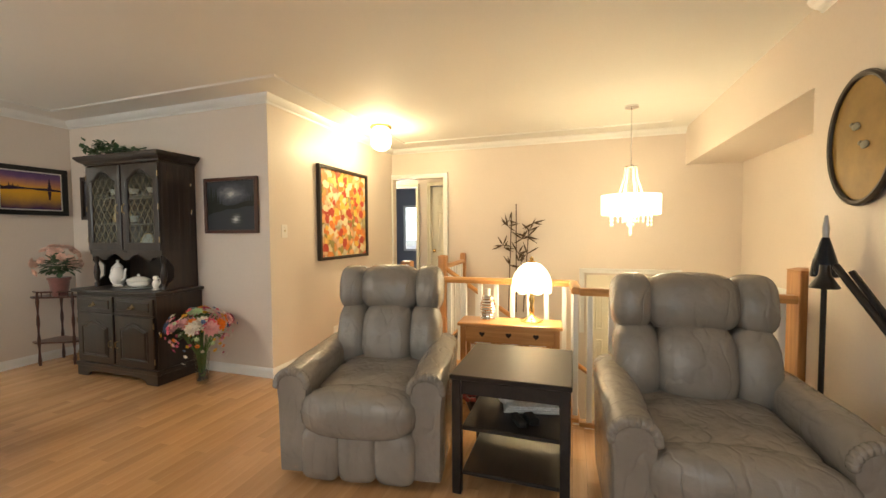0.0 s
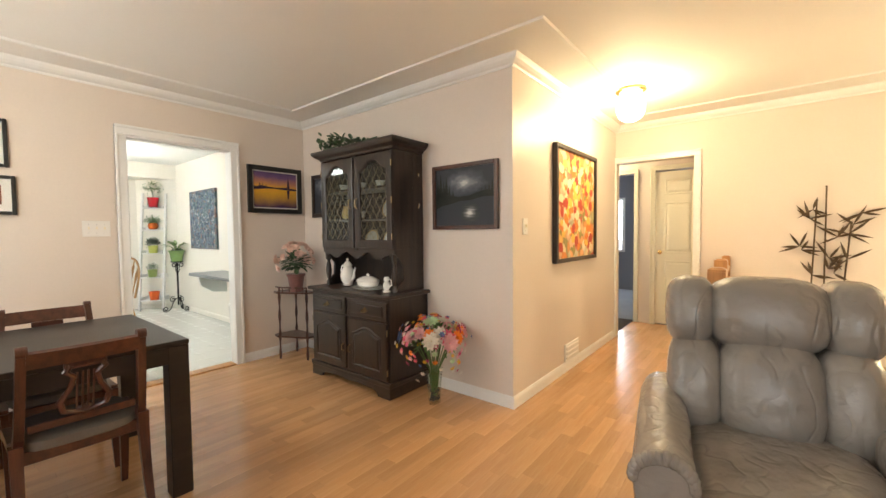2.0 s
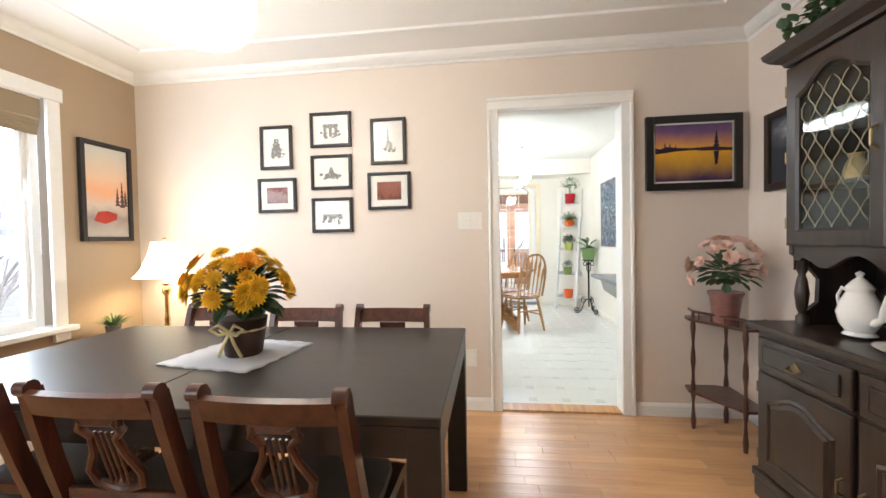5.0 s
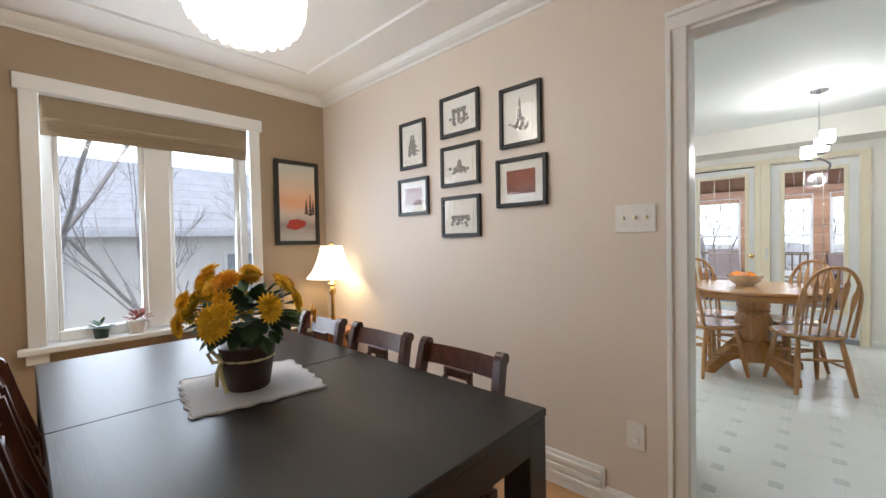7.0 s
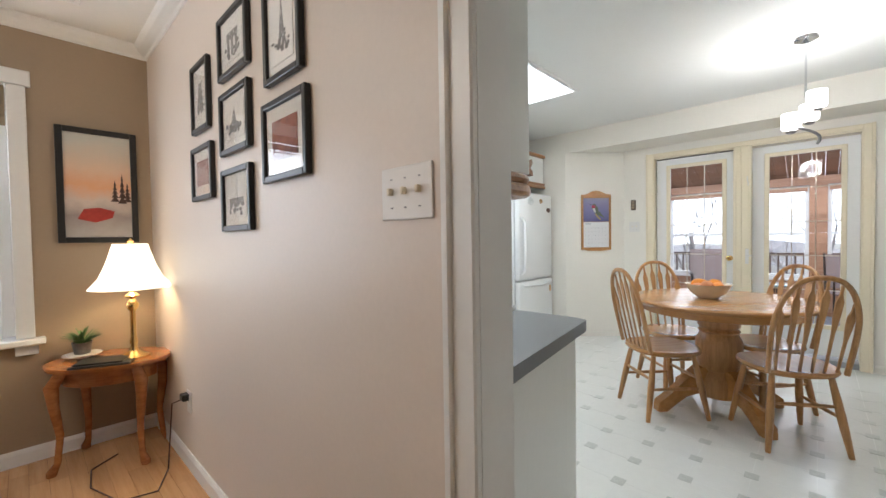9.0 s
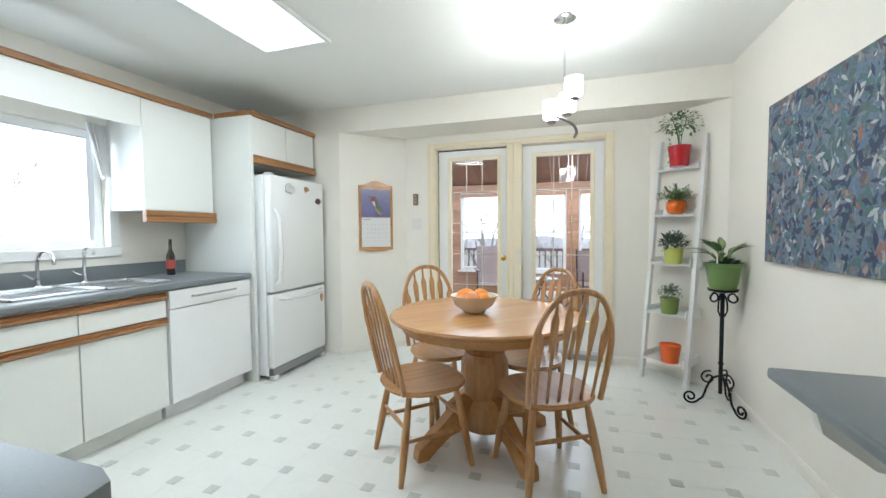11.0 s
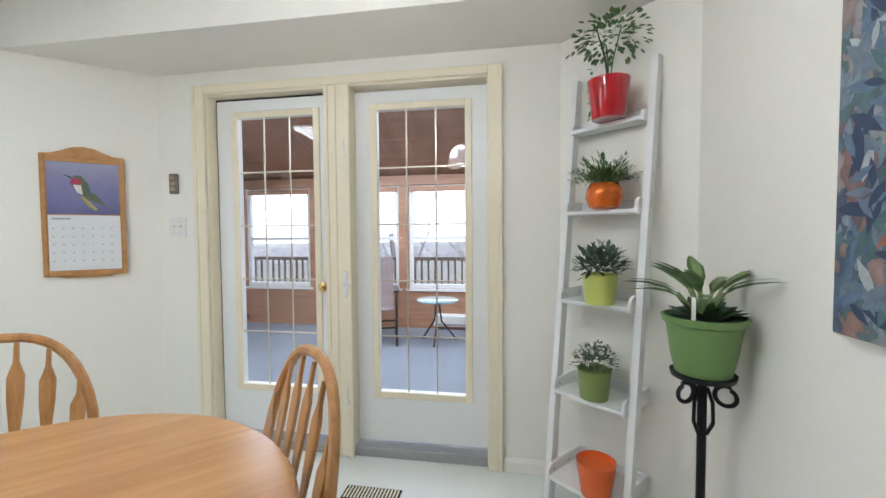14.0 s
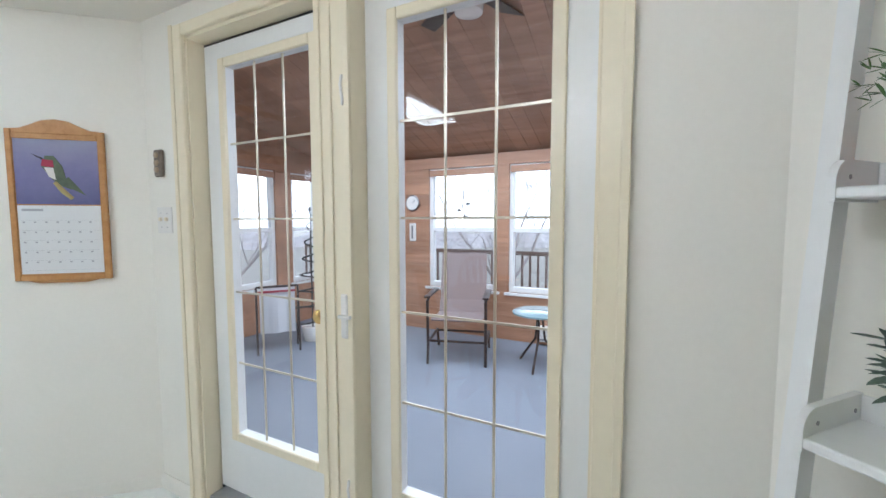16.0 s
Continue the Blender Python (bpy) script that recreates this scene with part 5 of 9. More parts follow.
for n, ((a, b), (z0, z1), m, lab) in enumerate(PRINTS):
    fr = framed("framed_print", lab, 0, PX, 1, a, b, z0, z1, 0.022, 0.022, M_BLACK, m if m in (M_REDPRINT, M_REDPRINT2) else M_MATBOARD, 0.045 if m not in SKETCH else 0.03, "framed prints")
    if m in SKETCH:
        h, w = z1 - z0, b - a
        bm = nb()
        dy0, dy1 = -0.0136, -0.0118
        if n == 2:
            prism(bm, [(-0.034, h * 0.30), (-0.018, h * 0.42), (-0.008, h * 0.60), (-0.002, h * 0.80), (0.002, h * 0.80), (0.008, h * 0.60), (0.018, h * 0.42), (0.034, h * 0.30), (0.024, h * 0.30), (0.0, h * 0.40), (-0.024, h * 0.30)], dy0, dy1, 1)
        elif n == 1:
            for x0, x1, q0, q1 in ((-0.05, -0.03, 0.30, 0.55), (-0.01, 0.01, 0.30, 0.55), (0.03, 0.05, 0.30, 0.55), (-0.055, 0.055, 0.55, 0.66)):
                box(bm, x0, x1, dy0, dy1, h * q0, h * q1)
        elif n == 4:
            prism(bm, [(-0.05, h * 0.34), (0.05, h * 0.34), (0.045, h * 0.44), (0.02, h * 0.48), (0.012, h * 0.60), (0.0, h * 0.66), (-0.012, h * 0.60), (-0.02, h * 0.48), (-0.045, h * 0.44)], dy0, dy1, 1)
        elif n == 6:
            prism(bm, [(-0.07, h * 0.38), (-0.05, h * 0.38), (-0.035, h * 0.45), (-0.02, h * 0.38), (0.02, h * 0.38), (0.035, h * 0.45), (0.05, h * 0.38), (0.07, h * 0.38), (0.07, h * 0.52), (-0.07, h * 0.52)], dy0, dy1, 1)
        else:
            for x0, x1, q0, q1 in ((-0.035, 0.035, 0.30, 0.50), (-0.025, 0.03, 0.50, 0.60), (-0.015, 0.02, 0.60, 0.70)):
                box(bm, x0, x1, dy0, dy1, h * q0, h * q1)
        part("drawing", bm, SKETCH[n % 3], fr, "grey pencil drawing")
        bm = nb()
        for i in range(14):
            x, z = random.uniform(-w * 0.25, w * 0.25), h * random.uniform(0.27, 0.45)
            cushion(bm, (x, dy0, z), (random.uniform(0.006, 0.016), 0.0012, random.uniform(0.004, 0.010)), 2, 7, 4)
        tagged(part("drawing_shade", bm, SKETCH[(n + 1) % 3], fr), kind="stuff")

# sunset and snow paintings
M_SUNSET = picture_mat("sunset_lake", [(-0.17, (0.05, 0.02, 0.09)), (-0.06, (0.55, 0.30, 0.04)), (0.015, (0.80, 0.42, 0.03)), (0.07, (0.50, 0.22, 0.13)), (0.13, (0.16, 0.08, 0.20)), (0.18, (0.08, 0.05, 0.14))], 2, 5, 0.12, 0.35)
sp = framed("sunset_painting", "purple and gold sunset lake painting, black frame", 0, PX, 1, 2.168, 2.74, 1.464, 1.934, 0.045, 0.035, M_BLACK, M_MATBOARD)
bm = nb()
box(bm, -0.228, 0.228, -0.003, 0.0, -0.178, 0.178)
part("canvas", bm, M_SUNSET, sp, "sunset over a lake", turn=pose(0, -0.0185, 0.235))
bm = nb()
prism(bm, [(-0.228, 0.232), (-0.16, 0.238), (-0.10, 0.246), (0.0, 0.250), (0.05, 0.244), (0.228, 0.240), (0.228, 0.258), (0.1, 0.268), (0.0, 0.262), (-0.08, 0.266), (-0.16, 0.275), (-0.20, 0.262), (-0.228, 0.27)], -0.0235, -0.0212, 1)
for px, hh, zz in ((0.135, 0.115, 0.245), (-0.17, 0.05, 0.25), (-0.14, 0.045, 0.25), (-0.105, 0.035, 0.25)):
    for k in range(5):
        w = 0.022 * (1 - k / 5.5) * hh / 0.1
        prism(bm, [(px - w, zz + hh * k / 5), (px + w, zz + hh * k / 5), (px, zz + hh * (k + 1.4) / 5)], -0.0238, -0.0212, 1)
prism(bm, [(0.12, 0.24), (0.15, 0.24), (0.142, 0.16), (0.128, 0.15)], -0.0236, -0.0212, 1)
part("tree_silhouette", bm, plain("dark_violet_paint", (0.02, 0.008, 0.03), 0.5), sp, "dark painted trees and shore")
M_SNOW = picture_mat("snow_scene", [(-0.30, (0.45, 0.42, 0.40)), (-0.18, (0.30, 0.26, 0.24)), (-0.08, (0.62, 0.52, 0.46)), (0.0, (0.75, 0.40, 0.22)), (0.10, (0.72, 0.52, 0.38)), (0.28, (0.55, 0.55, 0.50))], 2, 6, 0.16)
ap = framed("winter_painting", "winter sunset painting with a red boat, black frame", 1, WY, 1, -4.975, -4.605, 1.21, 1.885, 0.032, 0.03, M_BLACK, M_SNOW)
bm = nb()
prism(bm, [(-0.10, 0.14), (-0.02, 0.12), (0.06, 0.15), (0.07, 0.19), (0.0, 0.21), (-0.07, 0.20)], -0.0165, -0.014, 1)
part("red_shape", bm, plain("red_paint", (0.35, 0.03, 0.02), 0.5, vary=0.3), ap, "red painted boat")
bm = nb()
for px, hh, zz in ((0.11, 0.17, 0.24), (0.075, 0.12, 0.25), (0.135, 0.11, 0.25)):
    for k in range(5):
        w = 0.022 * (1 - k / 5.5)
        prism(bm, [(px - w, zz + hh * k / 5), (px + w, zz + hh * k / 5), (px, zz + hh * (k + 1.4) / 5)], -0.0165, -0.014, 1)
part("trees", bm, plain("dark_spruce_paint", (0.06, 0.03, 0.025), 0.5), ap, "dark painted spruces")
framed("small_dark_picture", "dark framed picture beside the hutch", 1, HY, -1, -4.86, -4.50, 1.42, 1.86, 0.04, 0.035, M_DARKWOOD, M_MOON)

# dining window
wi = thing("window_dining", "white double casement window with a beige shade", "window", kind="structure")
X0, X1, Z0, Z1 = -4.425, -3.335, 0.70, 2.065
def frame_bars(ob, name, rects, y0, y1, m, bev=0.004):
    for x0, x1, z0, z1 in rects:
        bm = nb()
        box(bm, x0, x1, y0, y1, z0, z1, bev)
        part(name, bm, m, ob)
frame_bars(wi, "window_casing", [(-4.50, -4.425, 0.692, 2.064), (-3.335, -3.26, 0.692, 2.064), (-4.52, -3.24, 2.065, 2.15)], WY, WY + 0.025, M_TRIM)
frame_bars(wi, "window_sill", [(-4.54, -3.22, 0.655, 0.69)], WY - 0.12, WY + 0.06, M_TRIM, 0.006)
frame_bars(wi, "rosette", [(-4.51, -4.42, 0.60, 0.655), (-3.34, -3.25, 0.60, 0.655)], WY, WY + 0.028, M_TRIM)
frame_bars(wi, "window_frame", [(X0, X0 + 0.05, Z0, Z1), (X1 - 0.05, X1, Z0, Z1), (-3.935, -3.80, Z0, Z1), (X0 + 0.05, -3.935, Z0 - 0.01, Z0 + 0.05), (-3.80, X1 - 0.05, Z0 - 0.01, Z0 + 0.05), (X0 + 0.05, -3.935, Z1 - 0.05, Z1), (-3.80, X1 - 0.05, Z1 - 0.05, Z1)], WY - 0.13, WY - 0.05, M_TRIM)
for a, b in ((X0 + 0.05, -3.935), (-3.80, X1 - 0.05)):
    bm = nb()
    box(bm, a, b, WY - 0.095, WY - 0.09, Z0 + 0.05, Z1 - 0.05)
    g = part("pane", bm, M_GLASS, wi)
    g.visible_shadow = False
frame_bars(wi, "sash", [(X0 + 0.05, X0 + 0.075, Z0 + 0.05, Z1 - 0.05), (-3.96, -3.935, Z0 + 0.05, Z1 - 0.05), (-3.80, -3.775, Z0 + 0.05, Z1 - 0.05), (X1 - 0.075, X1 - 0.05, Z0 + 0.05, Z1 - 0.05)], WY - 0.115, WY - 0.07, M_TRIM)
sh = thing("roman_shade", "folded beige fabric shade at the window top", "window shade", (0, 0, 0))
M_SHADEF = plain("beige_shade", (0.30, 0.23, 0.145), 0.9, vary=0.1, grain=120, bump=0.3)
for i in range(5):
    bm = nb()
    box(bm, X0 + 0.005, X1 - 0.005, WY - 0.047 + 0.0068 * i, WY - 0.041 + 0.0068 * i, 1.850 + 0.022 * i, 2.06, 0.002)
    part("fold", bm, M_SHADEF, sh)
bm = nb()
box(bm, X0 + 0.003, X1 - 0.003, WY - 0.05, WY - 0.008, 2.06, 2.075, 0.004)
part("head_rail", bm, M_TRIM, sh, "white head rail")


def small_pot(name, label, at, r, h, mpot, mleaf, kind_="tuft", n=60, spread=0.08, tall=0.1, seed=1, saucer=None):
    random.seed(seed)
    ob = thing(name, label, "potted plant", at, group="small pots" if r < 0.05 else "")
    bm = nb()
    lathe(bm, [(r * 0.78, 0), (r * 0.8, 0.003), (r, h * 0.97), (r * 1.03, h), (r * 0.92, h), (r * 0.9, h * 0.9), (0.0, h * 0.88)], 20)
    part("pot", bm, mpot, ob, smooth=True)
    bm = nb()
    for i in range(n):
        d = sphere_dir(0.0)
        b0 = Vector((d.x * r * 0.5, d.y * r * 0.5, h * 0.9))
        if kind_ == "tuft":
            leaf(bm, b0, d + Vector((0, 0, 1.0)), tall * random.uniform(0.6, 1.1), 0.004, 0.5)
        elif kind_ == "bush":
            c = Vector((d.x * spread, d.y * spread, h + d.z * tall)) * 1.0
            leaf(bm, b0 + (c - b0) * random.uniform(0.4, 1.0), d + Vector((0, 0, 0.2)), 0.045, 0.012, 0.3)
        else:
            leaf(bm, b0, d + Vector((0, 0, 0.4)), tall * random.uniform(0.7, 1.2), 0.016, 0.4)
    part("foliage", bm, mleaf, ob)
    return ob


M_DKGREEN = plain("dark_green_pot", (0.02, 0.05, 0.035), 0.3)
small_pot("small_potted_plant", "small dark pot on the window sill", (-3.56, WY + 0.0, 0.69), 0.04, 0.06, M_DKGREEN, M_LEAFD, "bush", 20, 0.03, 0.03, 2)
small_pot("small_potted_plant", "white pot with a red flower on the sill", (-3.73, WY + 0.0, 0.69), 0.055, 0.08, M_WHITECER, plain("red_leaf", (0.25, 0.05, 0.03), 0.6), "bush", 30, 0.05, 0.04, 3)

# corner table and lamp
ct = thing("corner_table", "oval cherry side table on cabriole legs", "side table", (-4.79, -1.205, 0), -31)
bm = nb()
n = 36
for z0, z1, k in ((0.535, 0.545, 0.985), (0.545, 0.56, 1.0)):
    prism(bm, [(0.29 * k * math.cos(2 * math.pi * i / n), 0.215 * k * math.sin(2 * math.pi * i / n)) for i in range(n)], z0, z1, 2)
part("tabletop", bm, M_CHERRY, ct)
bm = nb()
prism(bm, [(0.22 * math.cos(2 * math.pi * i / n), 0.16 * math.sin(2 * math.pi * i / n)) for i in range(n)], 0.45, 0.536, 2)
part("apron", bm, M_CHERRY, ct)
for sx in (-1, 1):
    for sy in (-1, 1):
        bm = nb()
        tube(bm, [(sx * 0.17, sy * 0.12, 0.53), (sx * 0.20, sy * 0.145, 0.46), (sx * 0.195, sy * 0.14, 0.36), (sx * 0.18, sy * 0.125, 0.2), (sx * 0.19, sy * 0.135, 0.06), (sx * 0.21, sy * 0.15, 0.015), (sx * 0.21, sy * 0.15, 0.0)], [0.026, 0.032, 0.024, 0.017, 0.015, 0.024, 0.02], 10)
        part("leg", bm, M_CHERRY, ct, smooth=True)
tl = thing("table_lamp", "lit brass table lamp with an ivory bell shade", "table lamp", (-4.88, -1.11, 0.56))
bm = nb()
lathe(bm, [(0.075, 0), (0.075, 0.012), (0.05, 0.022), (0.022, 0.04), (0.015, 0.07), (0.02, 0.09), (0.014, 0.12), (0.013, 0.26), (0.026, 0.28), (0.03, 0.30), (0.014, 0.33), (0.035, 0.35), (0.012, 0.37), (0.01, 0.64)], 20)
part("stem", bm, M_BRASS, tl, smooth=True)
bm = nb()
rows = []
for r, z in ((0.190, 0.395), (0.182, 0.405), (0.145, 0.45), (0.115, 0.52), (0.093, 0.59), (0.080, 0.64)):
    rows.append([(r * math.cos(2 * math.pi * i / 32) * (1 + 0.015 * math.cos(8 * 2 * math.pi * i / 32)), r * math.sin(2 * math.pi * i / 32) * (1 + 0.015 * math.cos(8 * 2 * math.pi * i / 32)), z) for i in range(32)])
loft(bm, rows, cap=False)
d = part("shade", bm, glow("lit_ivory_shade", (1.0, 0.84, 0.58), 2.2), tl, "glowing ivory bell shade", smooth=True)
md = d.modifiers.new("thick", 'SOLIDIFY')
md.thickness = 0.003
bm = nb()
lathe(bm, [(0.012, 0.635), (0.016, 0.655), (0.002, 0.672)], 12)
part("finial", bm, M_BRASS, tl, smooth=True)
small_pot("small_potted_plant", "grassy plant in a striped pot on a saucer", (-4.68, -1.33, 0.585), 0.045, 0.065, plain("striped_pot", (0.10, 0.09, 0.08), 0.5, vary=0.5), M_LEAF, "tuft", 110, 0.08, 0.09, 8)
sa = thing("saucer", "white saucer on small feet", "saucer", (-4.68, -1.33, 0.56))
bm = nb()
lathe(bm, [(0.03, 0), (0.03, 0.012), (0.085, 0.018), (0.088, 0.024), (0.0, 0.02)], 24)
part("dish", bm, M_WHITECER, sa, smooth=True)
bk = thing("tablet_case", "black leather notebook on the corner table", "notebook", (-4.75, -1.09, 0.561), -25)
bm = nb()
box(bm, -0.13, 0.13, -0.08, 0.08, 0, 0.012, 0.004, 2)
box(bm, -0.10, 0.11, -0.07, 0.07, 0.012, 0.022, 0.003, 2)
part("cover", bm, M_BLACK, bk)
cd = thing("lamp_cord", "thin dark lamp cord on the floor", "cord")
bm = nb()
tube(bm, [(-5.03, -0.76, 0.37), (-4.99, -0.82, 0.34), (-4.985, -0.86, 0.15), (-4.96, -0.80, 0.006), (-4.88, -0.62, 0.004), (-4.74, -0.66, 0.004), (-4.66, -0.90, 0.004), (-4.68, -1.10, 0.004), (-4.8, -1.2, 0.004)], 0.0035, 6)
part("cord", bm, M_MAHOG, cd)
pg = thing("plug_adapter", "black plug in the wall socket", "plug", (-5.035, -0.74, 0.38))
bm = nb()
box(bm, -0.014, 0.022, -0.03, 0.03, -0.012, 0.022, 0.005)
part("plug", bm, M_BLACK, pg)

# ---- china hutch ----
hu = thing("china_hutch", "dark oak china hutch with leaded glass doors", "china cabinet", (-3.765, 2.79, 0))
W = 0.50
bm = nb()
box(bm, -W + 0.005, W - 0.005, -0.43, -0.004, 0.10, 0.755)
part("base_carcass", bm, M_DARKWOOD, hu)
bm = nb()
box(bm, -W - 0.012, W + 0.012, -0.452, -0.003, 0.085, 0.125, 0.008, 2)
part("base_moulding", bm, M_DARKX, hu)
bm = nb()
out = [(-W, 0.0), (-W + 0.13, 0.0), (-W + 0.15, 0.03), (-W + 0.20, 0.045), (-0.12, 0.055), (0, 0.045), (0.12, 0.055), (W - 0.20, 0.045), (W - 0.15, 0.03), (W - 0.13, 0.0), (W, 0.0), (W, 0.086), (-W, 0.086)]
prism(bm, out, -0.445, -0.42, 1)
part("plinth", bm, M_DARKX, hu)
for sx in (-1, 1):
    bm = nb()
    box(bm, sx * W - 0.0125 * (sx + 1), sx * W - 0.0125 * (sx - 1), -0.42, -0.004, 0, 0.086)
    part("side_plinth", bm, M_DARKX, hu)
bm = nb()
box(bm, -W - 0.03, W + 0.03, -0.465, -0.002, 0.755, 0.785, 0.010, 3)
part("counter", bm, M_DARKX, hu)


def arch_outline(x0, x1, z0, z1, rise, n=10):
    out = [(x0, z0), (x1, z0), (x1, z1 - rise)]
    c = (x0 + x1) / 2
    for i in range(1, n):
        f = i / n
        x = x1 - 0.12 * (x1 - x0) - (0.76 * (x1 - x0)) * f
        out.append((x, z1 - rise + rise * math.sin(math.pi * f) ** 0.8))
    out.append((x0, z1 - rise))
    return out


def inset_outline(o, d):
    cx = sum(p[0] for p in o) / len(o)
    cz = (min(p[1] for p in o) + max(p[1] for p in o)) / 2
    w = max(p[0] for p in o) - cx
    h = max(p[1] for p in o) - cz
    return [(cx + (x - cx) * (1 - d / w), cz + (z - cz) * (1 - d / h)) for x, z in o]


for sx in (-1, 1):
    x0, x1 = (-W + 0.025, -0.012) if sx < 0 else (0.012, W - 0.025)
    dr = nb()
    box(dr, x0, x1, -0.448, -0.43, 0.585, 0.725, 0.006, 2)
    d = part("drawer", dr, M_DARKX, hu)
    bm = nb()
    box(bm, x0 + 0.04, x1 - 0.04, -0.454, -0.447, 0.615, 0.695, 0.006, 2)
    part("drawer_panel", bm, M_DARKX, d)
    bm = nb()
    cx = (x0 + x1) / 2
    prism(bm, [(cx - 0.035, 0.65), (cx, 0.635), (cx + 0.035, 0.65), (cx + 0.015, 0.662), (cx, 0.678), (cx - 0.015, 0.662)], -0.458, -0.4535, 1)
    tube(bm, [(cx - 0.028, -0.458, 0.652), (cx - 0.022, -0.476, 0.640), (cx + 0.022, -0.476, 0.640), (cx + 0.028, -0.458, 0.652)], 0.0045, 8)
    part("pull", bm, M_ABRASS, d, "antique brass bail pull")
    dr = nb()
    box(dr, x0, x1, -0.448, -0.43, 0.135, 0.570, 0.006, 2)
    d = part("door", dr, M_DARKWOOD, hu)
    o = arch_outline(x0 + 0.06, x1 - 0.06, 0.185, 0.52, 0.06)
    i1, i2 = inset_outline(o, 0.012), inset_outline(o, 0.04)
    bm = nb()
    loft(bm, [[(x, -0.4475, z) for x, z in o], [(x, -0.456, z) for x, z in i1], [(x, -0.450, z) for x, z in inset_outline(o, 0.022)], [(x, -0.457, z) for x, z in i2]])
    part("arched_panel", bm, M_DARKWOOD, d)
    bm = nb()
    px = x1 - 0.03 if sx < 0 else x0 + 0.03
    tube(bm, [(px, -0.448, 0.345), (px, -0.468, 0.335), (px, -0.468, 0.295), (px, -0.448, 0.285)], 0.005, 8)
    part("pull", bm, M_ABRASS, d, "antique brass pull")
# upper hutch
U = 0.455
YF = -0.335
for sx in (-1, 1):
    bm = nb()
    out = [(-0.004, 0.785), (YF + 0.02, 0.785), (YF + 0.04, 0.83), (YF + 0.10, 0.88), (YF + 0.105, 0.98), (YF + 0.05, 1.05), (YF, 1.09), (YF, 1.90), (-0.004, 1.90)]
    prism(bm, out, sx * U - 0.011 * (sx + 1), sx * U - 0.011 * (sx - 1), 0)
    part("side_panel", bm, M_DARKWOOD, hu)
    bm = nb()
    lathe(bm, [(0.022, 0.786), (0.022, 0.82), (0.012, 0.835), (0.02, 0.86), (0.026, 0.92), (0.018, 0.98), (0.012, 1.0), (0.02, 1.02), (0.022, 1.09)], 14, (sx * (U - 0.03), YF + 0.03, 0))
    part("turned_post", bm, M_DARKWOOD, hu, smooth=True)
bm = nb()
box(bm, -U + 0.02, U - 0.02, -0.014, -0.004, 0.786, 1.90)
part("back_panel", bm, M_DARKWOOD, hu)
bm = nb()
out = [(-U + 0.02, 1.13), (-U + 0.02, 1.02)]
for i in range(41):
    f = i / 40
    x = (-U + 0.03) + (2 * U - 0.06) * f
    out.append((x, 1.065 + 0.028 * math.cos(f * 2 * math.pi * 3) * (1 if 0.1 < f < 0.9 else 0.6) - (0.02 if f < 0.04 or f > 0.96 else 0)))
out += [(U - 0.02, 1.02), (U - 0.02, 1.13)]
prism(bm, out, YF + 0.004, YF + 0.024, 1)
part("scalloped_valance", bm, M_DARKX, hu)
for z in (1.09, 1.36, 1.61, 1.885):
    bm = nb()
    box(bm, -U + 0.02, U - 0.02, YF + 0.03, -0.014, z, z + 0.016)
    part("shelf", bm, M_DARKX, hu)
prof = [(0, 1.885), (0.012, 1.89), (0.018, 1.905), (0.05, 1.925), (0.066, 1.945), (0.07, 1.965), (0.0, 1.965)]
bm = nb()
sweep_path(bm, [(-u, z) for u, z in prof], [(U, -0.004), (U, YF), (-U, YF), (-U, -0.004)][::-1])
box(bm, -U + 0.001, U - 0.001, YF + 0.001, -0.005, 1.90, 1.96)
part("crown_moulding", bm, M_DARKX, hu)
bm = nb()
box(bm, -0.02, 0.02, YF - 0.002, YF + 0.02, 1.105, 1.89, 0.003)
part("centre_stile", bm, M_DARKWOOD, hu)
M_LEAD = plain("lead_came", (0.34, 0.30, 0.20), 0.45, 0.5, 0.1)
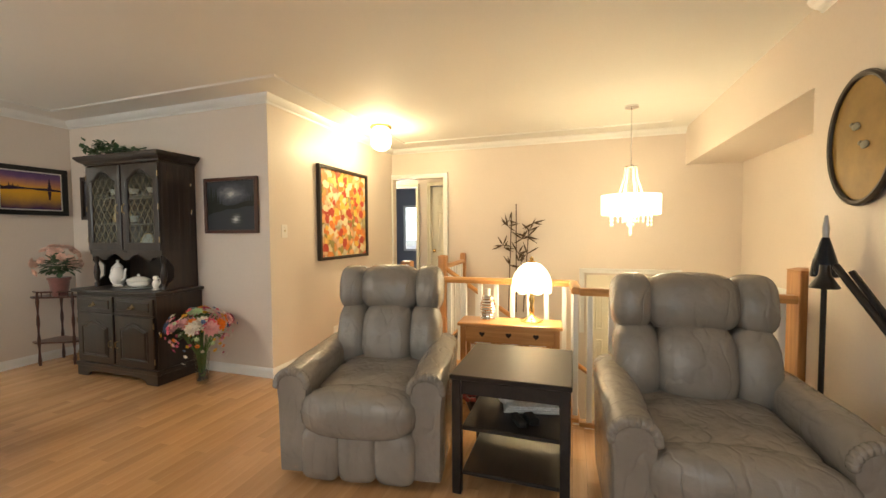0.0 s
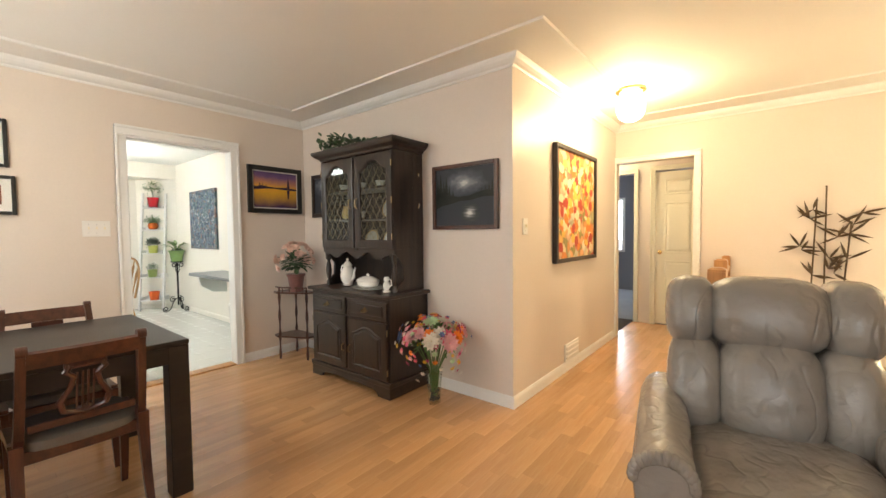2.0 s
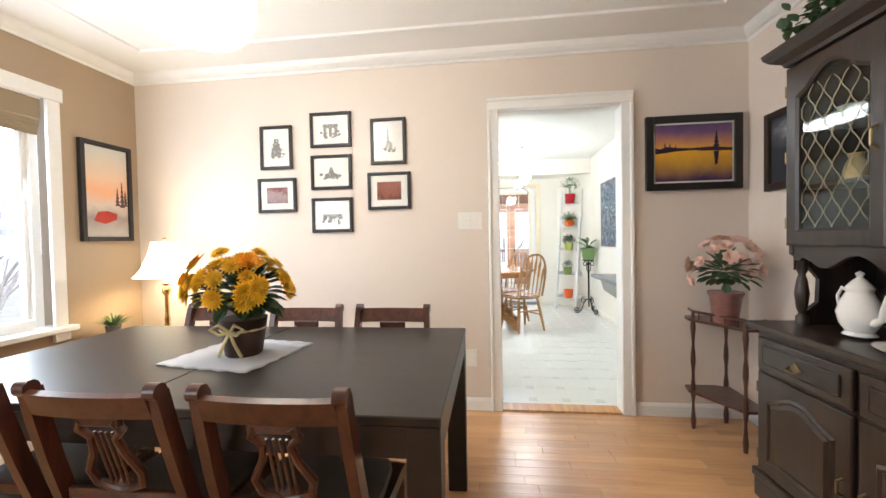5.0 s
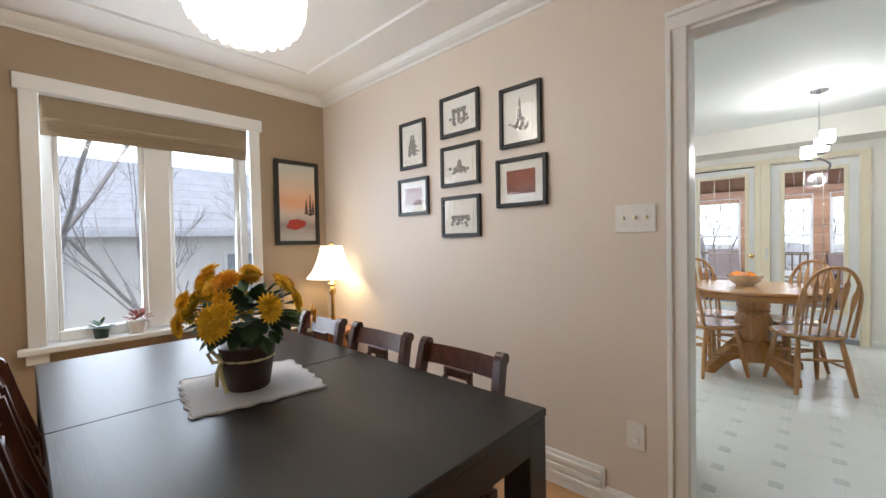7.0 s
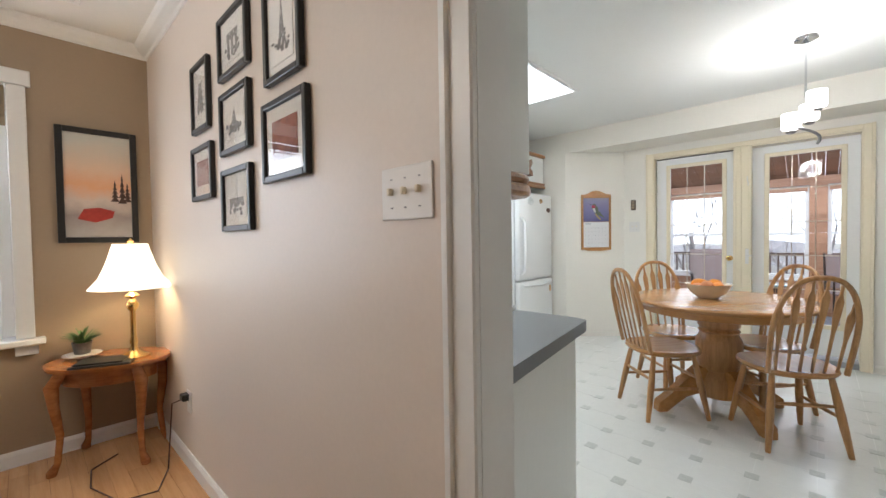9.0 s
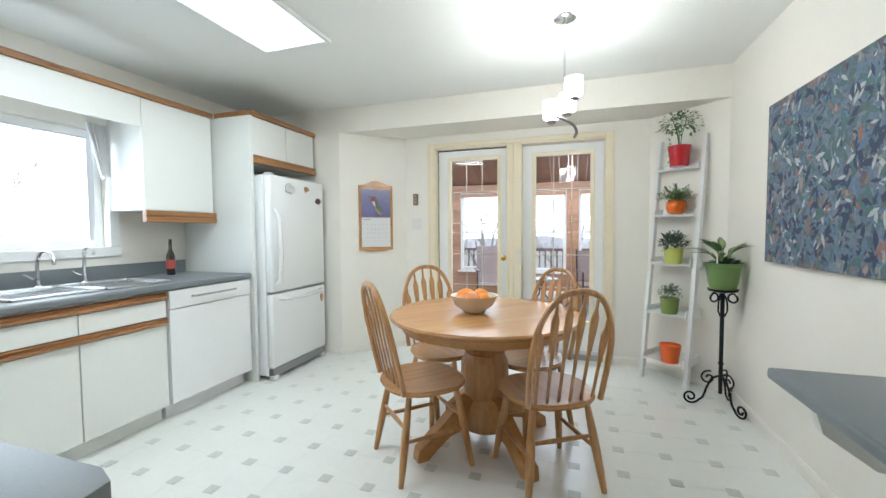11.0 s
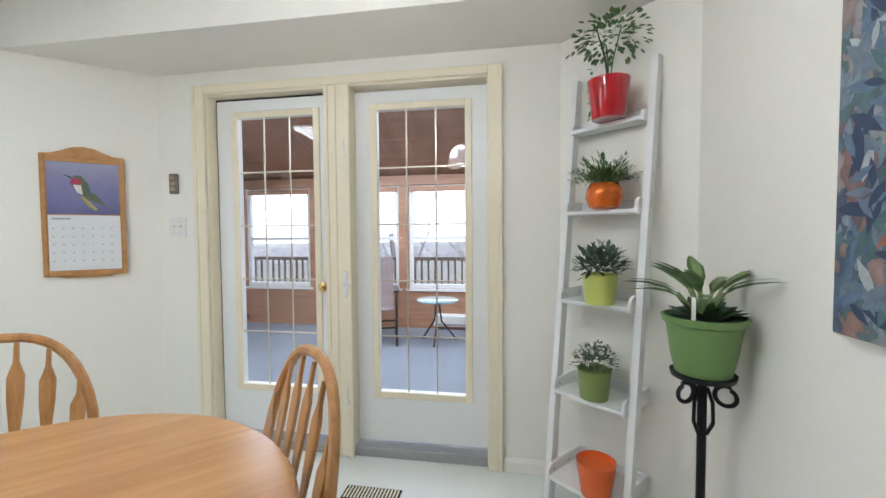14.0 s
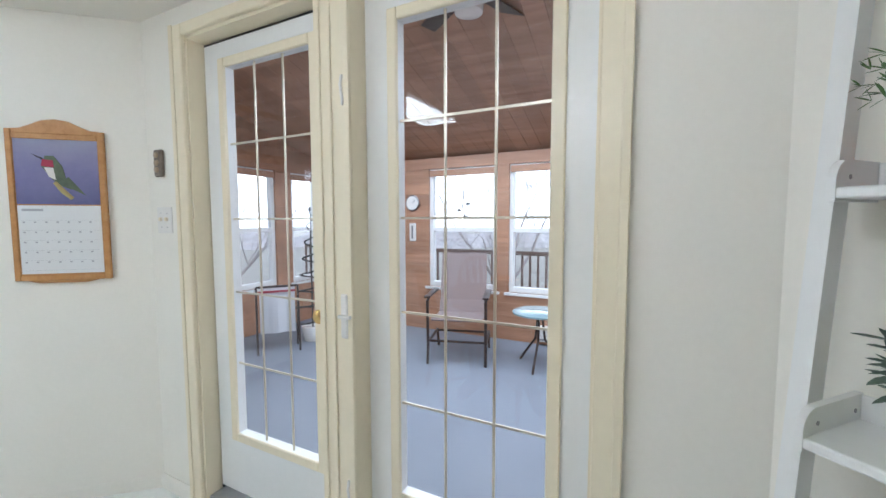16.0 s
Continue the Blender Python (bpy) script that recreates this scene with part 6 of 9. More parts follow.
for sx in (-1, 1):
    x0, x1 = (-U + 0.005, -0.012) if sx < 0 else (0.012, U - 0.005)
    z0, z1 = 1.125, 1.875
    o = arch_outline(x0 + 0.065, x1 - 0.065, z0 + 0.07, z1 - 0.055, 0.085, 14)
    bm = nb()
    # door frame as a plate with an arched opening: strips from the outline to the rectangle
    def rect_pt(p):
        x, z = p
        cx, cz = (x0 + x1) / 2, (z0 + z1) / 2
        k = 1 / max(abs(x - cx) / ((x1 - x0) / 2), abs(z - cz) / ((z1 - z0) / 2))
        return (cx + (x - cx) * k, cz + (z - cz) * k)
    oo = []
    for i in range(len(o)):
        a, b = o[i], o[(i + 1) % len(o)]
        m_ = max(1, int(math.hypot(b[0] - a[0], b[1] - a[1]) / 0.03))
        oo += [(a[0] + (b[0] - a[0]) * q / m_, a[1] + (b[1] - a[1]) * q / m_) for q in range(m_)]
    R = [rect_pt(p) for p in oo]
    for corner in ((x0, z0), (x1, z0), (x1, z1), (x0, z1)):
        j = min(range(len(R)), key=lambda q: (R[q][0] - corner[0]) ** 2 + (R[q][1] - corner[1]) ** 2)
        R[j] = corner
    loft(bm, [[(x, YF + 0.004, z) for x, z in R], [(x, YF - 0.014, z) for x, z in R], [(x, YF - 0.018, z) for x, z in inset_outline(R, 0.008)], [(x, YF - 0.018, z) for x, z in inset_outline(oo, -0.012)], [(x, YF - 0.010, z) for x, z in oo], [(x, YF + 0.004, z) for x, z in oo]], cap=False)
    d = part("glass_door", bm, M_DARKWOOD, hu)
    bm = nb()
    prism(bm, o, YF - 0.003, YF - 0.001, 1)
    g = part("glass_pane", bm, M_CABGLASS, d)
    g.visible_shadow = False
    zt = z1 - 0.075
    nx = 4
    w = (x1 - x0 - 0.13) / nx
    for i in range(nx + 1):
        for s in (-1, 1):
            pts = []
            z = z0 + 0.075
            top = zt - (0.075 if i in (0, nx) else 0.02)
            k = 0
            while z <= top:
                pts.append((x0 + 0.065 + w * i + s * w * 0.24 * (1 - math.cos(k * math.pi / 3)), YF - 0.006, z))
                z += 0.0195
                k += 1
            pts = [p for p in pts if x0 + 0.066 < p[0] < x1 - 0.066]
            if len(pts) > 3:
                bm = nb()
                tube(bm, pts, 0.0020, 5)
                part("lead_strip", bm, M_LEAD, d, "brass-coloured lead tracery")
    bm = nb()
    px = x1 - 0.03 if sx < 0 else x0 + 0.03
    tube(bm, [(px, YF - 0.016, 1.53), (px, YF - 0.036, 1.515), (px, YF - 0.036, 1.465), (px, YF - 0.016, 1.45)], 0.006, 8)
    part("pull", bm, M_ABRASS, d, "antique brass pull")

for hx, hy, zs in ((U - 0.006, YF - 0.016, (1.22, 1.50, 1.78)), (-U + 0.006, YF - 0.016, (1.22, 1.50, 1.78)), (W - 0.022, -0.446, (0.20, 0.50)), (-W + 0.022, -0.446, (0.20, 0.50))):
    for z in zs:
        bm = nb()
        lathe(bm, [(0.0035, -0.024), (0.0045, -0.020), (0.0045, 0.020), (0.0035, 0.024)], 8, (hx, hy, z))
        part("hinge", bm, M_ABRASS, hu, "antique brass hinge")
# beaded side panels
for sx in (-1, 1):
    for q in range(6):
        bm = nb()
        y = -0.05 - 0.05 * q
        box(bm, *sorted((sx * U, sx * (U + 0.003))), y - 0.021, y + 0.021, 1.12, 1.87, 0.001)
        part("side_board", bm, M_DARKWOOD, hu)

# china in the hutch
random.seed(9)
def china(name, label, prof, at, m=None, seg=22):
    ob = thing(name, label, "china", at, group="china on the hutch")
    bm = nb()
    lathe(bm, prof, seg)
    part("body", bm, m or M_WHITECER, ob, smooth=True)
    return ob
HX, HYY = -3.765, 2.79
tp = china("coffee_pot", "tall white porcelain coffee pot with gold trim", [(0.035, 0), (0.05, 0.008), (0.04, 0.02), (0.058, 0.05), (0.066, 0.09), (0.055, 0.13), (0.038, 0.165), (0.042, 0.18), (0.036, 0.19), (0.02, 0.21), (0.008, 0.22), (0.014, 0.235), (0.0, 0.245)], (HX - 0.20, HYY - 0.27, 0.79))
bm = nb()
tube(bm, [(0.055, 0, 0.06), (0.085, 0, 0.08), (0.09, 0, 0.12), (0.105, 0, 0.165)], [0.016, 0.012, 0.009, 0.008], 10)
part("spout", bm, M_WHITECER, tp, smooth=True)
bm = nb()
tube(bm, [(-0.04, 0, 0.16), (-0.075, 0, 0.175), (-0.095, 0, 0.14), (-0.085, 0, 0.09), (-0.06, 0, 0.07)], 0.006, 8)
part("handle", bm, M_WHITECER, tp, smooth=True)
cs = thing("covered_dish", "oval white covered serving dish on a platter", "china", (HX + 0.08, HYY - 0.28, 0.787), group="china on the hutch")
bm = nb()
for rows in ([(0.10, 0.0), (0.15, 0.008), (0.155, 0.012), (0.0, 0.006)],):
    lathe(bm, rows, 28)
p = part("platter", bm, M_WHITECER, cs, smooth=True, turn=Matrix.Diagonal((1.15, 0.75, 1, 1)))
bm = nb()
lathe(bm, [(0.06, 0.012), (0.095, 0.03), (0.105, 0.06), (0.11, 0.065), (0.10, 0.068)], 28)
part("bowl", bm, M_WHITECER, cs, smooth=True, turn=Matrix.Diagonal((1.1, 0.72, 1, 1)))
bm = nb()
lathe(bm, [(0.108, 0.068), (0.10, 0.08), (0.05, 0.10), (0.012, 0.105), (0.018, 0.118), (0.0, 0.128)], 28)
part("lid", bm, M_WHITECER, cs, smooth=True, turn=Matrix.Diagonal((1.1, 0.72, 1, 1)))
fg = china("porcelain_figurine", "small white porcelain pitcher figure", [(0.03, 0), (0.034, 0.006), (0.02, 0.02), (0.03, 0.045), (0.026, 0.07), (0.016, 0.085), (0.024, 0.10), (0.018, 0.12), (0.0, 0.122)], (HX + 0.36, HYY - 0.33, 0.787))
bm = nb()
tube(bm, [(0.02, 0, 0.10), (0.05, 0, 0.10), (0.055, 0, 0.06), (0.03, 0, 0.04)], 0.005, 8)
part("handle", bm, M_WHITECER, fg, smooth=True)
M_CHINAB = plain("pale_china", (0.55, 0.56, 0.52), 0.2, vary=0.15, coat=0.3)
M_CHINAG = plain("gilt_china", (0.55, 0.38, 0.14), 0.3, 0.3, 0.2)
for z in (1.108, 1.378, 1.628):
    for i in range(7):
        x = HX - 0.38 + i * 0.125 + random.uniform(-0.01, 0.01)
        if abs(x - HX) < 0.03:
            continue
        k = random.choice((0, 1, 1, 2))
        if k == 0:
            ob = thing("display_plate", "decorated china plate standing in the hutch", "china", (x, HYY - 0.06, z), group="china in the hutch", rx=-12)
            bm = nb()
            prism(bm, [(0.085 * math.cos(2 * math.pi * q / 28), 0.086 + 0.085 * math.sin(2 * math.pi * q / 28)) for q in range(28)], -0.012, -0.004, 1)
            part("plate", bm, M_CHINAB, ob)
            bm = nb()
            tube(bm, [(0.082 * math.cos(2 * math.pi * q / 28), -0.013, 0.086 + 0.082 * math.sin(2 * math.pi * q / 28)) for q in range(28)], 0.004, 6, True)
            part("rim", bm, M_CHINAG, ob, "gilt rim")
        elif k == 1:
            china("teacup", "white china cup in the hutch", [(0.02, 0), (0.022, 0.006), (0.03, 0.02), (0.042, 0.055), (0.044, 0.062), (0.038, 0.06), (0.0, 0.02)], (x, HYY - 0.16, z), M_CHINAB)
        else:
            china("small_jug", "gilded china jug in the hutch", [(0.028, 0), (0.03, 0.005), (0.042, 0.04), (0.035, 0.075), (0.022, 0.10), (0.028, 0.12), (0.0, 0.12)], (x, HYY - 0.14, z), M_CHINAG)
# ivy on the hutch
iv = thing("ivy_garland", "artificial green ivy trailing on the hutch top", "plant", (-4.02, 2.52, 1.965))
bm = nb()
tube(bm, [(-0.18, -0.06, 0.03), (0, 0, 0.06), (0.2, 0.02, 0.05), (0.42, 0.04, 0.07)], 0.006, 6)
part("stem", bm, M_LEAFD, iv)
bm = nb()
for i in range(170):
    f = random.random() ** 1.5
    b0 = Vector((-0.20 + 0.55 * f, random.uniform(-0.10, 0.08), 0.02 + random.uniform(0, 0.14) * (1.1 - f)))
    leaf(bm, b0, sphere_dir(-0.3), random.uniform(0.04, 0.065), random.uniform(0.014, 0.024), 0.3)
part("leaves", bm, M_LEAFD, iv)

# corner stand with pink flowers
cn = thing("corner_stand", "small mahogany two-tier corner plant stand", "plant stand", (-4.80, 2.53, 0))
top = [(-0.10, -0.17), (0.12, -0.06), (0.20, -0.02), (0.20, 0.10), (-0.16, 0.10), (-0.19, 0.02), (-0.19, -0.15)]
for z in (0.655, 0.215):
    bm = nb()
    prism(bm, top, z, z + 0.016, 2)
    part("shelf", bm, M_MAHOGX, cn)
for x, y in ((-0.085, -0.15), (0.185, -0.015), (-0.175, 0.085), (0.18, 0.085)):
    bm = nb()
    prof = []
    for i in range(15):
        prof.append((0.011 + 0.004 * math.sin(i * 1.7), 0.72 * i / 14))
    lathe(bm, prof, 10, (x, y, 0))
    part("leg", bm, M_MAHOG, cn, smooth=True)
bm = nb()
tube(bm, [(-0.085, -0.15, 0.715), (0.185, -0.015, 0.715)], 0.008, 8)
tube(bm, [(-0.085, -0.15, 0.715), (-0.18, -0.13, 0.715)], 0.008, 8)
for i in range(4):
    f = (i + 0.5) / 4
    bar(bm, (-0.085 + 0.27 * f, -0.15 + 0.135 * f, 0.67), (-0.085 + 0.27 * f, -0.15 + 0.135 * f, 0.715), 0.005, 6)
part("gallery_rail", bm, M_MAHOG, cn)
M_PINK = plain("pale_pink_petal", (0.80, 0.55, 0.45), 0.6, vary=0.18)
pf = thing("potted_roses", "pale pink silk roses in a mauve pot", "flowers", (-4.77, 2.50, 0.671))
bm = nb()
lathe(bm, [(0.055, 0), (0.06, 0.01), (0.08, 0.15), (0.09, 0.165), (0.09, 0.18), (0.075, 0.18), (0.0, 0.165)], 24)
part("pot", bm, plain("mauve_ceramic", (0.22, 0.10, 0.09), 0.3, vary=0.25, coat=0.3), pf, smooth=True)
random.seed(14)
bm = nb()
for i in range(90):
    d = sphere_dir(-0.25)
    leaf(bm, Vector((0, 0, 0.28)) + d * random.uniform(0.03, 0.12), d + Vector((0, 0, -0.1)), random.uniform(0.05, 0.085), 0.024)
part("foliage", bm, M_LEAFD, pf)
for i in range(30):
    d = sphere_dir(-0.1)
    bm = nb()
    c = Vector((0, 0, 0.31)) + Vector((d.x * 0.17, d.y * 0.17, d.z * 0.17))
    petals(bm, c, 7, random.uniform(0.034, 0.052), d, 0.45, 0.9, 3)
    part("rose", bm, M_PINK, pf, "pale pink silk rose")
# floor vase with mixed flowers
vz = thing("floor_vase", "clear glass vase of bright mixed silk flowers", "flower vase", (-2.98, 2.52, 0))
bm = nb()
lathe(bm, [(0.042, 0), (0.045, 0.004), (0.045, 0.02), (0.052, 0.15), (0.062, 0.26), (0.059, 0.26), (0.048, 0.15), (0.040, 0.025), (0.0, 0.022)], 24)
g = part("glass", bm, M_CABGLASS, vz, smooth=True)
g.visible_shadow = False
bm = nb()
random.seed(44)
for i in range(60):
    a, r = random.random() * 6.28, 0.034 * math.sqrt(random.random())
    cushion(bm, (r * math.cos(a), r * math.sin(a), 0.03 + 0.09 * random.random()), (0.009, 0.009, 0.008), 2, 6, 4)
part("glass_pebbles", bm, plain("dark_pebbles", (0.08, 0.08, 0.08), 0.2, vary=0.6), vz)
for i in range(30):
    bm = nb()
    d = sphere_dir(0.3)
    tube(bm, [(d.x * 0.02, d.y * 0.02, 0.06), (d.x * 0.045, d.y * 0.045, 0.26), (d.x * 0.16, d.y * 0.16, 0.42 + d.z * 0.08)], 0.003, 5)
    part("stem", bm, M_LEAF, vz)
bm = nb()
for i in range(150):
    d = sphere_dir(-0.2)
    leaf(bm, Vector((0, 0, 0.45)) + Vector((d.x * 0.15, d.y * 0.15, d.z * 0.11)), d, random.uniform(0.03, 0.055), 0.009)
part("foliage", bm, M_LEAF, vz)
FLC = [((0.75, 0.12, 0.22), "pink bloom"), ((0.80, 0.22, 0.02), "orange bloom"), ((0.78, 0.72, 0.62), "white bloom"), ((0.70, 0.42, 0.02), "yellow bloom"), ((0.08, 0.16, 0.35), "blue bloom"), ((0.52, 0.68, 0.40), "pale green bloom"), ((0.45, 0.04, 0.14), "crimson bloom"), ((0.75, 0.40, 0.42), "pale pink bloom")]
FM = [plain("petal_" + l.replace(" ", "_"), c, 0.6, vary=0.2) for c, l in FLC]
for i in range(150):
    d = sphere_dir(-0.35)
    k = random.choice((0, 1, 2, 2, 3, 4, 5, 6, 7, 7))
    c = Vector((0, 0, 0.46)) + Vector((d.x * 0.262, d.y * 0.262, d.z * (0.185 if d.z > 0 else 0.30))) * (random.uniform(0.75, 0.95) if i < 34 else random.uniform(0.75, 1.08))
    bm = nb()
    big = i < 34 and d.z > -0.15
    petals(bm, c, 11 if big else 6, random.uniform(0.048, 0.070) if big else random.uniform(0.016, 0.026), d, 0.25, 0.5, 3 if big else 2)
    part("flower_head", bm, FM[k], vz, FLC[k][1])

# ---- kitchen ----
M_CAB = plain("white_laminate", (0.78, 0.79, 0.75), 0.3, vary=0.02, bump=0.02)
M_COUNTER = plain("grey_laminate", (0.17, 0.19, 0.20), 0.32, vary=0.10, grain=140, bump=0.05)
M_APPL = plain("white_enamel", (0.82, 0.83, 0.82), 0.2, vary=0.02, coat=0.3, bump=0.03)
M_OAKT = wood("oak_trim", (0.22, 0.10, 0.035), (0.42, 0.21, 0.08), 0.35, 0, 1.4, 0.25)
M_OAKTY = wood("oak_trim_cross", (0.22, 0.10, 0.035), (0.42, 0.21, 0.08), 0.35, 1, 1.4, 0.25)
M_STEEL = plain("stainless_steel", (0.55, 0.56, 0.57), 0.25, 1.0, 0.06)


def base_unit(label, x0, x1, drawers=True):
    """Base cabinet on the window wall, front towards +y."""
    ob = thing("base_cabinet", label, "kitchen cabinet", ((x0 + x1) / 2, SY, 0), group="kitchen base units")
    w = (x1 - x0) / 2
    bm = nb()
    box(bm, -w, w, 0.004, 0.68, 0.10, 0.86)
    box(bm, -w, w, 0.06, 0.62, 0, 0.10)
    part("carcass", bm, M_CAB, ob)
    bm = nb()
    box(bm, -w + 0.003, w - 0.003, 0.681, 0.70, 0.11, 0.64, 0.002)
    part("door", bm, M_CAB, ob)
    bm = nb()
    box(bm, -w + 0.003, w - 0.003, 0.681, 0.70, 0.69, 0.80, 0.002)
    part("drawer", bm, M_CAB, ob)
    for z in (0.645, 0.805):
        bm = nb()
        prism(bm, [(0.681, z), (0.716, z + 0.004), (0.718, z + 0.018), (0.704, z + 0.022), (0.712, z + 0.036), (0.681, z + 0.042)], -w, w, 0)
        part("pull_rail", bm, M_OAKT, ob, "oak finger-pull rail")
    return ob


base_unit("white base cabinet with oak pull rails", -7.36, -6.88)
base_unit("white base cabinet with oak pull rails", -6.88, -6.40)
base_unit("white base cabinet with oak pull rails", -6.40, -5.86)
dw = thing("dishwasher", "white built-in dishwasher with a bar handle", "dishwasher", (-7.71, SY, 0))
bm = nb()
box(bm, -0.34, 0.34, 0.004, 0.69, 0.10, 0.855, 0.003)
box(bm, -0.33, 0.33, 0.06, 0.63, 0, 0.10)
part("body", bm, M_APPL, dw)
bm = nb()
box(bm, -0.338, 0.338, 0.69, 0.712, 0.11, 0.73, 0.004)
part("door", bm, M_APPL, dw)
bm = nb()
box(bm, -0.338, 0.338, 0.69, 0.716, 0.735, 0.855, 0.004)
part("control_panel", bm, M_APPL, dw)
bm = nb()
tube(bm, [(-0.18, 0.716, 0.80), (-0.17, 0.74, 0.80), (0.17, 0.74, 0.80), (0.18, 0.716, 0.80)], 0.008, 8)
part("handle", bm, M_STEEL, dw)

# worktop: window run and stove run in one L
wt = thing("worktop", "grey laminate worktop with a rounded edge", "worktop")
bm = nb()
box(bm, -8.06, -5.872, SY + 0.003, -0.775, 0.86, 0.90, 0.012, 3)
part("window_run", bm, M_COUNTER, wt)
bm = nb()
box(bm, -5.87, KX - 0.003, SY + 0.003, 0.015, 0.86, 0.90, 0.004)
part("corner_run", bm, M_COUNTER, wt)
bm = nb()
prism(bm, [(KX - 0.003, 0.785), (-5.86, 0.785), (-5.872, 0.80), (-5.872, 1.04), (-5.855, 1.085), (-5.83, 1.09), (KX - 0.003, 1.19)], 0.86, 0.90, 2)
part("end_run", bm, M_COUNTER, wt)
bm = nb()
box(bm, -8.06, KX - 0.02, SY + 0.001, SY + 0.018, 0.90, 1.0, 0.003)
box(bm, KX - 0.019, KX - 0.002, SY + 0.02, 0.02, 0.90, 1.0, 0.003)
part("upstand", bm, M_COUNTER, wt)
eu = thing("end_cabinet", "white end cabinet beside the stove", "kitchen cabinet", (0, 0, 0), group="kitchen base units")
bm = nb()
prism(bm, [(KX - 0.004, 0.80), (-5.82, 0.80), (-5.82, 1.06), (KX - 0.004, 1.16)], 0.0, 0.86, 2)
part("carcass", bm, M_CAB, eu)
for z in (0.10, 0.30, 0.50, 0.66):
    bm = nb()
    box(bm, -5.845, -5.821, 0.81, 1.05, z, z + 0.035, 0.006)
    part("pull_rail", bm, M_OAKTY, eu, "oak finger-pull rail")
cu_ = thing("corner_cabinet", "white corner base cabinet", "kitchen cabinet", group="kitchen base units")
bm = nb()
box(bm, -5.84, KX - 0.004, -0.80, 0.01, 0.0, 0.86)
part("carcass", bm, M_CAB, cu_)

# stove
sv = thing("stove", "white electric coil stove set in the worktop", "stove", (-5.52, 0.40, 0))
bm = nb()
box(bm, -0.33, 0.345, -0.38, 0.38, 0.0, 0.905, 0.004)
part("body", bm, M_APPL, sv)
bm = nb()
box(bm, -0.35, 0.346, -0.384, 0.384, 0.895, 0.918, 0.008, 2)
part("cooktop", bm, M_APPL, sv)
for bx, by, r in ((-0.20, 0.21, 0.095), (-0.20, -0.17, 0.095), (0.12, 0.20, 0.075), (0.12, -0.18, 0.075)):
    bm = nb()
    lathe(bm, [(r + 0.018, 0.917), (r + 0.014, 0.922), (r, 0.9185), (0.0, 0.9182)], 28, (bx, by, 0))
    d = part("drip_pan", bm, M_NICKEL, sv, smooth=True)
    bm = nb()
    pts = []
    for i in range(90):
        a = i * 2 * math.pi * 4.2 / 90
        rr = 0.02 + (r - 0.02) * i / 89
        pts.append((bx + rr * math.cos(a), by + rr * math.sin(a), 0.930))
    tube(bm, pts, 0.0065, 6)
    part("coil", bm, M_IRON, d, "black spiral element")
cd_ = thing("casserole_dish", "white fluted casserole dish with a ribbed lid", "casserole", (-5.33, 0.905, 0.90), 8)


def fluted(bm, prof, n=96, ex=1.25, ey=0.92, p=3.2, ribs=22):
    """Rounded-rectangle rings, ribbed by k."""
    rows = []
    for r, z, k in prof:
        row = []
        for i in range(n):
            t = 2 * math.pi * i / n
            c, s_ = math.cos(t), math.sin(t)
            q = (abs(c) ** p + abs(s_) ** p) ** (-1 / p) * r * (1 + 0.02 * k * math.sin(ribs * t))
            row.append((ex * q * c, ey * q * s_, z))
        rows.append(row)
    loft(bm, rows)


bm = nb()
fluted(bm, [(0.088, 0, 0), (0.094, 0.006, 0.2), (0.086, 0.022, 0.4), (0.092, 0.030, 0.8), (0.115, 0.062, 1), (0.126, 0.090, 0.8), (0.134, 0.096, 0.2), (0.134, 0.102, 0.1), (0.11, 0.103, 0)])
part("bowl", bm, M_WHITECER, cd_, smooth=True)
bm = nb()
fluted(bm, [(0.136, 0.1035, 0.1), (0.135, 0.109, 0.2), (0.118, 0.118, 1), (0.085, 0.134, 1), (0.045, 0.144, 0.7), (0.012, 0.147, 0)])
part("lid", bm, M_WHITECER, cd_, smooth=True)
for sx in (-1, 1):
    bm = nb()
    cushion(bm, (sx * 0.172, 0, 0.098), (0.020, 0.045, 0.008), 2.6, 14, 8)
    part("handle", bm, M_WHITECER, cd_, smooth=True)
bm = nb()
cushion(bm, (0, 0, 0.155), (0.040, 0.016, 0.012), 2.6, 14, 8)
part("knob", bm, M_WHITECER, cd_, smooth=True)
yb = thing("cutting_board", "yellow board leaning behind the stove", "cutting board", (-5.21, 0.55, 0.918), 0, ry=-6)
bm = nb()
prism(bm, [(-0.11, 0), (0.11, 0), (0.10, 0.20), (0.05, 0.30), (-0.05, 0.30), (-0.10, 0.20)], -0.008, 0.008, 0)
part("board", bm, plain("yellow_board", (0.66, 0.55, 0.22), 0.6, vary=0.1), yb)


# wall cabinets
def wall_unit(label, x0, x1, z0=1.39, z1=2.165, yf=0.345, doors=2, axis=1):
    ob = thing("wall_cabinet", label, "kitchen cabinet", group="kitchen wall units")
    bm = nb()
    box(bm, x0, x1, SY + 0.003, SY + yf - 0.02, z0, z1)
    part("carcass", bm, M_CAB, ob)
    n = doors
    for i in range(n):
        a, b = x0 + (x1 - x0) * i / n, x0 + (x1 - x0) * (i + 1) / n
        bm = nb()
        box(bm, a + 0.002, b - 0.002, SY + yf - 0.019, SY + yf, z0 + 0.002, z1 - 0.002, 0.002)
        part("door", bm, M_CAB, ob)
    bm = nb()
    y = SY + yf
    prism(bm, [(y - 0.02, z0 - 0.085), (y + 0.018, z0 - 0.08), (y + 0.02, z0 - 0.05), (y + 0.008, z0 - 0.045), (y + 0.018, z0 - 0.03), (y + 0.014, z0 - 0.002), (y - 0.02, z0 - 0.002)], x0 - 0.012, x1 + 0.002, 0)
    part("light_rail", bm, M_OAKT, ob, "oak bottom rail")
    return ob


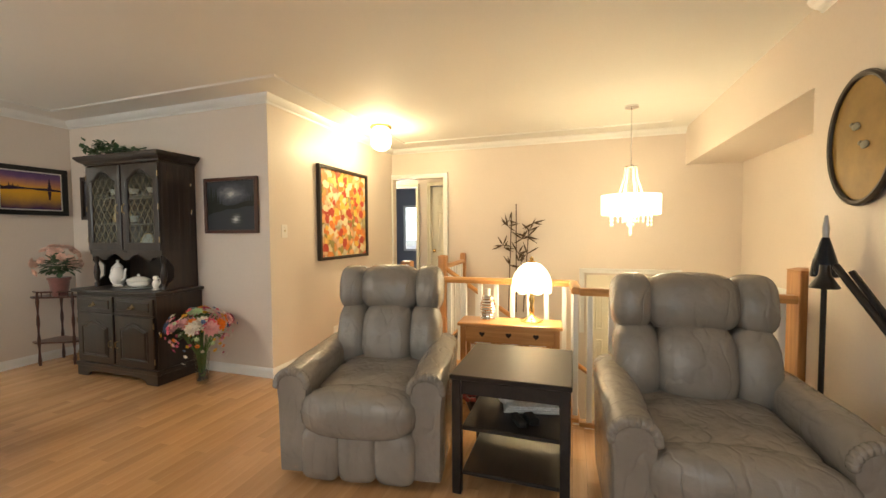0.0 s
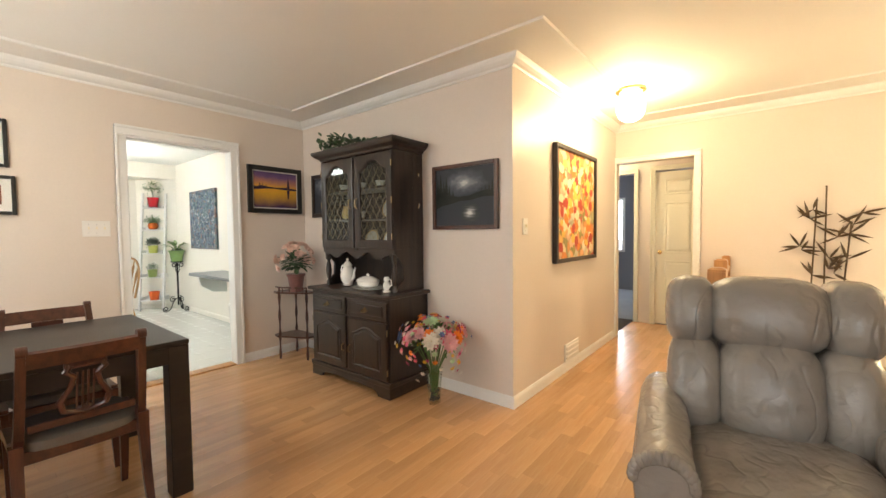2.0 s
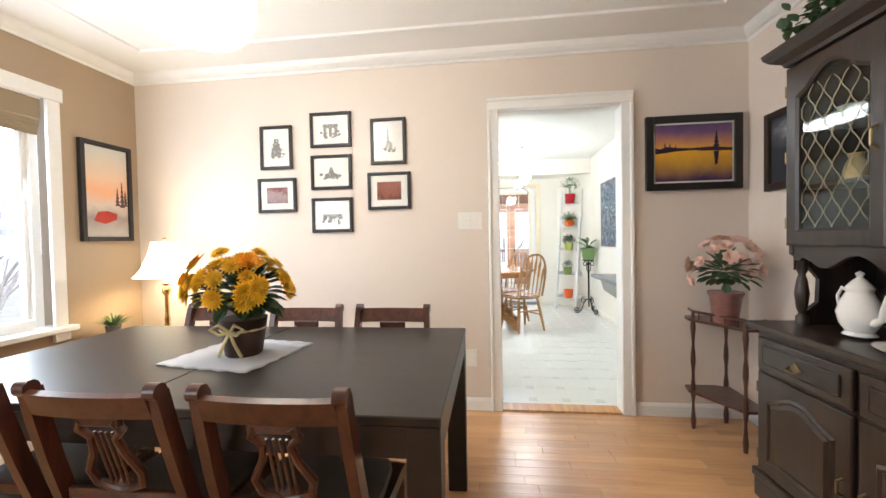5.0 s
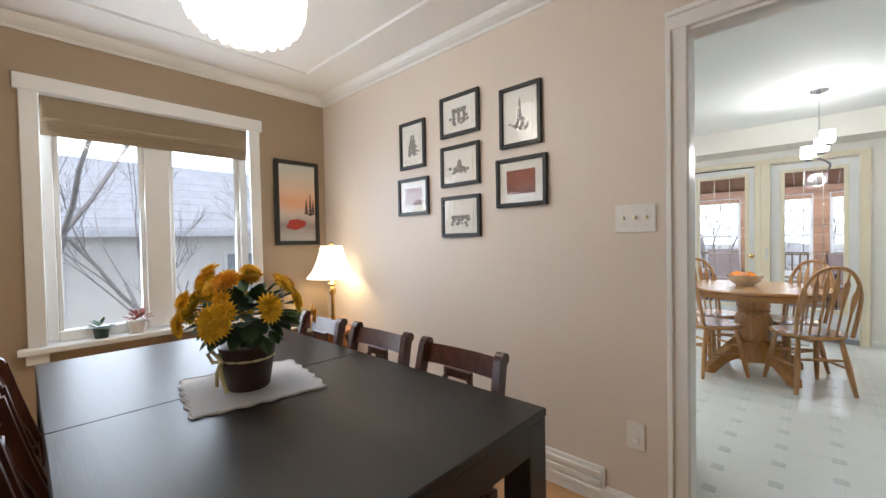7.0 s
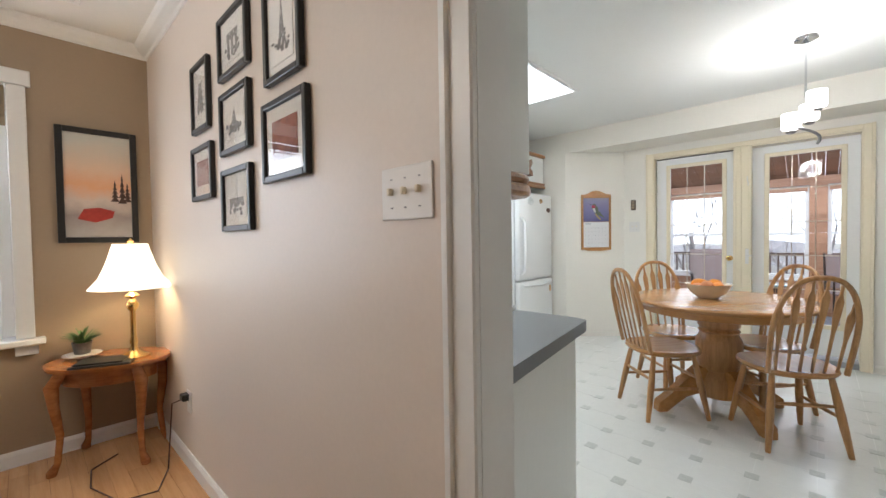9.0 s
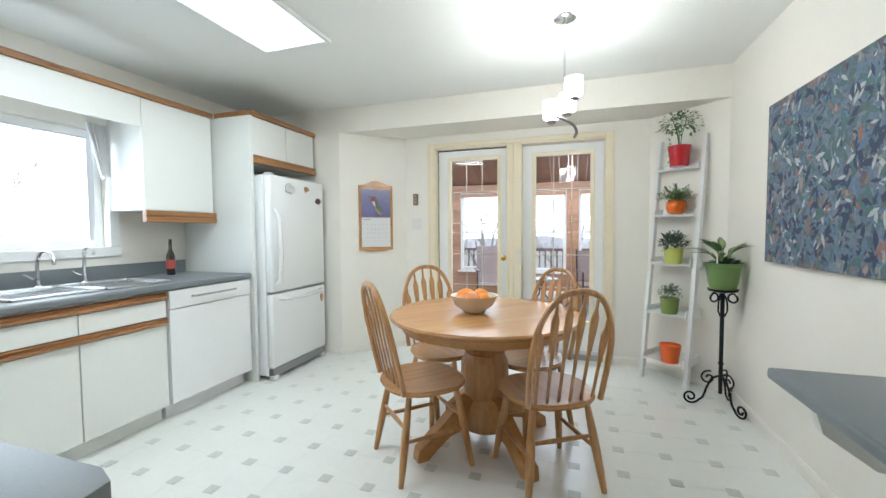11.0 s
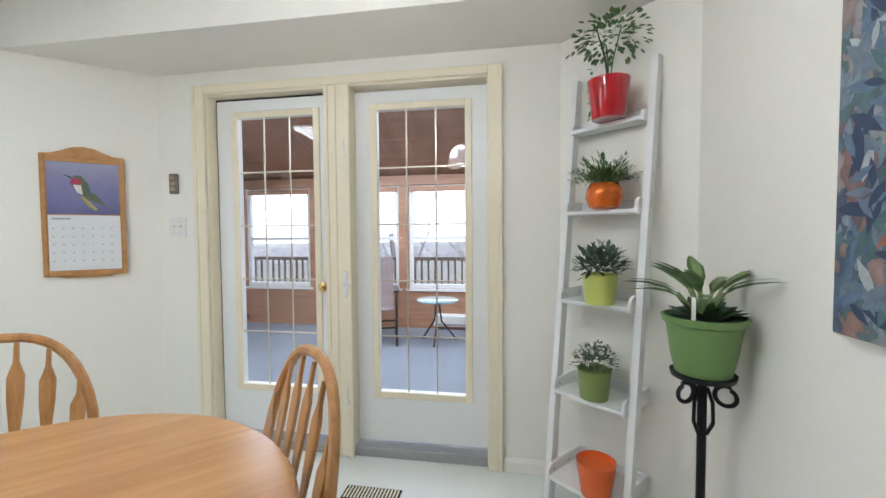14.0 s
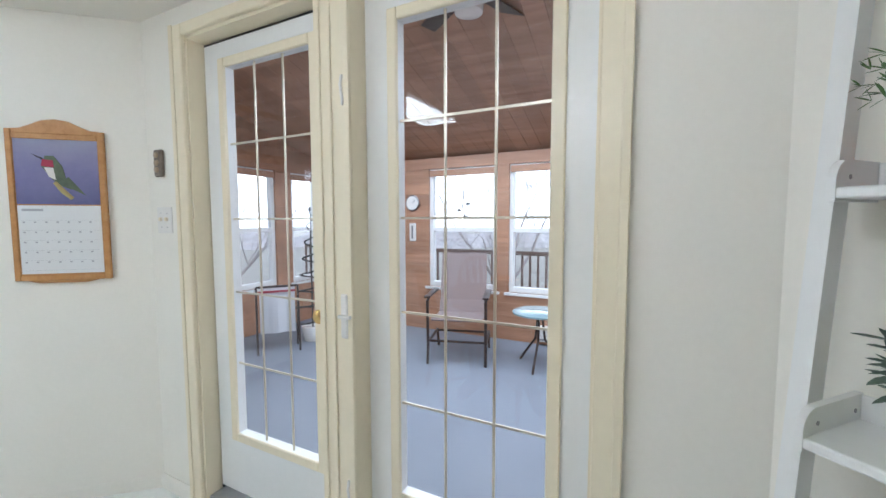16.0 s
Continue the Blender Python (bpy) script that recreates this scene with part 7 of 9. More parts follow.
wall_unit("white wall cabinet with an oak bottom rail", -8.06, -7.50, doors=1)
wall_unit("white wall cabinets with an oak bottom rail", -6.60, -5.18, doors=3)
va = thing("window_valance", "white panel over the kitchen window", "valance")
bm = nb()
box(bm, -7.498, -6.602, SY + 0.325, SY + 0.345, 1.96, 2.165, 0.002)
part("panel", bm, M_CAB, va)
tr = thing("cabinet_crown", "oak strip along the cabinet tops", "moulding")
bm = nb()
prism(bm, [(SY + 0.33, 2.166), (SY + 0.365, 2.166), (SY + 0.372, 2.19), (SY + 0.355, 2.205), (SY + 0.33, 2.205)], -8.06, -5.56, 0)
part("straight_run", bm, M_OAKT, tr)
bm = nb()
prism(bm, [(-0.79, 2.166), (-0.752, 2.166), (-0.745, 2.19), (-0.76, 2.205), (-0.79, 2.205)], -8.90, -8.075, 0)
box(bm, -8.112, -8.07, SY + 0.372, -0.79, 2.166, 2.205)
part("fridge_run", bm, M_OAKT, tr)
fs = thing("fridge_surround", "white tall panel and cabinet round the fridge", "kitchen cabinet")
bm = nb()
box(bm, -8.10, -8.075, SY + 0.003, -0.77, 0, 2.166)
part("tall_panel", bm, M_CAB, fs)
bm = nb()
box(bm, -8.90, -8.101, SY + 0.003, -0.795, 1.80, 2.166)
part("carcass", bm, M_CAB, fs)
for a, b in ((-8.50, -8.102), (-8.898, -8.502)):
    bm = nb()
    box(bm, a + 0.002, b - 0.002, -0.794, -0.775, 1.86, 2.163, 0.002)
    part("door", bm, M_CAB, fs)
bm = nb()
prism(bm, [(-0.794, 1.79), (-0.752, 1.795), (-0.75, 1.82), (-0.765, 1.826), (-0.755, 1.855), (-0.794, 1.856)], -8.90, -8.101, 0)
part("pull_rail", bm, M_OAKT, fs, "oak finger-pull rail")

# hood cabinet by the doorway
hc = thing("wall_cabinet", "white cabinet over the stove with a curved oak rail", "kitchen cabinet", group="kitchen wall units")
bm = nb()
box(bm, -5.485, KX - 0.003, -1.10, 1.075, 1.385, 2.30)
part("carcass", bm, M_CAB, hc)
for i in range(4):
    a = -0.75 + i * 0.455
    bm = nb()
    box(bm, -5.505, -5.486, a + 0.002, a + 0.453, 1.387, 2.298, 0.002)
    part("door", bm, M_CAB, hc)
bm = nb()
def nose(d):
    """Plan of the rail, drawn in by d."""
    out = [(KX - 0.003, 1.092 - d), (-5.44, 1.092 - d)]
    for i in range(7):
        a = math.pi / 2 + math.pi / 2 * i / 6
        out.append((-5.45 + (0.075 - d) * math.cos(a), 1.017 + (0.075 - d) * math.sin(a)))
    return out + [(-5.525 + d, -0.7), (-5.49, -0.7), (-5.49, 1.0), (-5.45, 1.05), (KX - 0.003, 1.05)]


loft(bm, [[(x, y, z) for x, y in nose(d)] for d, z in ((0.010, 1.318), (0.003, 1.322), (0.0, 1.331), (0.001, 1.343), (0.006, 1.352), (0.012, 1.355), (0.008, 1.358), (0.004, 1.368), (0.006, 1.378), (0.014, 1.383))])
part("light_rail", bm, M_OAKTY, hc, "curved oak valance")
bm = nb()
box(bm, -5.488, KX - 0.004, -0.7, 1.049, 1.365, 1.383)
part("underside", bm, M_OAKTY, hc)
bm = nb()
prism(bm, [(-5.506, 1.39), (-5.53, 1.386), (-5.528, 1.40), (-5.515, 1.407), (-5.528, 1.425), (-5.524, 1.435), (-5.506, 1.43)], -0.74, 1.065, 1)
part("pull_rail", bm, M_OAKTY, hc, "oak finger-pull rail")

# fridge
fr = thing("refrigerator", "white bottom-freezer refrigerator with paper magnets", "refrigerator", (-8.49, -0.64, 0))
bm = nb()
box(bm, -0.365, 0.365, -0.80, -0.065, 0.03, 1.70, 0.012, 2)
part("body", bm, M_APPL, fr)
for nm, z0, z1 in (("freezer_door", 0.10, 0.715), ("fridge_door", 0.728, 1.70)):
    bm = nb()
    box(bm, -0.365, 0.365, -0.062, 0.0, z0, z1, 0.018, 3)
    d = part(nm, bm, M_APPL, fr, smooth=True)
    bm = nb()
    if nm == "fridge_door":
        tube(bm, [(0.31, 0.0, 0.80), (0.31, 0.04, 0.83), (0.305, 0.05, 1.05), (0.31, 0.04, 1.36), (0.31, 0.0, 1.42)], [0.014, 0.016, 0.018, 0.016, 0.014], 10)
    else:
        tube(bm, [(-0.28, 0.0, 0.675), (-0.26, 0.035, 0.67), (0, 0.045, 0.66), (0.26, 0.035, 0.67), (0.28, 0.0, 0.675)], 0.014, 10)
    part("handle", bm, M_APPL, d, smooth=True)
bm = nb()
box(bm, -0.355, 0.355, -0.06, -0.015, 0.03, 0.095)
part("kick_grille", bm, M_NICKEL, fr)
bm = nb()
for sx in (-1, 1):
    box(bm, sx * 0.33 - 0.03, sx * 0.33 + 0.03, -0.06, -0.005, 0, 0.04, 0.006)
part("foot", bm, M_APPL, fr)
bm = nb()
box(bm, 0.30, 0.362, -0.06, -0.01, 1.70, 1.715, 0.004)
part("hinge_cover", bm, M_APPL, fr)
for nm, lab, x, z, w, h, m in (("fridge_magnet", "house outline magnet on the fridge", 0.12, 1.60, 0.13, 0.10, plain("grey_line_print", (0.60, 0.62, 0.62), 0.5, vary=0.4, grain=90)), ("fridge_magnet", "tan animal magnet on the fridge", -0.10, 1.615, 0.075, 0.06, plain("tan_magnet", (0.35, 0.22, 0.10), 0.6, vary=0.5)), ("fridge_magnet", "dark bird magnet on the fridge", -0.27, 1.52, 0.09, 0.07, plain("dark_red_magnet", (0.06, 0.03, 0.025), 0.6, vary=0.5)), ("fridge_magnet", "orange paper magnet on the freezer door", -0.30, 0.60, 0.05, 0.09, plain("orange_magnet", (0.50, 0.28, 0.10), 0.6, vary=0.5))):
    ob = thing(nm, lab, "magnet", (-8.49 + x, -0.639, z), group="fridge magnets")
    bm = nb()
    random.seed(int(abs(x) * 1000))
    prism(bm, [(w / 2 * math.cos(q / 12 * 6.283) * random.uniform(0.6, 1.1), h / 2 * math.sin(q / 12 * 6.283) * random.uniform(0.6, 1.1)) for q in range(12)], 0.0, 0.006, 1)
    part("magnet", bm, m, ob)

# sink
sk = thing("kitchen_sink", "double stainless sink with rim", "sink", (-7.06, -1.10, 0.90))
bm = nb()
for x0, x1 in ((-0.40, -0.015), (0.015, 0.40)):
    for a, b in (((x0, -0.21), (x1, -0.21)), ((x1, -0.21), (x1, 0.21)), ((x1, 0.21), (x0, 0.21)), ((x0, 0.21), (x0, -0.21))):
        tube(bm, [(*a, 0.004), (*b, 0.004)], 0.012, 8)
part("rim", bm, M_STEEL, sk)
bm = nb()
box(bm, -0.39, -0.02, -0.20, 0.20, 0.0015, 0.003)
box(bm, 0.02, 0.39, -0.20, 0.20, 0.0015, 0.003)
part("basin", bm, M_STEEL, sk)
for nm, lab, x, h, reach in (("kitchen_tap", "tall chrome kitchen mixer tap", -7.0, 0.20, 0.16), ("filter_tap", "slim chrome gooseneck filter tap", -7.24, 0.26, 0.10)):
    ob = thing(nm, lab, "tap", (x, -1.36, 0.90))
    bm = nb()
    lathe(bm, [(0.026, 0), (0.026, 0.01), (0.014, 0.02), (0.012, 0.05)], 14)
    pts = [(0, 0, 0.05), (0, 0, h * 0.75)] + [(0, reach / 2 - reach / 2 * math.cos(q * math.pi / 6), h * 0.75 + reach / 2 * math.sin(q * math.pi / 6)) for q in range(1, 7)]
    tube(bm, pts, 0.010, 8)
    part("spout", bm, M_CHROME, ob, smooth=True)
    bm = nb()
    tube(bm, [(0.02, 0, 0.06), (0.06, 0.0, 0.09)], 0.006, 8)
    part("lever", bm, M_CHROME, ob)
so = thing("soap_bottle", "orange dish soap bottle by the sink", "bottle", (-6.52, -1.28, 0.90))
bm = nb()
lathe(bm, [(0.03, 0), (0.032, 0.01), (0.03, 0.09), (0.014, 0.11)], 16)
part("bottle", bm, plain("orange_soap", (0.55, 0.10, 0.03), 0.25, vary=0.1), so, smooth=True)
bm = nb()
lathe(bm, [(0.012, 0.11), (0.012, 0.135), (0.005, 0.14), (0.005, 0.15)], 12)
part("cap", bm, M_PLASTIC, so, "white cap")
wb = thing("dark_bottle", "slim dark sauce bottle on the worktop", "bottle", (-7.80, -1.32, 0.90))
bm = nb()
lathe(bm, [(0.028, 0), (0.03, 0.01), (0.03, 0.15), (0.012, 0.20), (0.011, 0.28)], 16)
part("bottle", bm, plain("dark_glass", (0.02, 0.012, 0.008), 0.15, coat=0.5), wb, smooth=True)
bm = nb()
lathe(bm, [(0.0305, 0.05), (0.0305, 0.12)], 16)
part("paper_label", bm, plain("red_label", (0.35, 0.06, 0.04), 0.6), wb, "red paper label")
sp_ = thing("window_curtain", "white lace curtain at the kitchen window", "curtain", (-7.44, SY + 0.05, 1.62))
bm = nb()
rows = []
for j in range(7):
    z = 0.36 - 0.06 * j
    rows.append([(-0.03 + 0.15 * i / 20 * (1 - 0.09 * j), 0.02 + 0.014 * math.sin(i * 1.4) , z + (0.015 * math.sin(i * 1.1) if j == 6 else 0)) for i in range(21)])
loft(bm, rows, closed=False, cap=False)
d = part("lace", bm, plain("white_lace", (0.75, 0.75, 0.74), 0.9, vary=0.15, grain=200, bump=0.6), sp_)
md = d.modifiers.new("thick", 'SOLIDIFY')
md.thickness = 0.002
wk = thing("window_kitchen", "white framed kitchen sink window", "window", kind="structure")
frame_bars(wk, "window_casing", [(-7.55, -7.48, 1.131, 1.95), (-6.70, -6.63, 1.131, 1.95), (-7.55, -6.63, 1.06, 1.13)], SY, SY + 0.02, M_TRIM)
frame_bars(wk, "window_frame", [(-7.48, -7.43, 1.13, 1.95), (-6.75, -6.70, 1.13, 1.95), (-7.43, -6.75, 1.13, 1.18), (-7.43, -6.75, 1.90, 1.95)], SY - 0.12, SY - 0.05, M_TRIM)
bm = nb()
box(bm, -7.43, -6.75, SY - 0.09, SY - 0.086, 1.18, 1.90)
g = part("pane", bm, M_GLASS, wk)
g.visible_shadow = False

# ceiling light panel
lp = thing("fluorescent_panel", "lit rectangular fluorescent ceiling panel", "ceiling light", (-7.12, -0.03, CEIL))
bm = nb()
for x0, x1, y0, y1 in ((-0.60, 0.60, -0.255, -0.225), (-0.60, 0.60, 0.225, 0.255), (-0.60, -0.57, -0.225, 0.225), (0.57, 0.60, -0.225, 0.225)):
    box(bm, x0, x1, y0, y1, -0.022, -0.001, 0.003)
part("frame", bm, M_TRIM, lp)
bm = nb()
box(bm, -0.57, 0.57, -0.225, 0.225, -0.016, -0.003)
part("diffuser", bm, glow("lit_panel", (0.95, 1.0, 0.97), 3.5), lp, "glowing acrylic diffuser")

# pendant over the table
kp = thing("kitchen_pendant", "chrome spiral pendant with lit glass shades", "pendant light", (-7.92, 1.63, 0))
bm = nb()
lathe(bm, [(0.065, CEIL - 0.001), (0.062, CEIL - 0.012), (0.02, CEIL - 0.03)], 22)
bar(bm, (0, 0, 2.06), (0, 0, CEIL - 0.02), 0.006)
part("stem", bm, M_CHROME, kp, smooth=True)
bm = nb()
pts = []
for i in range(40):
    a = i / 39 * 2 * math.pi * 1.25 + 0.6
    pts.append((0.068 * math.cos(a), 0.068 * math.sin(a), 2.06 - 0.29 * i / 39))
tube(bm, [(0, 0, 2.07)] + pts, 0.008, 8)
part("spiral_arm", bm, M_NICKEL, kp, "dark chrome spiral arm", smooth=True)
M_KSHADE = glow("lit_white_glass", (1.0, 0.97, 0.90), 6.0)
for a, z in ((0.8, 2.00), (2.9, 1.95), (5.0, 1.89)):
    bm = nb()
    lathe(bm, [(0.042, 0), (0.05, 0.01), (0.05, 0.10), (0.047, 0.10), (0.040, 0.012), (0.0, 0.01)], 22, (0.072 * math.cos(a), 0.072 * math.sin(a), z - 0.02))
    d = part("glass_shade", bm, M_KSHADE, kp, "glowing white glass shade", smooth=True)
    d.visible_shadow = False
    bm = nb()
    lathe(bm, [(0.02, 0), (0.03, 0.012), (0.008, 0.02)], 14, (0.072 * math.cos(a), 0.072 * math.sin(a), z - 0.045))
    part("cup", bm, M_NICKEL, kp, smooth=True)

# round oak table
rt = thing("round_table", "round golden oak pedestal table", "dining table", (-7.735, 1.20, 0), 45)
bm = nb()
lathe(bm, [(0.0, 0.728), (0.52, 0.728), (0.535, 0.735), (0.545, 0.75), (0.538, 0.76), (0.0, 0.762)], 64, cap=False)
part("tabletop", bm, M_OAKX, rt, smooth=True)
bm = nb()
lathe(bm, [(0.46, 0.675), (0.475, 0.68), (0.475, 0.728), (0.44, 0.728)], 56)
part("apron", bm, M_OAKX, rt, smooth=True)
bm = nb()
lathe(bm, [(0.13, 0.10), (0.135, 0.20), (0.10, 0.27), (0.125, 0.30), (0.14, 0.40), (0.135, 0.48), (0.11, 0.53), (0.125, 0.545), (0.11, 0.56), (0.125, 0.58), (0.12, 0.62), (0.15, 0.674)], 32)
part("pedestal", bm, M_OAK, rt, smooth=True)
for i in range(4):
    a = math.pi / 2 * i
    bm = nb()
    rows = []
    for d, z0, z1, w in ((0.08, 0.10, 0.30, 0.030), (0.16, 0.12, 0.285, 0.032), (0.24, 0.10, 0.22, 0.032), (0.32, 0.045, 0.15, 0.032), (0.38, 0.0, 0.10, 0.034), (0.43, 0.0, 0.065, 0.034), (0.44, 0.0, 0.03, 0.03)):
        rows.append([(d, -w, z0), (d, w, z0), (d, w, z1), (d, -w, z1)])
    loft(bm, rows)
    part("foot", bm, M_OAKX, rt, turn=Matrix.Rotation(a, 4, 'Z'))


def windsor(at, rz):
    """Bow-back chair, facing local -y."""
    ch = thing("windsor_chair", "golden oak arrow-back Windsor chair", "chair", at, rz, "chairs round the oak table")
    bm = nb()
    out = []
    for i in range(32):
        t = 2 * math.pi * i / 32
        x, y = 0.225 * math.cos(t), 0.215 * math.sin(t)
        x = math.copysign(abs(math.cos(t)) ** 0.75 * 0.225, math.cos(t)) * (1.0 - 0.10 * (y > 0) * (y / 0.215))
        out.append((x, math.copysign(abs(math.sin(t)) ** 0.75 * 0.215, math.sin(t))))
    loft(bm, [[(x * k, y * k, z) for x, y in out] for k, z in ((0.90, 0.415), (0.97, 0.422), (1.0, 0.435), (0.98, 0.450), (0.86, 0.447), (0.5, 0.436))])
    part("seat", bm, wood_seat, ch, smooth=True)
    hoop = []
    for i in range(25):
        f = i / 24
        t = math.pi * f
        x = -0.205 * math.copysign(abs(math.cos(t)) ** 0.8, math.cos(t))
        z = 0.44 + 0.53 * math.sin(t) ** 0.62
        if f < 0.28 or f > 0.72:
            x *= 0.90 + 0.10 * min(1, (z - 0.44) / 0.3)
        y = 0.175 + 0.115 * (z - 0.44) / 0.53
        hoop.append(Vector((x, y, z)))
    bm = nb()
    rows = []
    for i, c in enumerate(hoop):
        d = (hoop[min(i + 1, 24)] - hoop[max(i - 1, 0)]).normalized()
        n = d.cross(Vector((0, 1, 0.2))).normalized()
        b2 = n.cross(d)
        rows.append([c + n * 0.014 * math.cos(q) + b2 * 0.013 * math.sin(q) for q in [k * math.pi / 4 for k in range(8)]])
    loft(bm, rows)
    part("bow", bm, M_OAK, ch, smooth=True)
    for i in range(6):
        x0 = (i - 2.5) * 0.058
        x1 = (i - 2.5) * 0.066
        zt = 0.44 + 0.53 * (max(0.0, 1 - (abs(x1) / 0.205) ** 2.5)) ** 0.31 - 0.012
        bm = nb()
        rows = []
        for f, w in ((0, 0.006), (0.25, 0.006), (0.45, 0.007), (0.70, 0.017), (0.82, 0.018), (0.90, 0.006), (1.0, 0.005)):
            z = 0.445 + (zt - 0.445) * f
            x = x0 + (x1 - x0) * f
            y = 0.165 + 0.115 * (z - 0.44) / 0.53
            rows.append([(x - w, y - 0.004, z), (x + w, y - 0.004, z), (x + w, y + 0.005, z), (x - w, y + 0.005, z)])
        loft(bm, rows)
        part("arrow_spindle", bm, M_OAK, ch)
    legs = []
    for sx in (-1, 1):
        for sy in (-1, 1):
            a, b = Vector((sx * 0.14, sy * 0.13, 0.425)), Vector((sx * 0.195, sy * 0.20, 0.0))
            legs.append((a, b))
            bm = nb()
            tube(bm, [a, a.lerp(b, 0.25), a.lerp(b, 0.5), a.lerp(b, 0.8), b], [0.014, 0.018, 0.021, 0.017, 0.013], 10)
            part("leg", bm, M_OAK, ch, smooth=True)
    def at_z(leg, z):
        a, b = leg
        return a.lerp(b, (a.z - z) / a.z)
    for i, j, z in ((0, 1, 0.20), (2, 3, 0.20), (0, 2, 0.26), (1, 3, 0.26)):
        bm = nb()
        p, q = at_z(legs[i], z), at_z(legs[j], z)
        tube(bm, [p, p.lerp(q, 0.3), p.lerp(q, 0.5), p.lerp(q, 0.7), q], [0.008, 0.011, 0.012, 0.011, 0.008], 8)
        part("stretcher", bm, M_OAK, ch, smooth=True)
    return ch


wood_seat = M_OAKX
w0 = windsor((-7.51, 1.56, 0), -58)
for x, y, rz in ((-7.47, 0.91, -135), (-8.0, 0.87, 135), (-7.99, 1.415, 50)):
    copy_thing(w0, pose(x, y, 0, 0, 0, rz))

bo = thing("fruit_bowl", "cream ceramic bowl on the oak table", "bowl", (-7.73, 1.14, 0.763))
bm = nb()
lathe(bm, [(0.06, 0), (0.065, 0.006), (0.11, 0.04), (0.135, 0.09), (0.138, 0.096), (0.130, 0.094), (0.10, 0.045), (0.0, 0.015)], 36)
part("bowl", bm, plain("cream_ceramic", (0.66, 0.60, 0.48), 0.25, vary=0.04, coat=0.3), bo, smooth=True)
M_MANGO, M_PEACH = plain("orange_peel", (0.80, 0.27, 0.015), 0.4, vary=0.15, grain=80), plain("peach_skin", (0.70, 0.28, 0.12), 0.5, vary=0.2, grain=20)
for x, y, z, sx, m, lab, rz in ((-0.05, 0.03, 0.085, 0.058, M_MANGO, "ripe orange mango", 40), (-0.03, -0.055, 0.085, 0.058, M_MANGO, "ripe orange mango", 80), (0.05, 0.0, 0.08, 0.044, M_PEACH, "blushed pink peach", 0), (0.03, -0.06, 0.06, 0.040, M_PEACH, "blushed pink peach", 0), (0.02, 0.06, 0.07, 0.045, M_MANGO, "ripe orange mango", 10)):
    ob = thing("fruit", lab + " in the bowl", "fruit", (-7.73 + x, 1.14 + y, 0.763 + z), rz, "fruit in the bowl")
    bm = nb()
    cushion(bm, (0, 0, 0), (sx, 0.042, 0.042), 2.0, 20, 14)
    part("flesh", bm, m, ob, smooth=True)

# French doors
FD = thing("door_frame_garden", "cream painted double garden door frame", "door frame", kind="structure")
for y0, y1, z0, z1 in ((0.262, 0.335, 0, 2.118), (1.97, 2.04, 0, 2.118), (0.335, 1.97, 2.072, 2.118)):
    bm = nb()
    box(bm, DX - 0.001, DX + 0.02, y0, y1, z0, z1, 0.004)
    part("casing", bm, M_CTRIM, FD)
for y0, y1, z0, z1 in ((0.331, 0.345, 0, 2.075), (1.963, 1.977, 0, 2.075), (0.345, 1.963, 2.06, 2.078)):
    bm = nb()
    box(bm, DX - 0.148, DX - 0.0, y0, y1, z0, z1)
    part("jamb", bm, M_CTRIM, FD)
bm = nb()
box(bm, DX - 0.13, DX + 0.012, 1.075, 1.215, 0.0, 2.075, 0.006)
part("mullion", bm, M_CTRIM, FD)
for y0, y1 in ((1.072, 1.096), (1.128, 1.142), (1.194, 1.218)):
    bm = nb()
    box(bm, DX + 0.0115, DX + 0.020, y0, y1, 0.0, 2.072, 0.003)
    part("mullion_bead", bm, M_CTRIM, FD)
for y0, y1 in ((0.260, 0.283), (2.019, 2.042)):
    bm = nb()
    box(bm, DX + 0.0195, DX + 0.027, y0, y1, 0.0, 2.120, 0.003)
    part("casing_bead", bm, M_CTRIM, FD)
bm = nb()
box(bm, DX - 0.155, DX - 0.01, 0.345, 1.963, 0.0, 0.055, 0.004)
part("sill", bm, plain("grey_aluminium", (0.36, 0.36, 0.36), 0.45, 0.4, 0.08), FD)
DP = -9.47


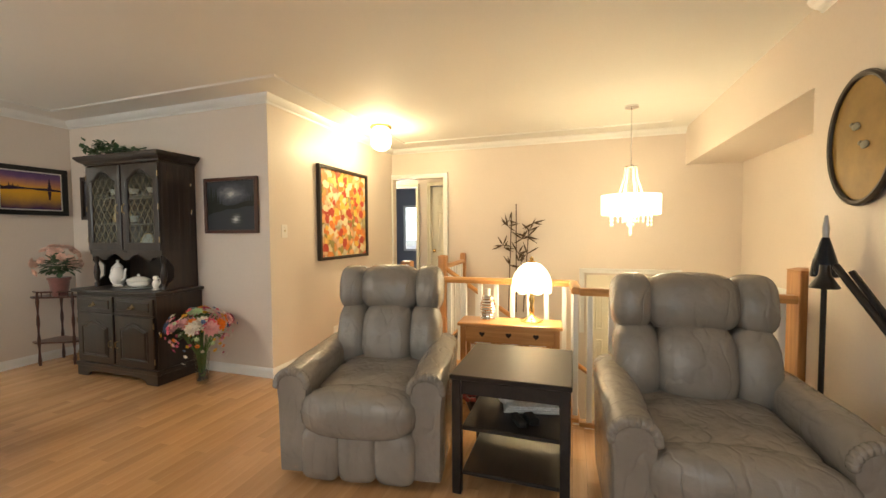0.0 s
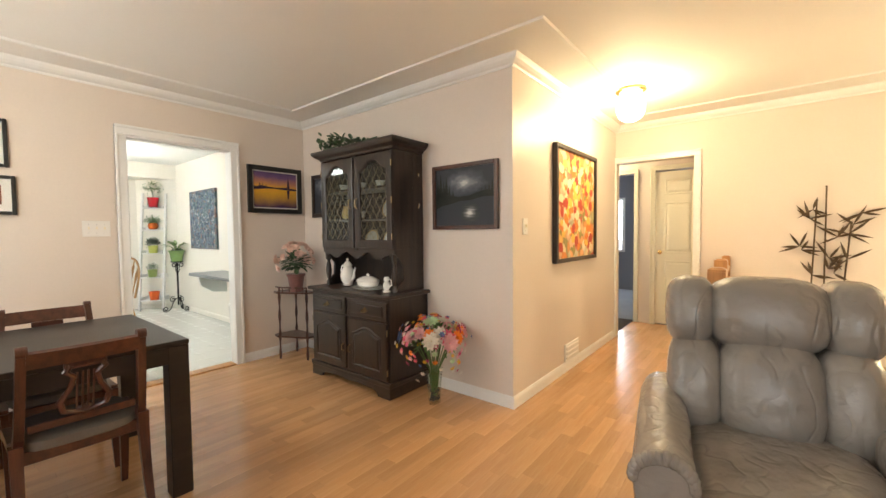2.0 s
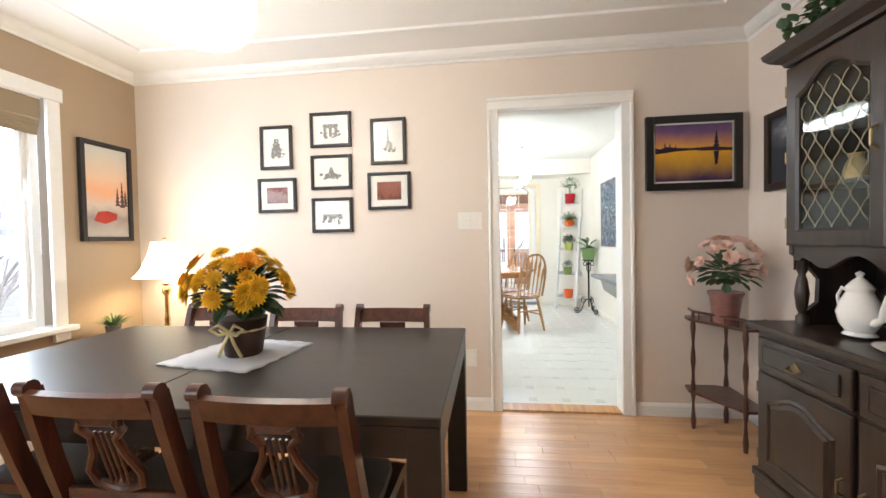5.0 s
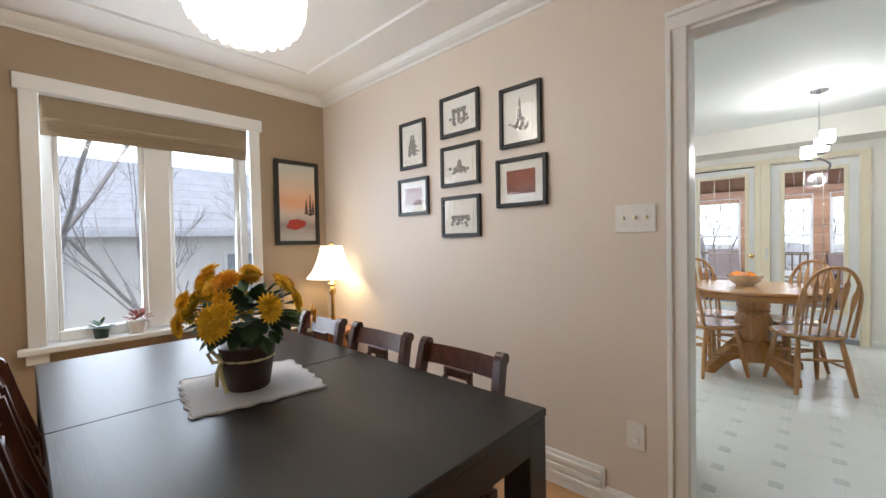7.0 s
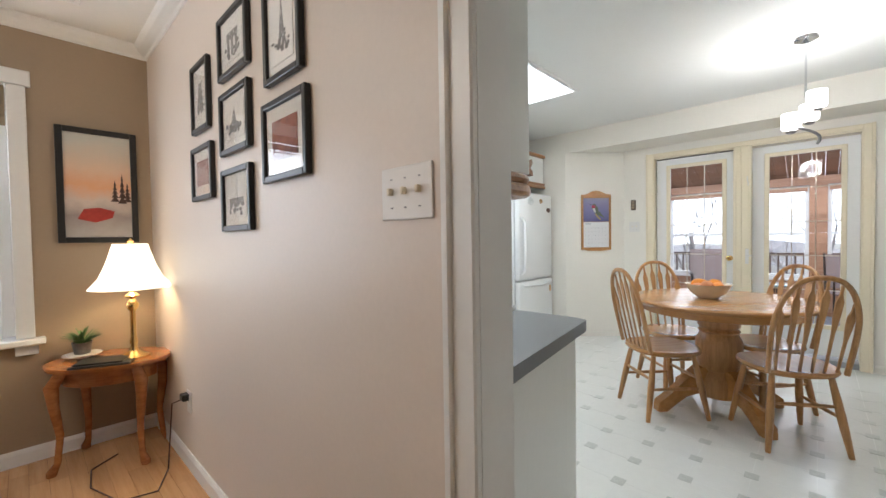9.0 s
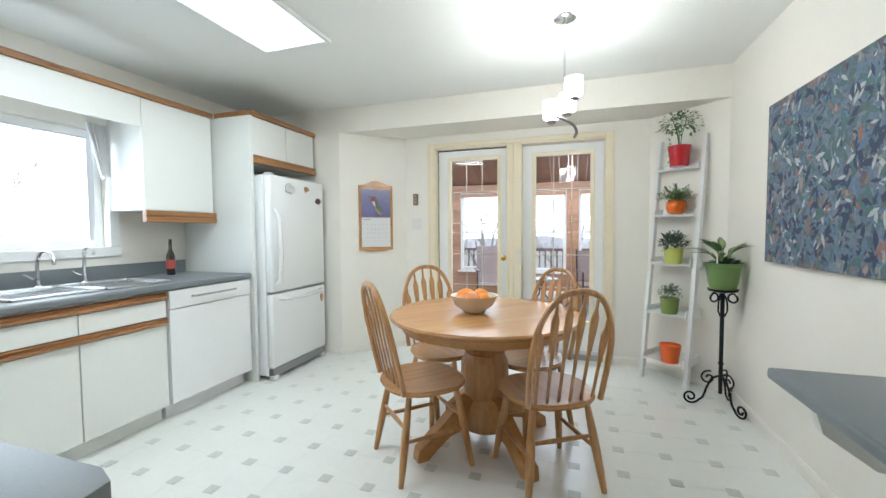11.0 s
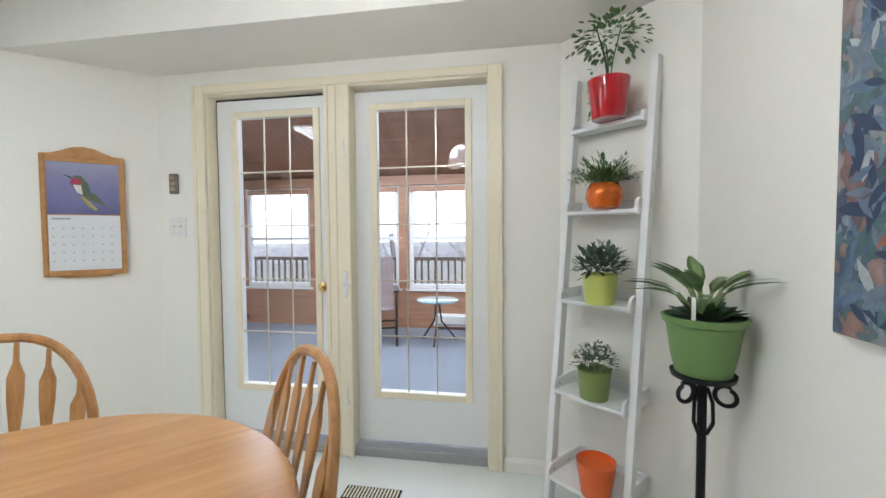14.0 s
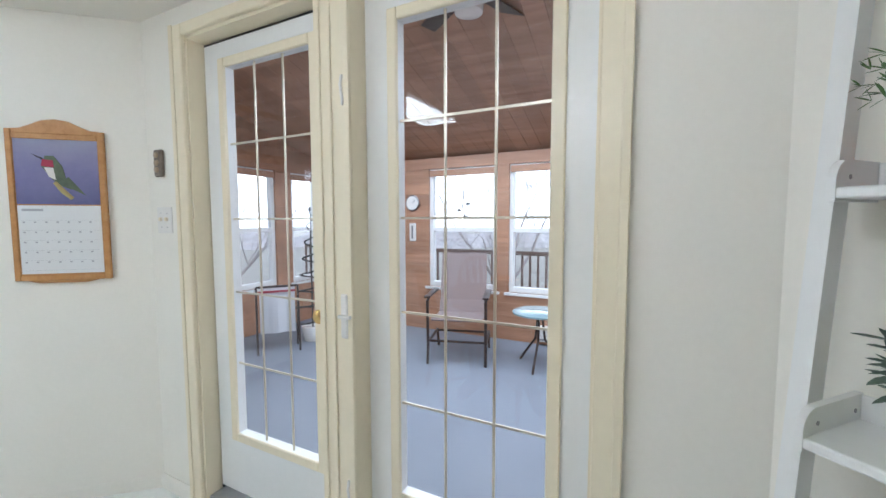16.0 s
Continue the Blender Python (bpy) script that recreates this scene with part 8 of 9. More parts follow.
def garden_door(name, label, y0, y1, g0, g1, knob):
    ob = thing(name, label, "door", kind="structure")
    za, zb = 0.075, 2.048
    q0, q1 = 0.355, 1.945
    for a, b, c, d in ((y0, g0, za, zb), (g1, y1, za, zb), (g0, g1, za, q0), (g0, g1, q1, zb)):
        bm = nb()
        box(bm, DP - 0.04, DP, a, b, c, d, 0.0)
        part("rail", bm, M_DOORW, ob)
    for a, b, c, d in ((g0 - 0.035, g0 + 0.004, q0 - 0.035, q1 + 0.035), (g1 - 0.004, g1 + 0.035, q0 - 0.035, q1 + 0.035), (g0 + 0.004, g1 - 0.004, q0 - 0.035, q0 + 0.004), (g0 + 0.004, g1 - 0.004, q1 - 0.004, q1 + 0.035)):
        bm = nb()
        box(bm, DP - 0.002, DP + 0.012, a, b, c, d, 0.004)
        part("glazing_bead", bm, M_CTRIM, ob)
    bm = nb()
    box(bm, DP - 0.022, DP - 0.018, g0, g1, q0, q1)
    g = part("pane", bm, M_GLASS, ob)
    g.visible_shadow = False
    for i in (1, 2):
        bm = nb()
        y = g0 + (g1 - g0) * i / 3
        box(bm, DP - 0.017, DP - 0.012, y - 0.004, y + 0.004, q0, q1)
        part("muntin", bm, M_BRASSY, ob, "thin pale gold glazing bar")
    for i in range(1, 5):
        bm = nb()
        z = q0 + (q1 - q0) * i / 5
        box(bm, DP - 0.0165, DP - 0.0115, g0, g1, z - 0.004, z + 0.004)
        part("muntin", bm, M_BRASSY, ob, "thin pale gold glazing bar")
    if knob:
        bm = nb()
        tube(bm, [(DP, knob, 0.955), (DP + 0.012, knob, 0.955), (DP + 0.03, knob, 0.955), (DP + 0.045, knob, 0.955), (DP + 0.06, knob, 0.955), (DP + 0.066, knob, 0.955)], [0.027, 0.024, 0.011, 0.022, 0.026, 0.012], 16)
        part("knob", bm, M_BRASS, ob, "round brass knob", smooth=True)
    return ob


# Black strips put in for the shaded gap round the left door.
for y0, y1, z0, z1 in ((0.3455, 0.3515, 0.056, 2.060), (0.3515, 1.074, 2.0485, 2.0595)):
    bm = nb()
    box(bm, DP - 0.035, DP - 0.004, y0, y1, z0, z1)
    part("dark_gap_strip", bm, M_BLACK, FD, "black strip for the shaded gap round the door")
M_BRASSY = plain("pale_gold_came", (0.66, 0.60, 0.48), 0.3, 0.6, 0.1)
garden_door("door_garden_left", "white glazed garden door with slim gold bars", 0.352, 1.072, 0.485, 0.972, 1.035)
garden_door("door_garden_right", "white glazed garden door with slim gold bars", 1.218, 1.960, 1.345, 1.845, None)
lt = thing("door_latch", "white lever latch on the door post", "latch", (DX + 0.012, 1.185, 0.98))
bm = nb()
box(bm, 0, 0.014, -0.014, 0.014, -0.075, 0.075, 0.004)
part("plate", bm, M_PLASTIC, lt)
bm = nb()
tube(bm, [(0.014, 0, 0.0), (0.035, 0, 0.005), (0.04, 0.05, 0.008)], 0.007, 8)
part("lever", bm, M_PLASTIC, lt)
for z in (0.35, 1.72):
    hk = thing("hook_latch", "small white hook on the door post", "hook", (DX + 0.012, 1.185, z), group="door hooks")
    bm = nb()
    tube(bm, [(0.002, 0, 0.05), (0.01, 0, 0.02), (0.012, 0.01, -0.03), (0.006, 0.004, -0.045)], 0.005, 6)
    part("hook", bm, M_PLASTIC, hk)

# calendar on the angled wall
cl = thing("wall_calendar", "oak framed calendar with a hummingbird photo", "calendar", (-9.171, -0.237, 1.04), 132.7)
bm = nb()
cw = 0.175
top = [(-cw, 0.0), (cw, 0.0), (cw, 0.655)]
top += [(cw - 0.05, 0.66), (0.09, 0.675), (0.05, 0.695), (0, 0.703), (-0.05, 0.695), (-0.09, 0.675), (-cw + 0.05, 0.66), (-cw, 0.655)]
prism(bm, top, -0.016, -0.002, 1)
prism(bm, [(-0.14, 0.001), (-0.09, -0.012), (0.09, -0.012), (0.14, 0.001)], -0.016, -0.002, 1)
part("board", bm, M_OAKX, cl)
for a, b, c, d in ((-cw, -cw + 0.022, 0.0, 0.655), (cw - 0.022, cw, 0.0, 0.655), (-cw + 0.022, cw - 0.022, 0.0, 0.025), (-cw + 0.022, cw - 0.022, 0.615, 0.64)):
    bm = nb()
    box(bm, a, b, -0.024, -0.015, c, d, 0.003)
    part("frame_strip", bm, M_OAKX, cl)
M_SKY = picture_mat("violet_sky_photo", [(-0.15, (0.11, 0.11, 0.24)), (0.0, (0.20, 0.19, 0.36)), (0.15, (0.32, 0.32, 0.44))], 2, 5, 0.2)
bm = nb()
box(bm, -0.15, 0.15, -0.002, 0.0, -0.14, 0.14)
part("photo", bm, M_SKY, cl, "violet sky photo", turn=pose(0, -0.0165, 0.475))
bm = nb()
prism(bm, [(-0.055, 0.50), (-0.03, 0.46), (0.0, 0.42), (0.05, 0.40), (0.03, 0.45), (0.02, 0.50), (-0.01, 0.545), (-0.04, 0.545)], -0.0205, -0.0183, 1)
prism(bm, [(0.0, 0.43), (0.10, 0.375), (0.04, 0.455)], -0.0205, -0.0183, 1)
part("bird_body", bm, plain("green_feather", (0.10, 0.13, 0.08), 0.5, vary=0.4), cl, "printed green bird")
bm = nb()
prism(bm, [(-0.055, 0.50), (-0.05, 0.53), (-0.012, 0.525), (-0.01, 0.495)], -0.0210, -0.0188, 1)
part("bird_throat", bm, plain("ruby_throat", (0.35, 0.02, 0.06), 0.5), cl, "ruby printed throat")
bm = nb()
prism(bm, [(-0.045, 0.495), (-0.012, 0.493), (-0.005, 0.44), (-0.03, 0.455)], -0.0210, -0.0188, 1)
part("bird_breast", bm, plain("white_feather", (0.68, 0.66, 0.62), 0.6), cl)
bm = nb()
tube(bm, [(-0.01, -0.0195, 0.43), (0.02, -0.0195, 0.39), (0.05, -0.0195, 0.36)], [0.008, 0.011, 0.008], 8)
part("twig", bm, plain("yellow_twig", (0.42, 0.34, 0.14), 0.7), cl)
bm = nb()
prism(bm, [(-0.052, 0.528), (-0.09, 0.553), (-0.046, 0.534)], -0.0212, -0.0192, 1)
part("bird_beak", bm, M_BLACK, cl, "thin dark beak")
bm = nb()
box(bm, -0.15, 0.15, -0.0185, -0.0165, 0.03, 0.33)
part("month_sheet", bm, plain("white_paper", (0.74, 0.74, 0.74), 0.7, vary=0.02), cl, "white month grid")
bm = nb()
box(bm, -0.135, -0.06, -0.0192, -0.0182, 0.305, 0.315)
for r in range(6):
    box(bm, -0.14, 0.14, -0.0190, -0.0182, 0.045 + r * 0.044, 0.0456 + r * 0.044)
    for c in range(7):
        if r < 5:
            box(bm, -0.135 + c * 0.04, -0.127 + c * 0.04, -0.0192, -0.0182, 0.078 + r * 0.044, 0.084 + r * 0.044)
part("month_print", bm, plain("grey_print", (0.40, 0.40, 0.42), 0.7), cl)
kh = thing("wall_ornament", "small carved wooden ornament on the wall", "ornament", (DX + 0.001, 0.12, 1.56), 90)
bm = nb()
box(bm, -0.028, 0.028, -0.02, 0.0, -0.06, 0.06, 0.008, 2)
part("plaque", bm, plain("carved_grey_wood", (0.16, 0.13, 0.10), 0.6, vary=0.5, grain=60, bump=0.6), kh)
bm = nb()
for z in (-0.03, 0.0, 0.035):
    cushion(bm, (0, -0.022, z), (0.018, 0.008, 0.013), 2, 8, 6)
part("relief", bm, plain("carved_tan", (0.32, 0.24, 0.16), 0.6, vary=0.5), kh)

# kitchen canvas
M_BLUEF = blotches("blue_floral_canvas", [(0.05, 0.08, 0.15), (0.09, 0.15, 0.23), (0.20, 0.25, 0.30), (0.04, 0.06, 0.11), (0.26, 0.13, 0.10), (0.30, 0.30, 0.30), (0.08, 0.14, 0.15)], 26.0, stretch=(1, 1, 0.7))
cv = thing("blue_floral_canvas", "unframed blue-grey flower painting on canvas", "picture", (-7.80, HY - 0.001, 1.04))
bm = nb()
box(bm, -0.485, 0.485, -0.035, 0.0, 0, 0.895, 0.003)
part("canvas", bm, M_BLUEF, cv)
P_NAVY = plain("navy_stroke", (0.03, 0.05, 0.10), 0.6, vary=0.3, grain=50)
P_SLATE = plain("slate_stroke", (0.11, 0.17, 0.25), 0.6, vary=0.3, grain=50)
P_TEAL = plain("teal_stroke", (0.07, 0.14, 0.15), 0.6, vary=0.3, grain=50)
P_HAZE = plain("haze_stroke", (0.15, 0.19, 0.24), 0.6, vary=0.4, grain=50)
P_ASH = plain("ash_stroke", (0.42, 0.44, 0.45), 0.6, vary=0.3, grain=50)
P_RUST = plain("rust_stroke", (0.30, 0.12, 0.075), 0.6, vary=0.3, grain=50)
brushwork(cv, 0.97, 0.895, 0, -0.0352, [("navy_brushwork", P_NAVY), ("slate_brushwork", P_SLATE), ("teal_brushwork", P_TEAL), ("haze_brushwork", P_HAZE)], 170, 0.046, 17)
brushwork(cv, 0.97, 0.895, 0, -0.0362, [("slate_brushwork", P_SLATE), ("haze_brushwork", P_HAZE), ("navy_brushwork", P_NAVY)], 90, 0.030, 19)
brushwork(cv, 0.97, 0.895, 0, -0.0358, [("ash_brushwork", P_ASH)], 85, 0.034, 18)
brushwork(cv, 0.80, 0.80, 0.03, -0.0366, [("rust_brushwork", P_RUST)], 24, 0.032, 20)

# ladder shelf, leaning on the angled wall; local x along the wall, local y towards it
ls = thing("ladder_shelf", "white leaning ladder shelf with five steps", "ladder shelf", (-8.975, 2.352, 0), 49)
LW = 0.178
def lean(z):
    return 0.045 + 0.114 * z
for sx in (-1, 1):
    bm = nb()
    rows = []
    for z in (0, 1.965):
        y = lean(z)
        x = sx * LW
        rows.append([(x - 0.014, y - 0.022, z), (x + 0.014, y - 0.022, z), (x + 0.014, y + 0.022, z), (x - 0.014, y + 0.022, z)])
    loft(bm, rows)
    part("side_rail", bm, M_TRIM, ls)
def rail_lip(y0, y1, z, h):
    """Side of a tray: rounded at the front, level to the wall."""
    out = [(y1, z - 0.004), (y1, z + h)]
    for q in range(9):
        a = math.pi / 2 * q / 8
        out.append((y0 + 0.035 * (1 - math.sin(a)), z + h - 0.035 * (1 - math.cos(a))))
    return out + [(y0, z - 0.004)]


for i, z in enumerate((0.165, 0.541, 0.941, 1.333, 1.705)):
    y0, y1 = 0.114 * z - 0.004, 0.276
    bm = nb()
    box(bm, -LW + 0.016, LW - 0.016, y0, y1, z, z + 0.018, 0.004, 2)
    s = part("step", bm, M_TRIM, ls)
    for sx in (-1, 1):
        bm = nb()
        prism(bm, rail_lip(y0 - 0.002, y1, z, 0.062 if i < 4 else 0.045), sx * (LW - 0.0275), sx * (LW - 0.0155), 0)
        part("side_lip", bm, M_TRIM, s)
        for yy in (lean(z) - 0.012, lean(z) + 0.10):
            if yy < y1 - 0.02:
                bm = nb()
                tube(bm, [(sx * (LW - 0.0285), yy, z + 0.035), (sx * (LW - 0.0260), yy, z + 0.035)], 0.004, 8)
                part("screw", bm, M_NICKEL, s)
    bm = nb()
    box(bm, -LW + 0.029, LW - 0.029, y1 - 0.012, y1, z + 0.018, z + 0.060, 0.002)
    part("back_lip", bm, M_TRIM, s)


def shelf_plant(name, label, at, r0, r1, h, mpot, mleaf, style, seed, rim=False):
    random.seed(seed)
    ob = thing(name, label, "potted plant", at, group="plants on the ladder shelf")
    bm = nb()
    if style == "round":
        lathe(bm, [(0.04, 0), (0.06, 0.01), (0.075, 0.05), (0.07, 0.09), (0.058, 0.11), (0.052, 0.108), (0.0, 0.09)], 26)
        h = 0.11
    else:
        lathe(bm, [(r0, 0), (r0 * 1.02, 0.003), (r1 * 0.99, h * 0.96), (r1, h), (r1 * 0.95, h), (r1 * 0.9, h * 0.85), (0.0, h * 0.83)], 28)
    part("pot", bm, mpot, ob, smooth=True)
    if style is None:
        return ob
    if style == "fern":
        bm = nb()
        for k in range(4):
            a0 = random.random() * 6.28
            dx, dy = math.cos(a0), math.sin(a0)
            tube(bm, [(0, 0, h * 0.8), (dx * 0.02, dy * 0.02, h + 0.09), (dx * 0.06, dy * 0.06, h + 0.17 + 0.02 * k)], 0.003, 5)
        part("stems", bm, M_LEAFD, ob)
        bm = nb()
        for i in range(260):
            d = sphere_dir(-0.2)
            leaf(bm, Vector((0, 0, h + 0.15)) + Vector((d.x * 0.15, d.y * 0.15, d.z * 0.11)) * random.uniform(0.5, 1.05), d + Vector((0, 0, -0.3)), random.uniform(0.018, 0.030), 0.0085, 0.3)
        for i in range(25):
            leaf(bm, Vector((-0.08 - 0.02 * random.random(), -0.05, h + 0.08 - 0.009 * i)), sphere_dir(-1), 0.022, 0.006)
    elif style in ("round", "grass"):
        bm = nb()
        for i in range(130):
            d = sphere_dir(0.15)
            b0 = Vector((d.x * 0.03, d.y * 0.03, h * 0.9))
            if i < 60:
                leaf(bm, b0, d + Vector((0, 0, 0.5)), random.uniform(0.06, 0.10), 0.002, 0.4)
        # feathery sprigs: short needles in pairs along curved stems
        for i in range(46):
            d = (sphere_dir(0.1) + Vector((0, 0, 0.25))).normalized()
            ln = random.uniform(0.10, 0.175)
            for j in range(3, 11):
                f = j / 10
                c = Vector((0, 0, h * 0.9)) + d * ln * f - Vector((0, 0, 0.035 * f * f))
                for q in range(3):
                    leaf(bm, c, d * 0.9 + sphere_dir(-1) * 0.8, random.uniform(0.016, 0.026), 0.0028, 0.1)
        for i in range(60):
            d = sphere_dir(0.05)
            k = random.uniform(0.4, 1.15)
            leaf(bm, Vector((0, 0, h)) + Vector((d.x * 0.115 * k, d.y * 0.115 * k, d.z * 0.105 * k)), d + Vector((0, 0, 0.3)), 0.032, 0.0045, 0.2)
    else:
        bm = nb()
        n, ln, w = (250, 0.040, 0.0095) if style == "sage" else (460, 0.017, 0.0052)
        reach = 0.100 if style == "sage" else 0.088
        for i in range(n):
            d = sphere_dir(-0.1)
            k = random.uniform(0.35, 1.0)
            leaf(bm, Vector((0, 0, h)) + Vector((d.x * reach * k, d.y * reach * k, 0.02 + d.z * reach * k)), d + Vector((0, 0, 0.3)) + sphere_dir(-1) * 0.7, ln * random.uniform(0.8, 1.2), w, 0.15)
    part("foliage", bm, mleaf, ob)
    if style == "white":
        bm = nb()
        for i in range(40):
            d = sphere_dir(0.1)
            petals(bm, Vector((0, 0, h)) + Vector((d.x * 0.095, d.y * 0.095, 0.02 + d.z * 0.09)), 5, 0.010, d, 0.2, 0.7, 1)
        part("blossoms", bm, plain("cream_blossom", (0.62, 0.62, 0.50), 0.6), ob, "tiny cream blossoms")
    return ob


M_SAGE = plain("sage_leaf", (0.085, 0.12, 0.085), 0.6, vary=0.35)
M_GREY = plain("greygreen_leaf", (0.14, 0.20, 0.13), 0.6, vary=0.4)
shelf_plant("potted_plant", "feathery plant in a glossy red pot", (-9.075, 2.482, 1.724), 0.064, 0.084, 0.160, plain("red_glaze", (0.42, 0.008, 0.015), 0.15, coat=0.6), M_LEAF, "fern", 61)
shelf_plant("potted_plant", "bushy plant in a round copper-orange pot", (-9.085, 2.470, 1.352), 0.05, 0.05, 0.11, plain("copper_orange_glaze", (0.72, 0.15, 0.012), 0.2, 0.65, 0.4, 22, coat=0.5), M_LEAF, "round", 62)
shelf_plant("potted_plant", "sage-leaved plant in a lime yellow pot", (-9.045, 2.447, 0.960), 0.057, 0.070, 0.125, plain("lime_pot", (0.52, 0.56, 0.13), 0.4, vary=0.04), M_SAGE, "sage", 63)
shelf_plant("potted_plant", "small grey-green flowering plant, olive pot", (-9.045, 2.427, 0.560), 0.056, 0.070, 0.125, plain("olive_pot", (0.22, 0.29, 0.08), 0.4, vary=0.04), M_GREY, "white", 64)
shelf_plant("empty_pot", "empty orange plastic pot", (-8.985, 2.425, 0.184), 0.058, 0.078, 0.14, plain("orange_pot", (0.75, 0.13, 0.02), 0.4, vary=0.04), M_LEAF, None, 65)

# iron stand with the large green pot
SX, SYY = -8.635, 2.66
ist = thing("plant_stand", "black wrought iron plant stand with scroll feet", "plant stand", (SX, SYY, 0))
bm = nb()
lathe(bm, [(0.013, 0.10), (0.013, 0.30), (0.02, 0.31), (0.013, 0.32), (0.013, 0.80)], 12)
part("post", bm, M_IRON, ist, smooth=True)
bm = nb()
lathe(bm, [(0.02, 0.795), (0.086, 0.81), (0.090, 0.825), (0.084, 0.825), (0.0, 0.815)], 28)
part("dish", bm, M_IRON, ist, smooth=True)
def spiral(c, r0, r1, a0, turns, n=22):
    return [(c[0] + (r0 + (r1 - r0) * i / n) * math.cos(a0 + turns * 2 * math.pi * i / n), c[1] + (r0 + (r1 - r0) * i / n) * math.sin(a0 + turns * 2 * math.pi * i / n)) for i in range(n + 1)]
for k in range(3):
    bm = nb()
    foot = [(0.014, 0.22), (0.05, 0.20), (0.08, 0.13), (0.10, 0.06), (0.14, 0.018)] + spiral((0.175, 0.05), 0.045, 0.012, -2.2, 1.4)
    tube(bm, [(r, 0, z) for r, z in foot], 0.007, 6)
    sc = spiral((0.07, 0.20), 0.010, 0.05, 0.0, 1.3)
    tube(bm, [(r, 0, z) for r, z in sc], 0.006, 6)
    part("scroll_foot", bm, M_IRON, ist, turn=Matrix.Rotation(k * 2.094 + 0.4, 4, 'Z'))
    bm = nb()
    sc = [(0.013, 0.635), (0.03, 0.675), (0.028, 0.735), (0.013, 0.78)]
    tube(bm, [(r, 0, z) for r, z in sc], 0.006, 6)
    tube(bm, [(r, 0, z) for r, z in spiral((0.062, 0.765), 0.032, 0.024, 1.2, 1.0)], 0.0065, 6)
    part("collar_scroll", bm, M_IRON, ist, turn=Matrix.Rotation(k * 2.094 + 0.9, 4, 'Z'))
gp = thing("large_potted_plant", "variegated plant in a wide green plastic pot", "potted plant", (SX, SYY, 0.8155))
bm = nb()
lathe(bm, [(0.062, 0.0), (0.076, 0.010), (0.088, 0.06), (0.098, 0.13), (0.104, 0.160), (0.114, 0.166), (0.116, 0.184), (0.109, 0.186), (0.101, 0.165), (0.0, 0.16)], 40)
part("pot", bm, plain("green_plastic_pot", (0.15, 0.25, 0.075), 0.42, vary=0.05), gp, smooth=True)
bm = nb()
lathe(bm, [(0.101, 0.166), (0.09, 0.170), (0.0, 0.172)], 28)
part("soil", bm, M_SOIL_FILL, gp)
random.seed(77)
bm = nb()
for i in range(46):
    d = sphere_dir(0.2)
    leaf(bm, (d.x * 0.05, d.y * 0.05, 0.17), d + Vector((0, 0, 0.3)), random.uniform(0.05, 0.085), random.uniform(0.014, 0.022), 0.3)
part("low_leaves", bm, M_LEAFD, gp)
for i, (a, el, ln) in enumerate(((3.6, 0.9, 0.22), (5.6, 1.0, 0.22), (0.6, 0.8, 0.21), (2.4, 0.6, 0.22), (4.4, 0.6, 0.22), (5.0, 1.3, 0.21), (1.6, 1.0, 0.20), (3.0, 1.5, 0.20), (4.0, 0.45, 0.19), (5.9, 0.5, 0.18))):
    d = Vector((math.cos(a), math.sin(a), el * 1.6))
    d.normalize()
    bm = nb()
    leaf(bm, d * 0.085 + Vector((0, 0, 0.185)), d + Vector((0, 0, -0.05)), ln * 0.70, 0.024, 0.60)
    lf = part("long_leaf", bm, M_LEAF, gp)
    bm = nb()
    leaf(bm, d * 0.10 + Vector((0, 0, 0.1885)), d + Vector((0, 0, -0.05)), ln * 0.58, 0.014, 0.58)
    part("pale_stripe", bm, M_LEAFL, lf, "pale green leaf centre")
    bm = nb()
    tube(bm, [(0, 0, 0.165), d * 0.095 + Vector((0, 0, 0.185))], 0.005, 6)
    part("stalk", bm, M_LEAFL, lf)
bm = nb()
box(bm, 0.06, 0.085, -0.06, -0.058, 0.17, 0.25)
part("plant_tag", bm, M_PLASTIC, gp, "white plant tag")

# desk counter on the side wall
ds = thing("desk_counter", "grey laminate desk counter on a white wall bracket", "counter", group="desk units")
bm = nb()
box(bm, -7.18, -5.22, 2.34, HY - 0.002, 0.70, 0.74, 0.010, 2)
part("top", bm, M_COUNTER, ds)
bm = nb()
prism(bm, [(2.42, 0.70), (2.46, 0.56), (2.60, 0.46), (HY - 0.003, 0.44), (HY - 0.003, 0.70)], -7.12, -7.08, 0)
part("support", bm, M_CAB, ds)
bm = nb()
box(bm, -5.80, -5.23, 2.38, HY - 0.003, 0.0, 0.70)
part("drawer_unit", bm, M_CAB, ds)
for z in (0.50, 0.66):
    bm = nb()
    box(bm, -5.80, -5.23, 2.352, 2.381, z, z + 0.035, 0.006)
    part("pull_rail", bm, M_OAKT, ds, "oak finger-pull rail")
du = thing("wall_cabinet", "white wall cabinet above the desk counter", "kitchen cabinet", group="kitchen wall units")
bm = nb()
box(bm, -5.75, -5.20, 2.46, HY - 0.003, 1.40, 2.165)
part("carcass", bm, M_CAB, du)
bm = nb()
box(bm, -5.76, -5.20, 2.44, 2.468, 1.32, 1.40, 0.008)
part("light_rail", bm, M_OAKT, du, "oak bottom rail")
bn = thing("waste_bin", "white plastic waste bin under the desk", "bin", (-6.05, 2.52, 0))
bm = nb()
lathe(bm, [(0.11, 0), (0.115, 0.01), (0.135, 0.40), (0.14, 0.41), (0.10, 0.46), (0.0, 0.48)], 24)
part("body", bm, M_PLASTIC, bn, smooth=True)
# floor register
fv = thing("floor_register", "dark slotted floor heating register", "vent", (-9.10, 1.42, 0))
bm = nb()
box(bm, -0.05, 0.05, -0.14, 0.14, 0.0, 0.004, 0.001)
part("backing", bm, M_IRON, fv)
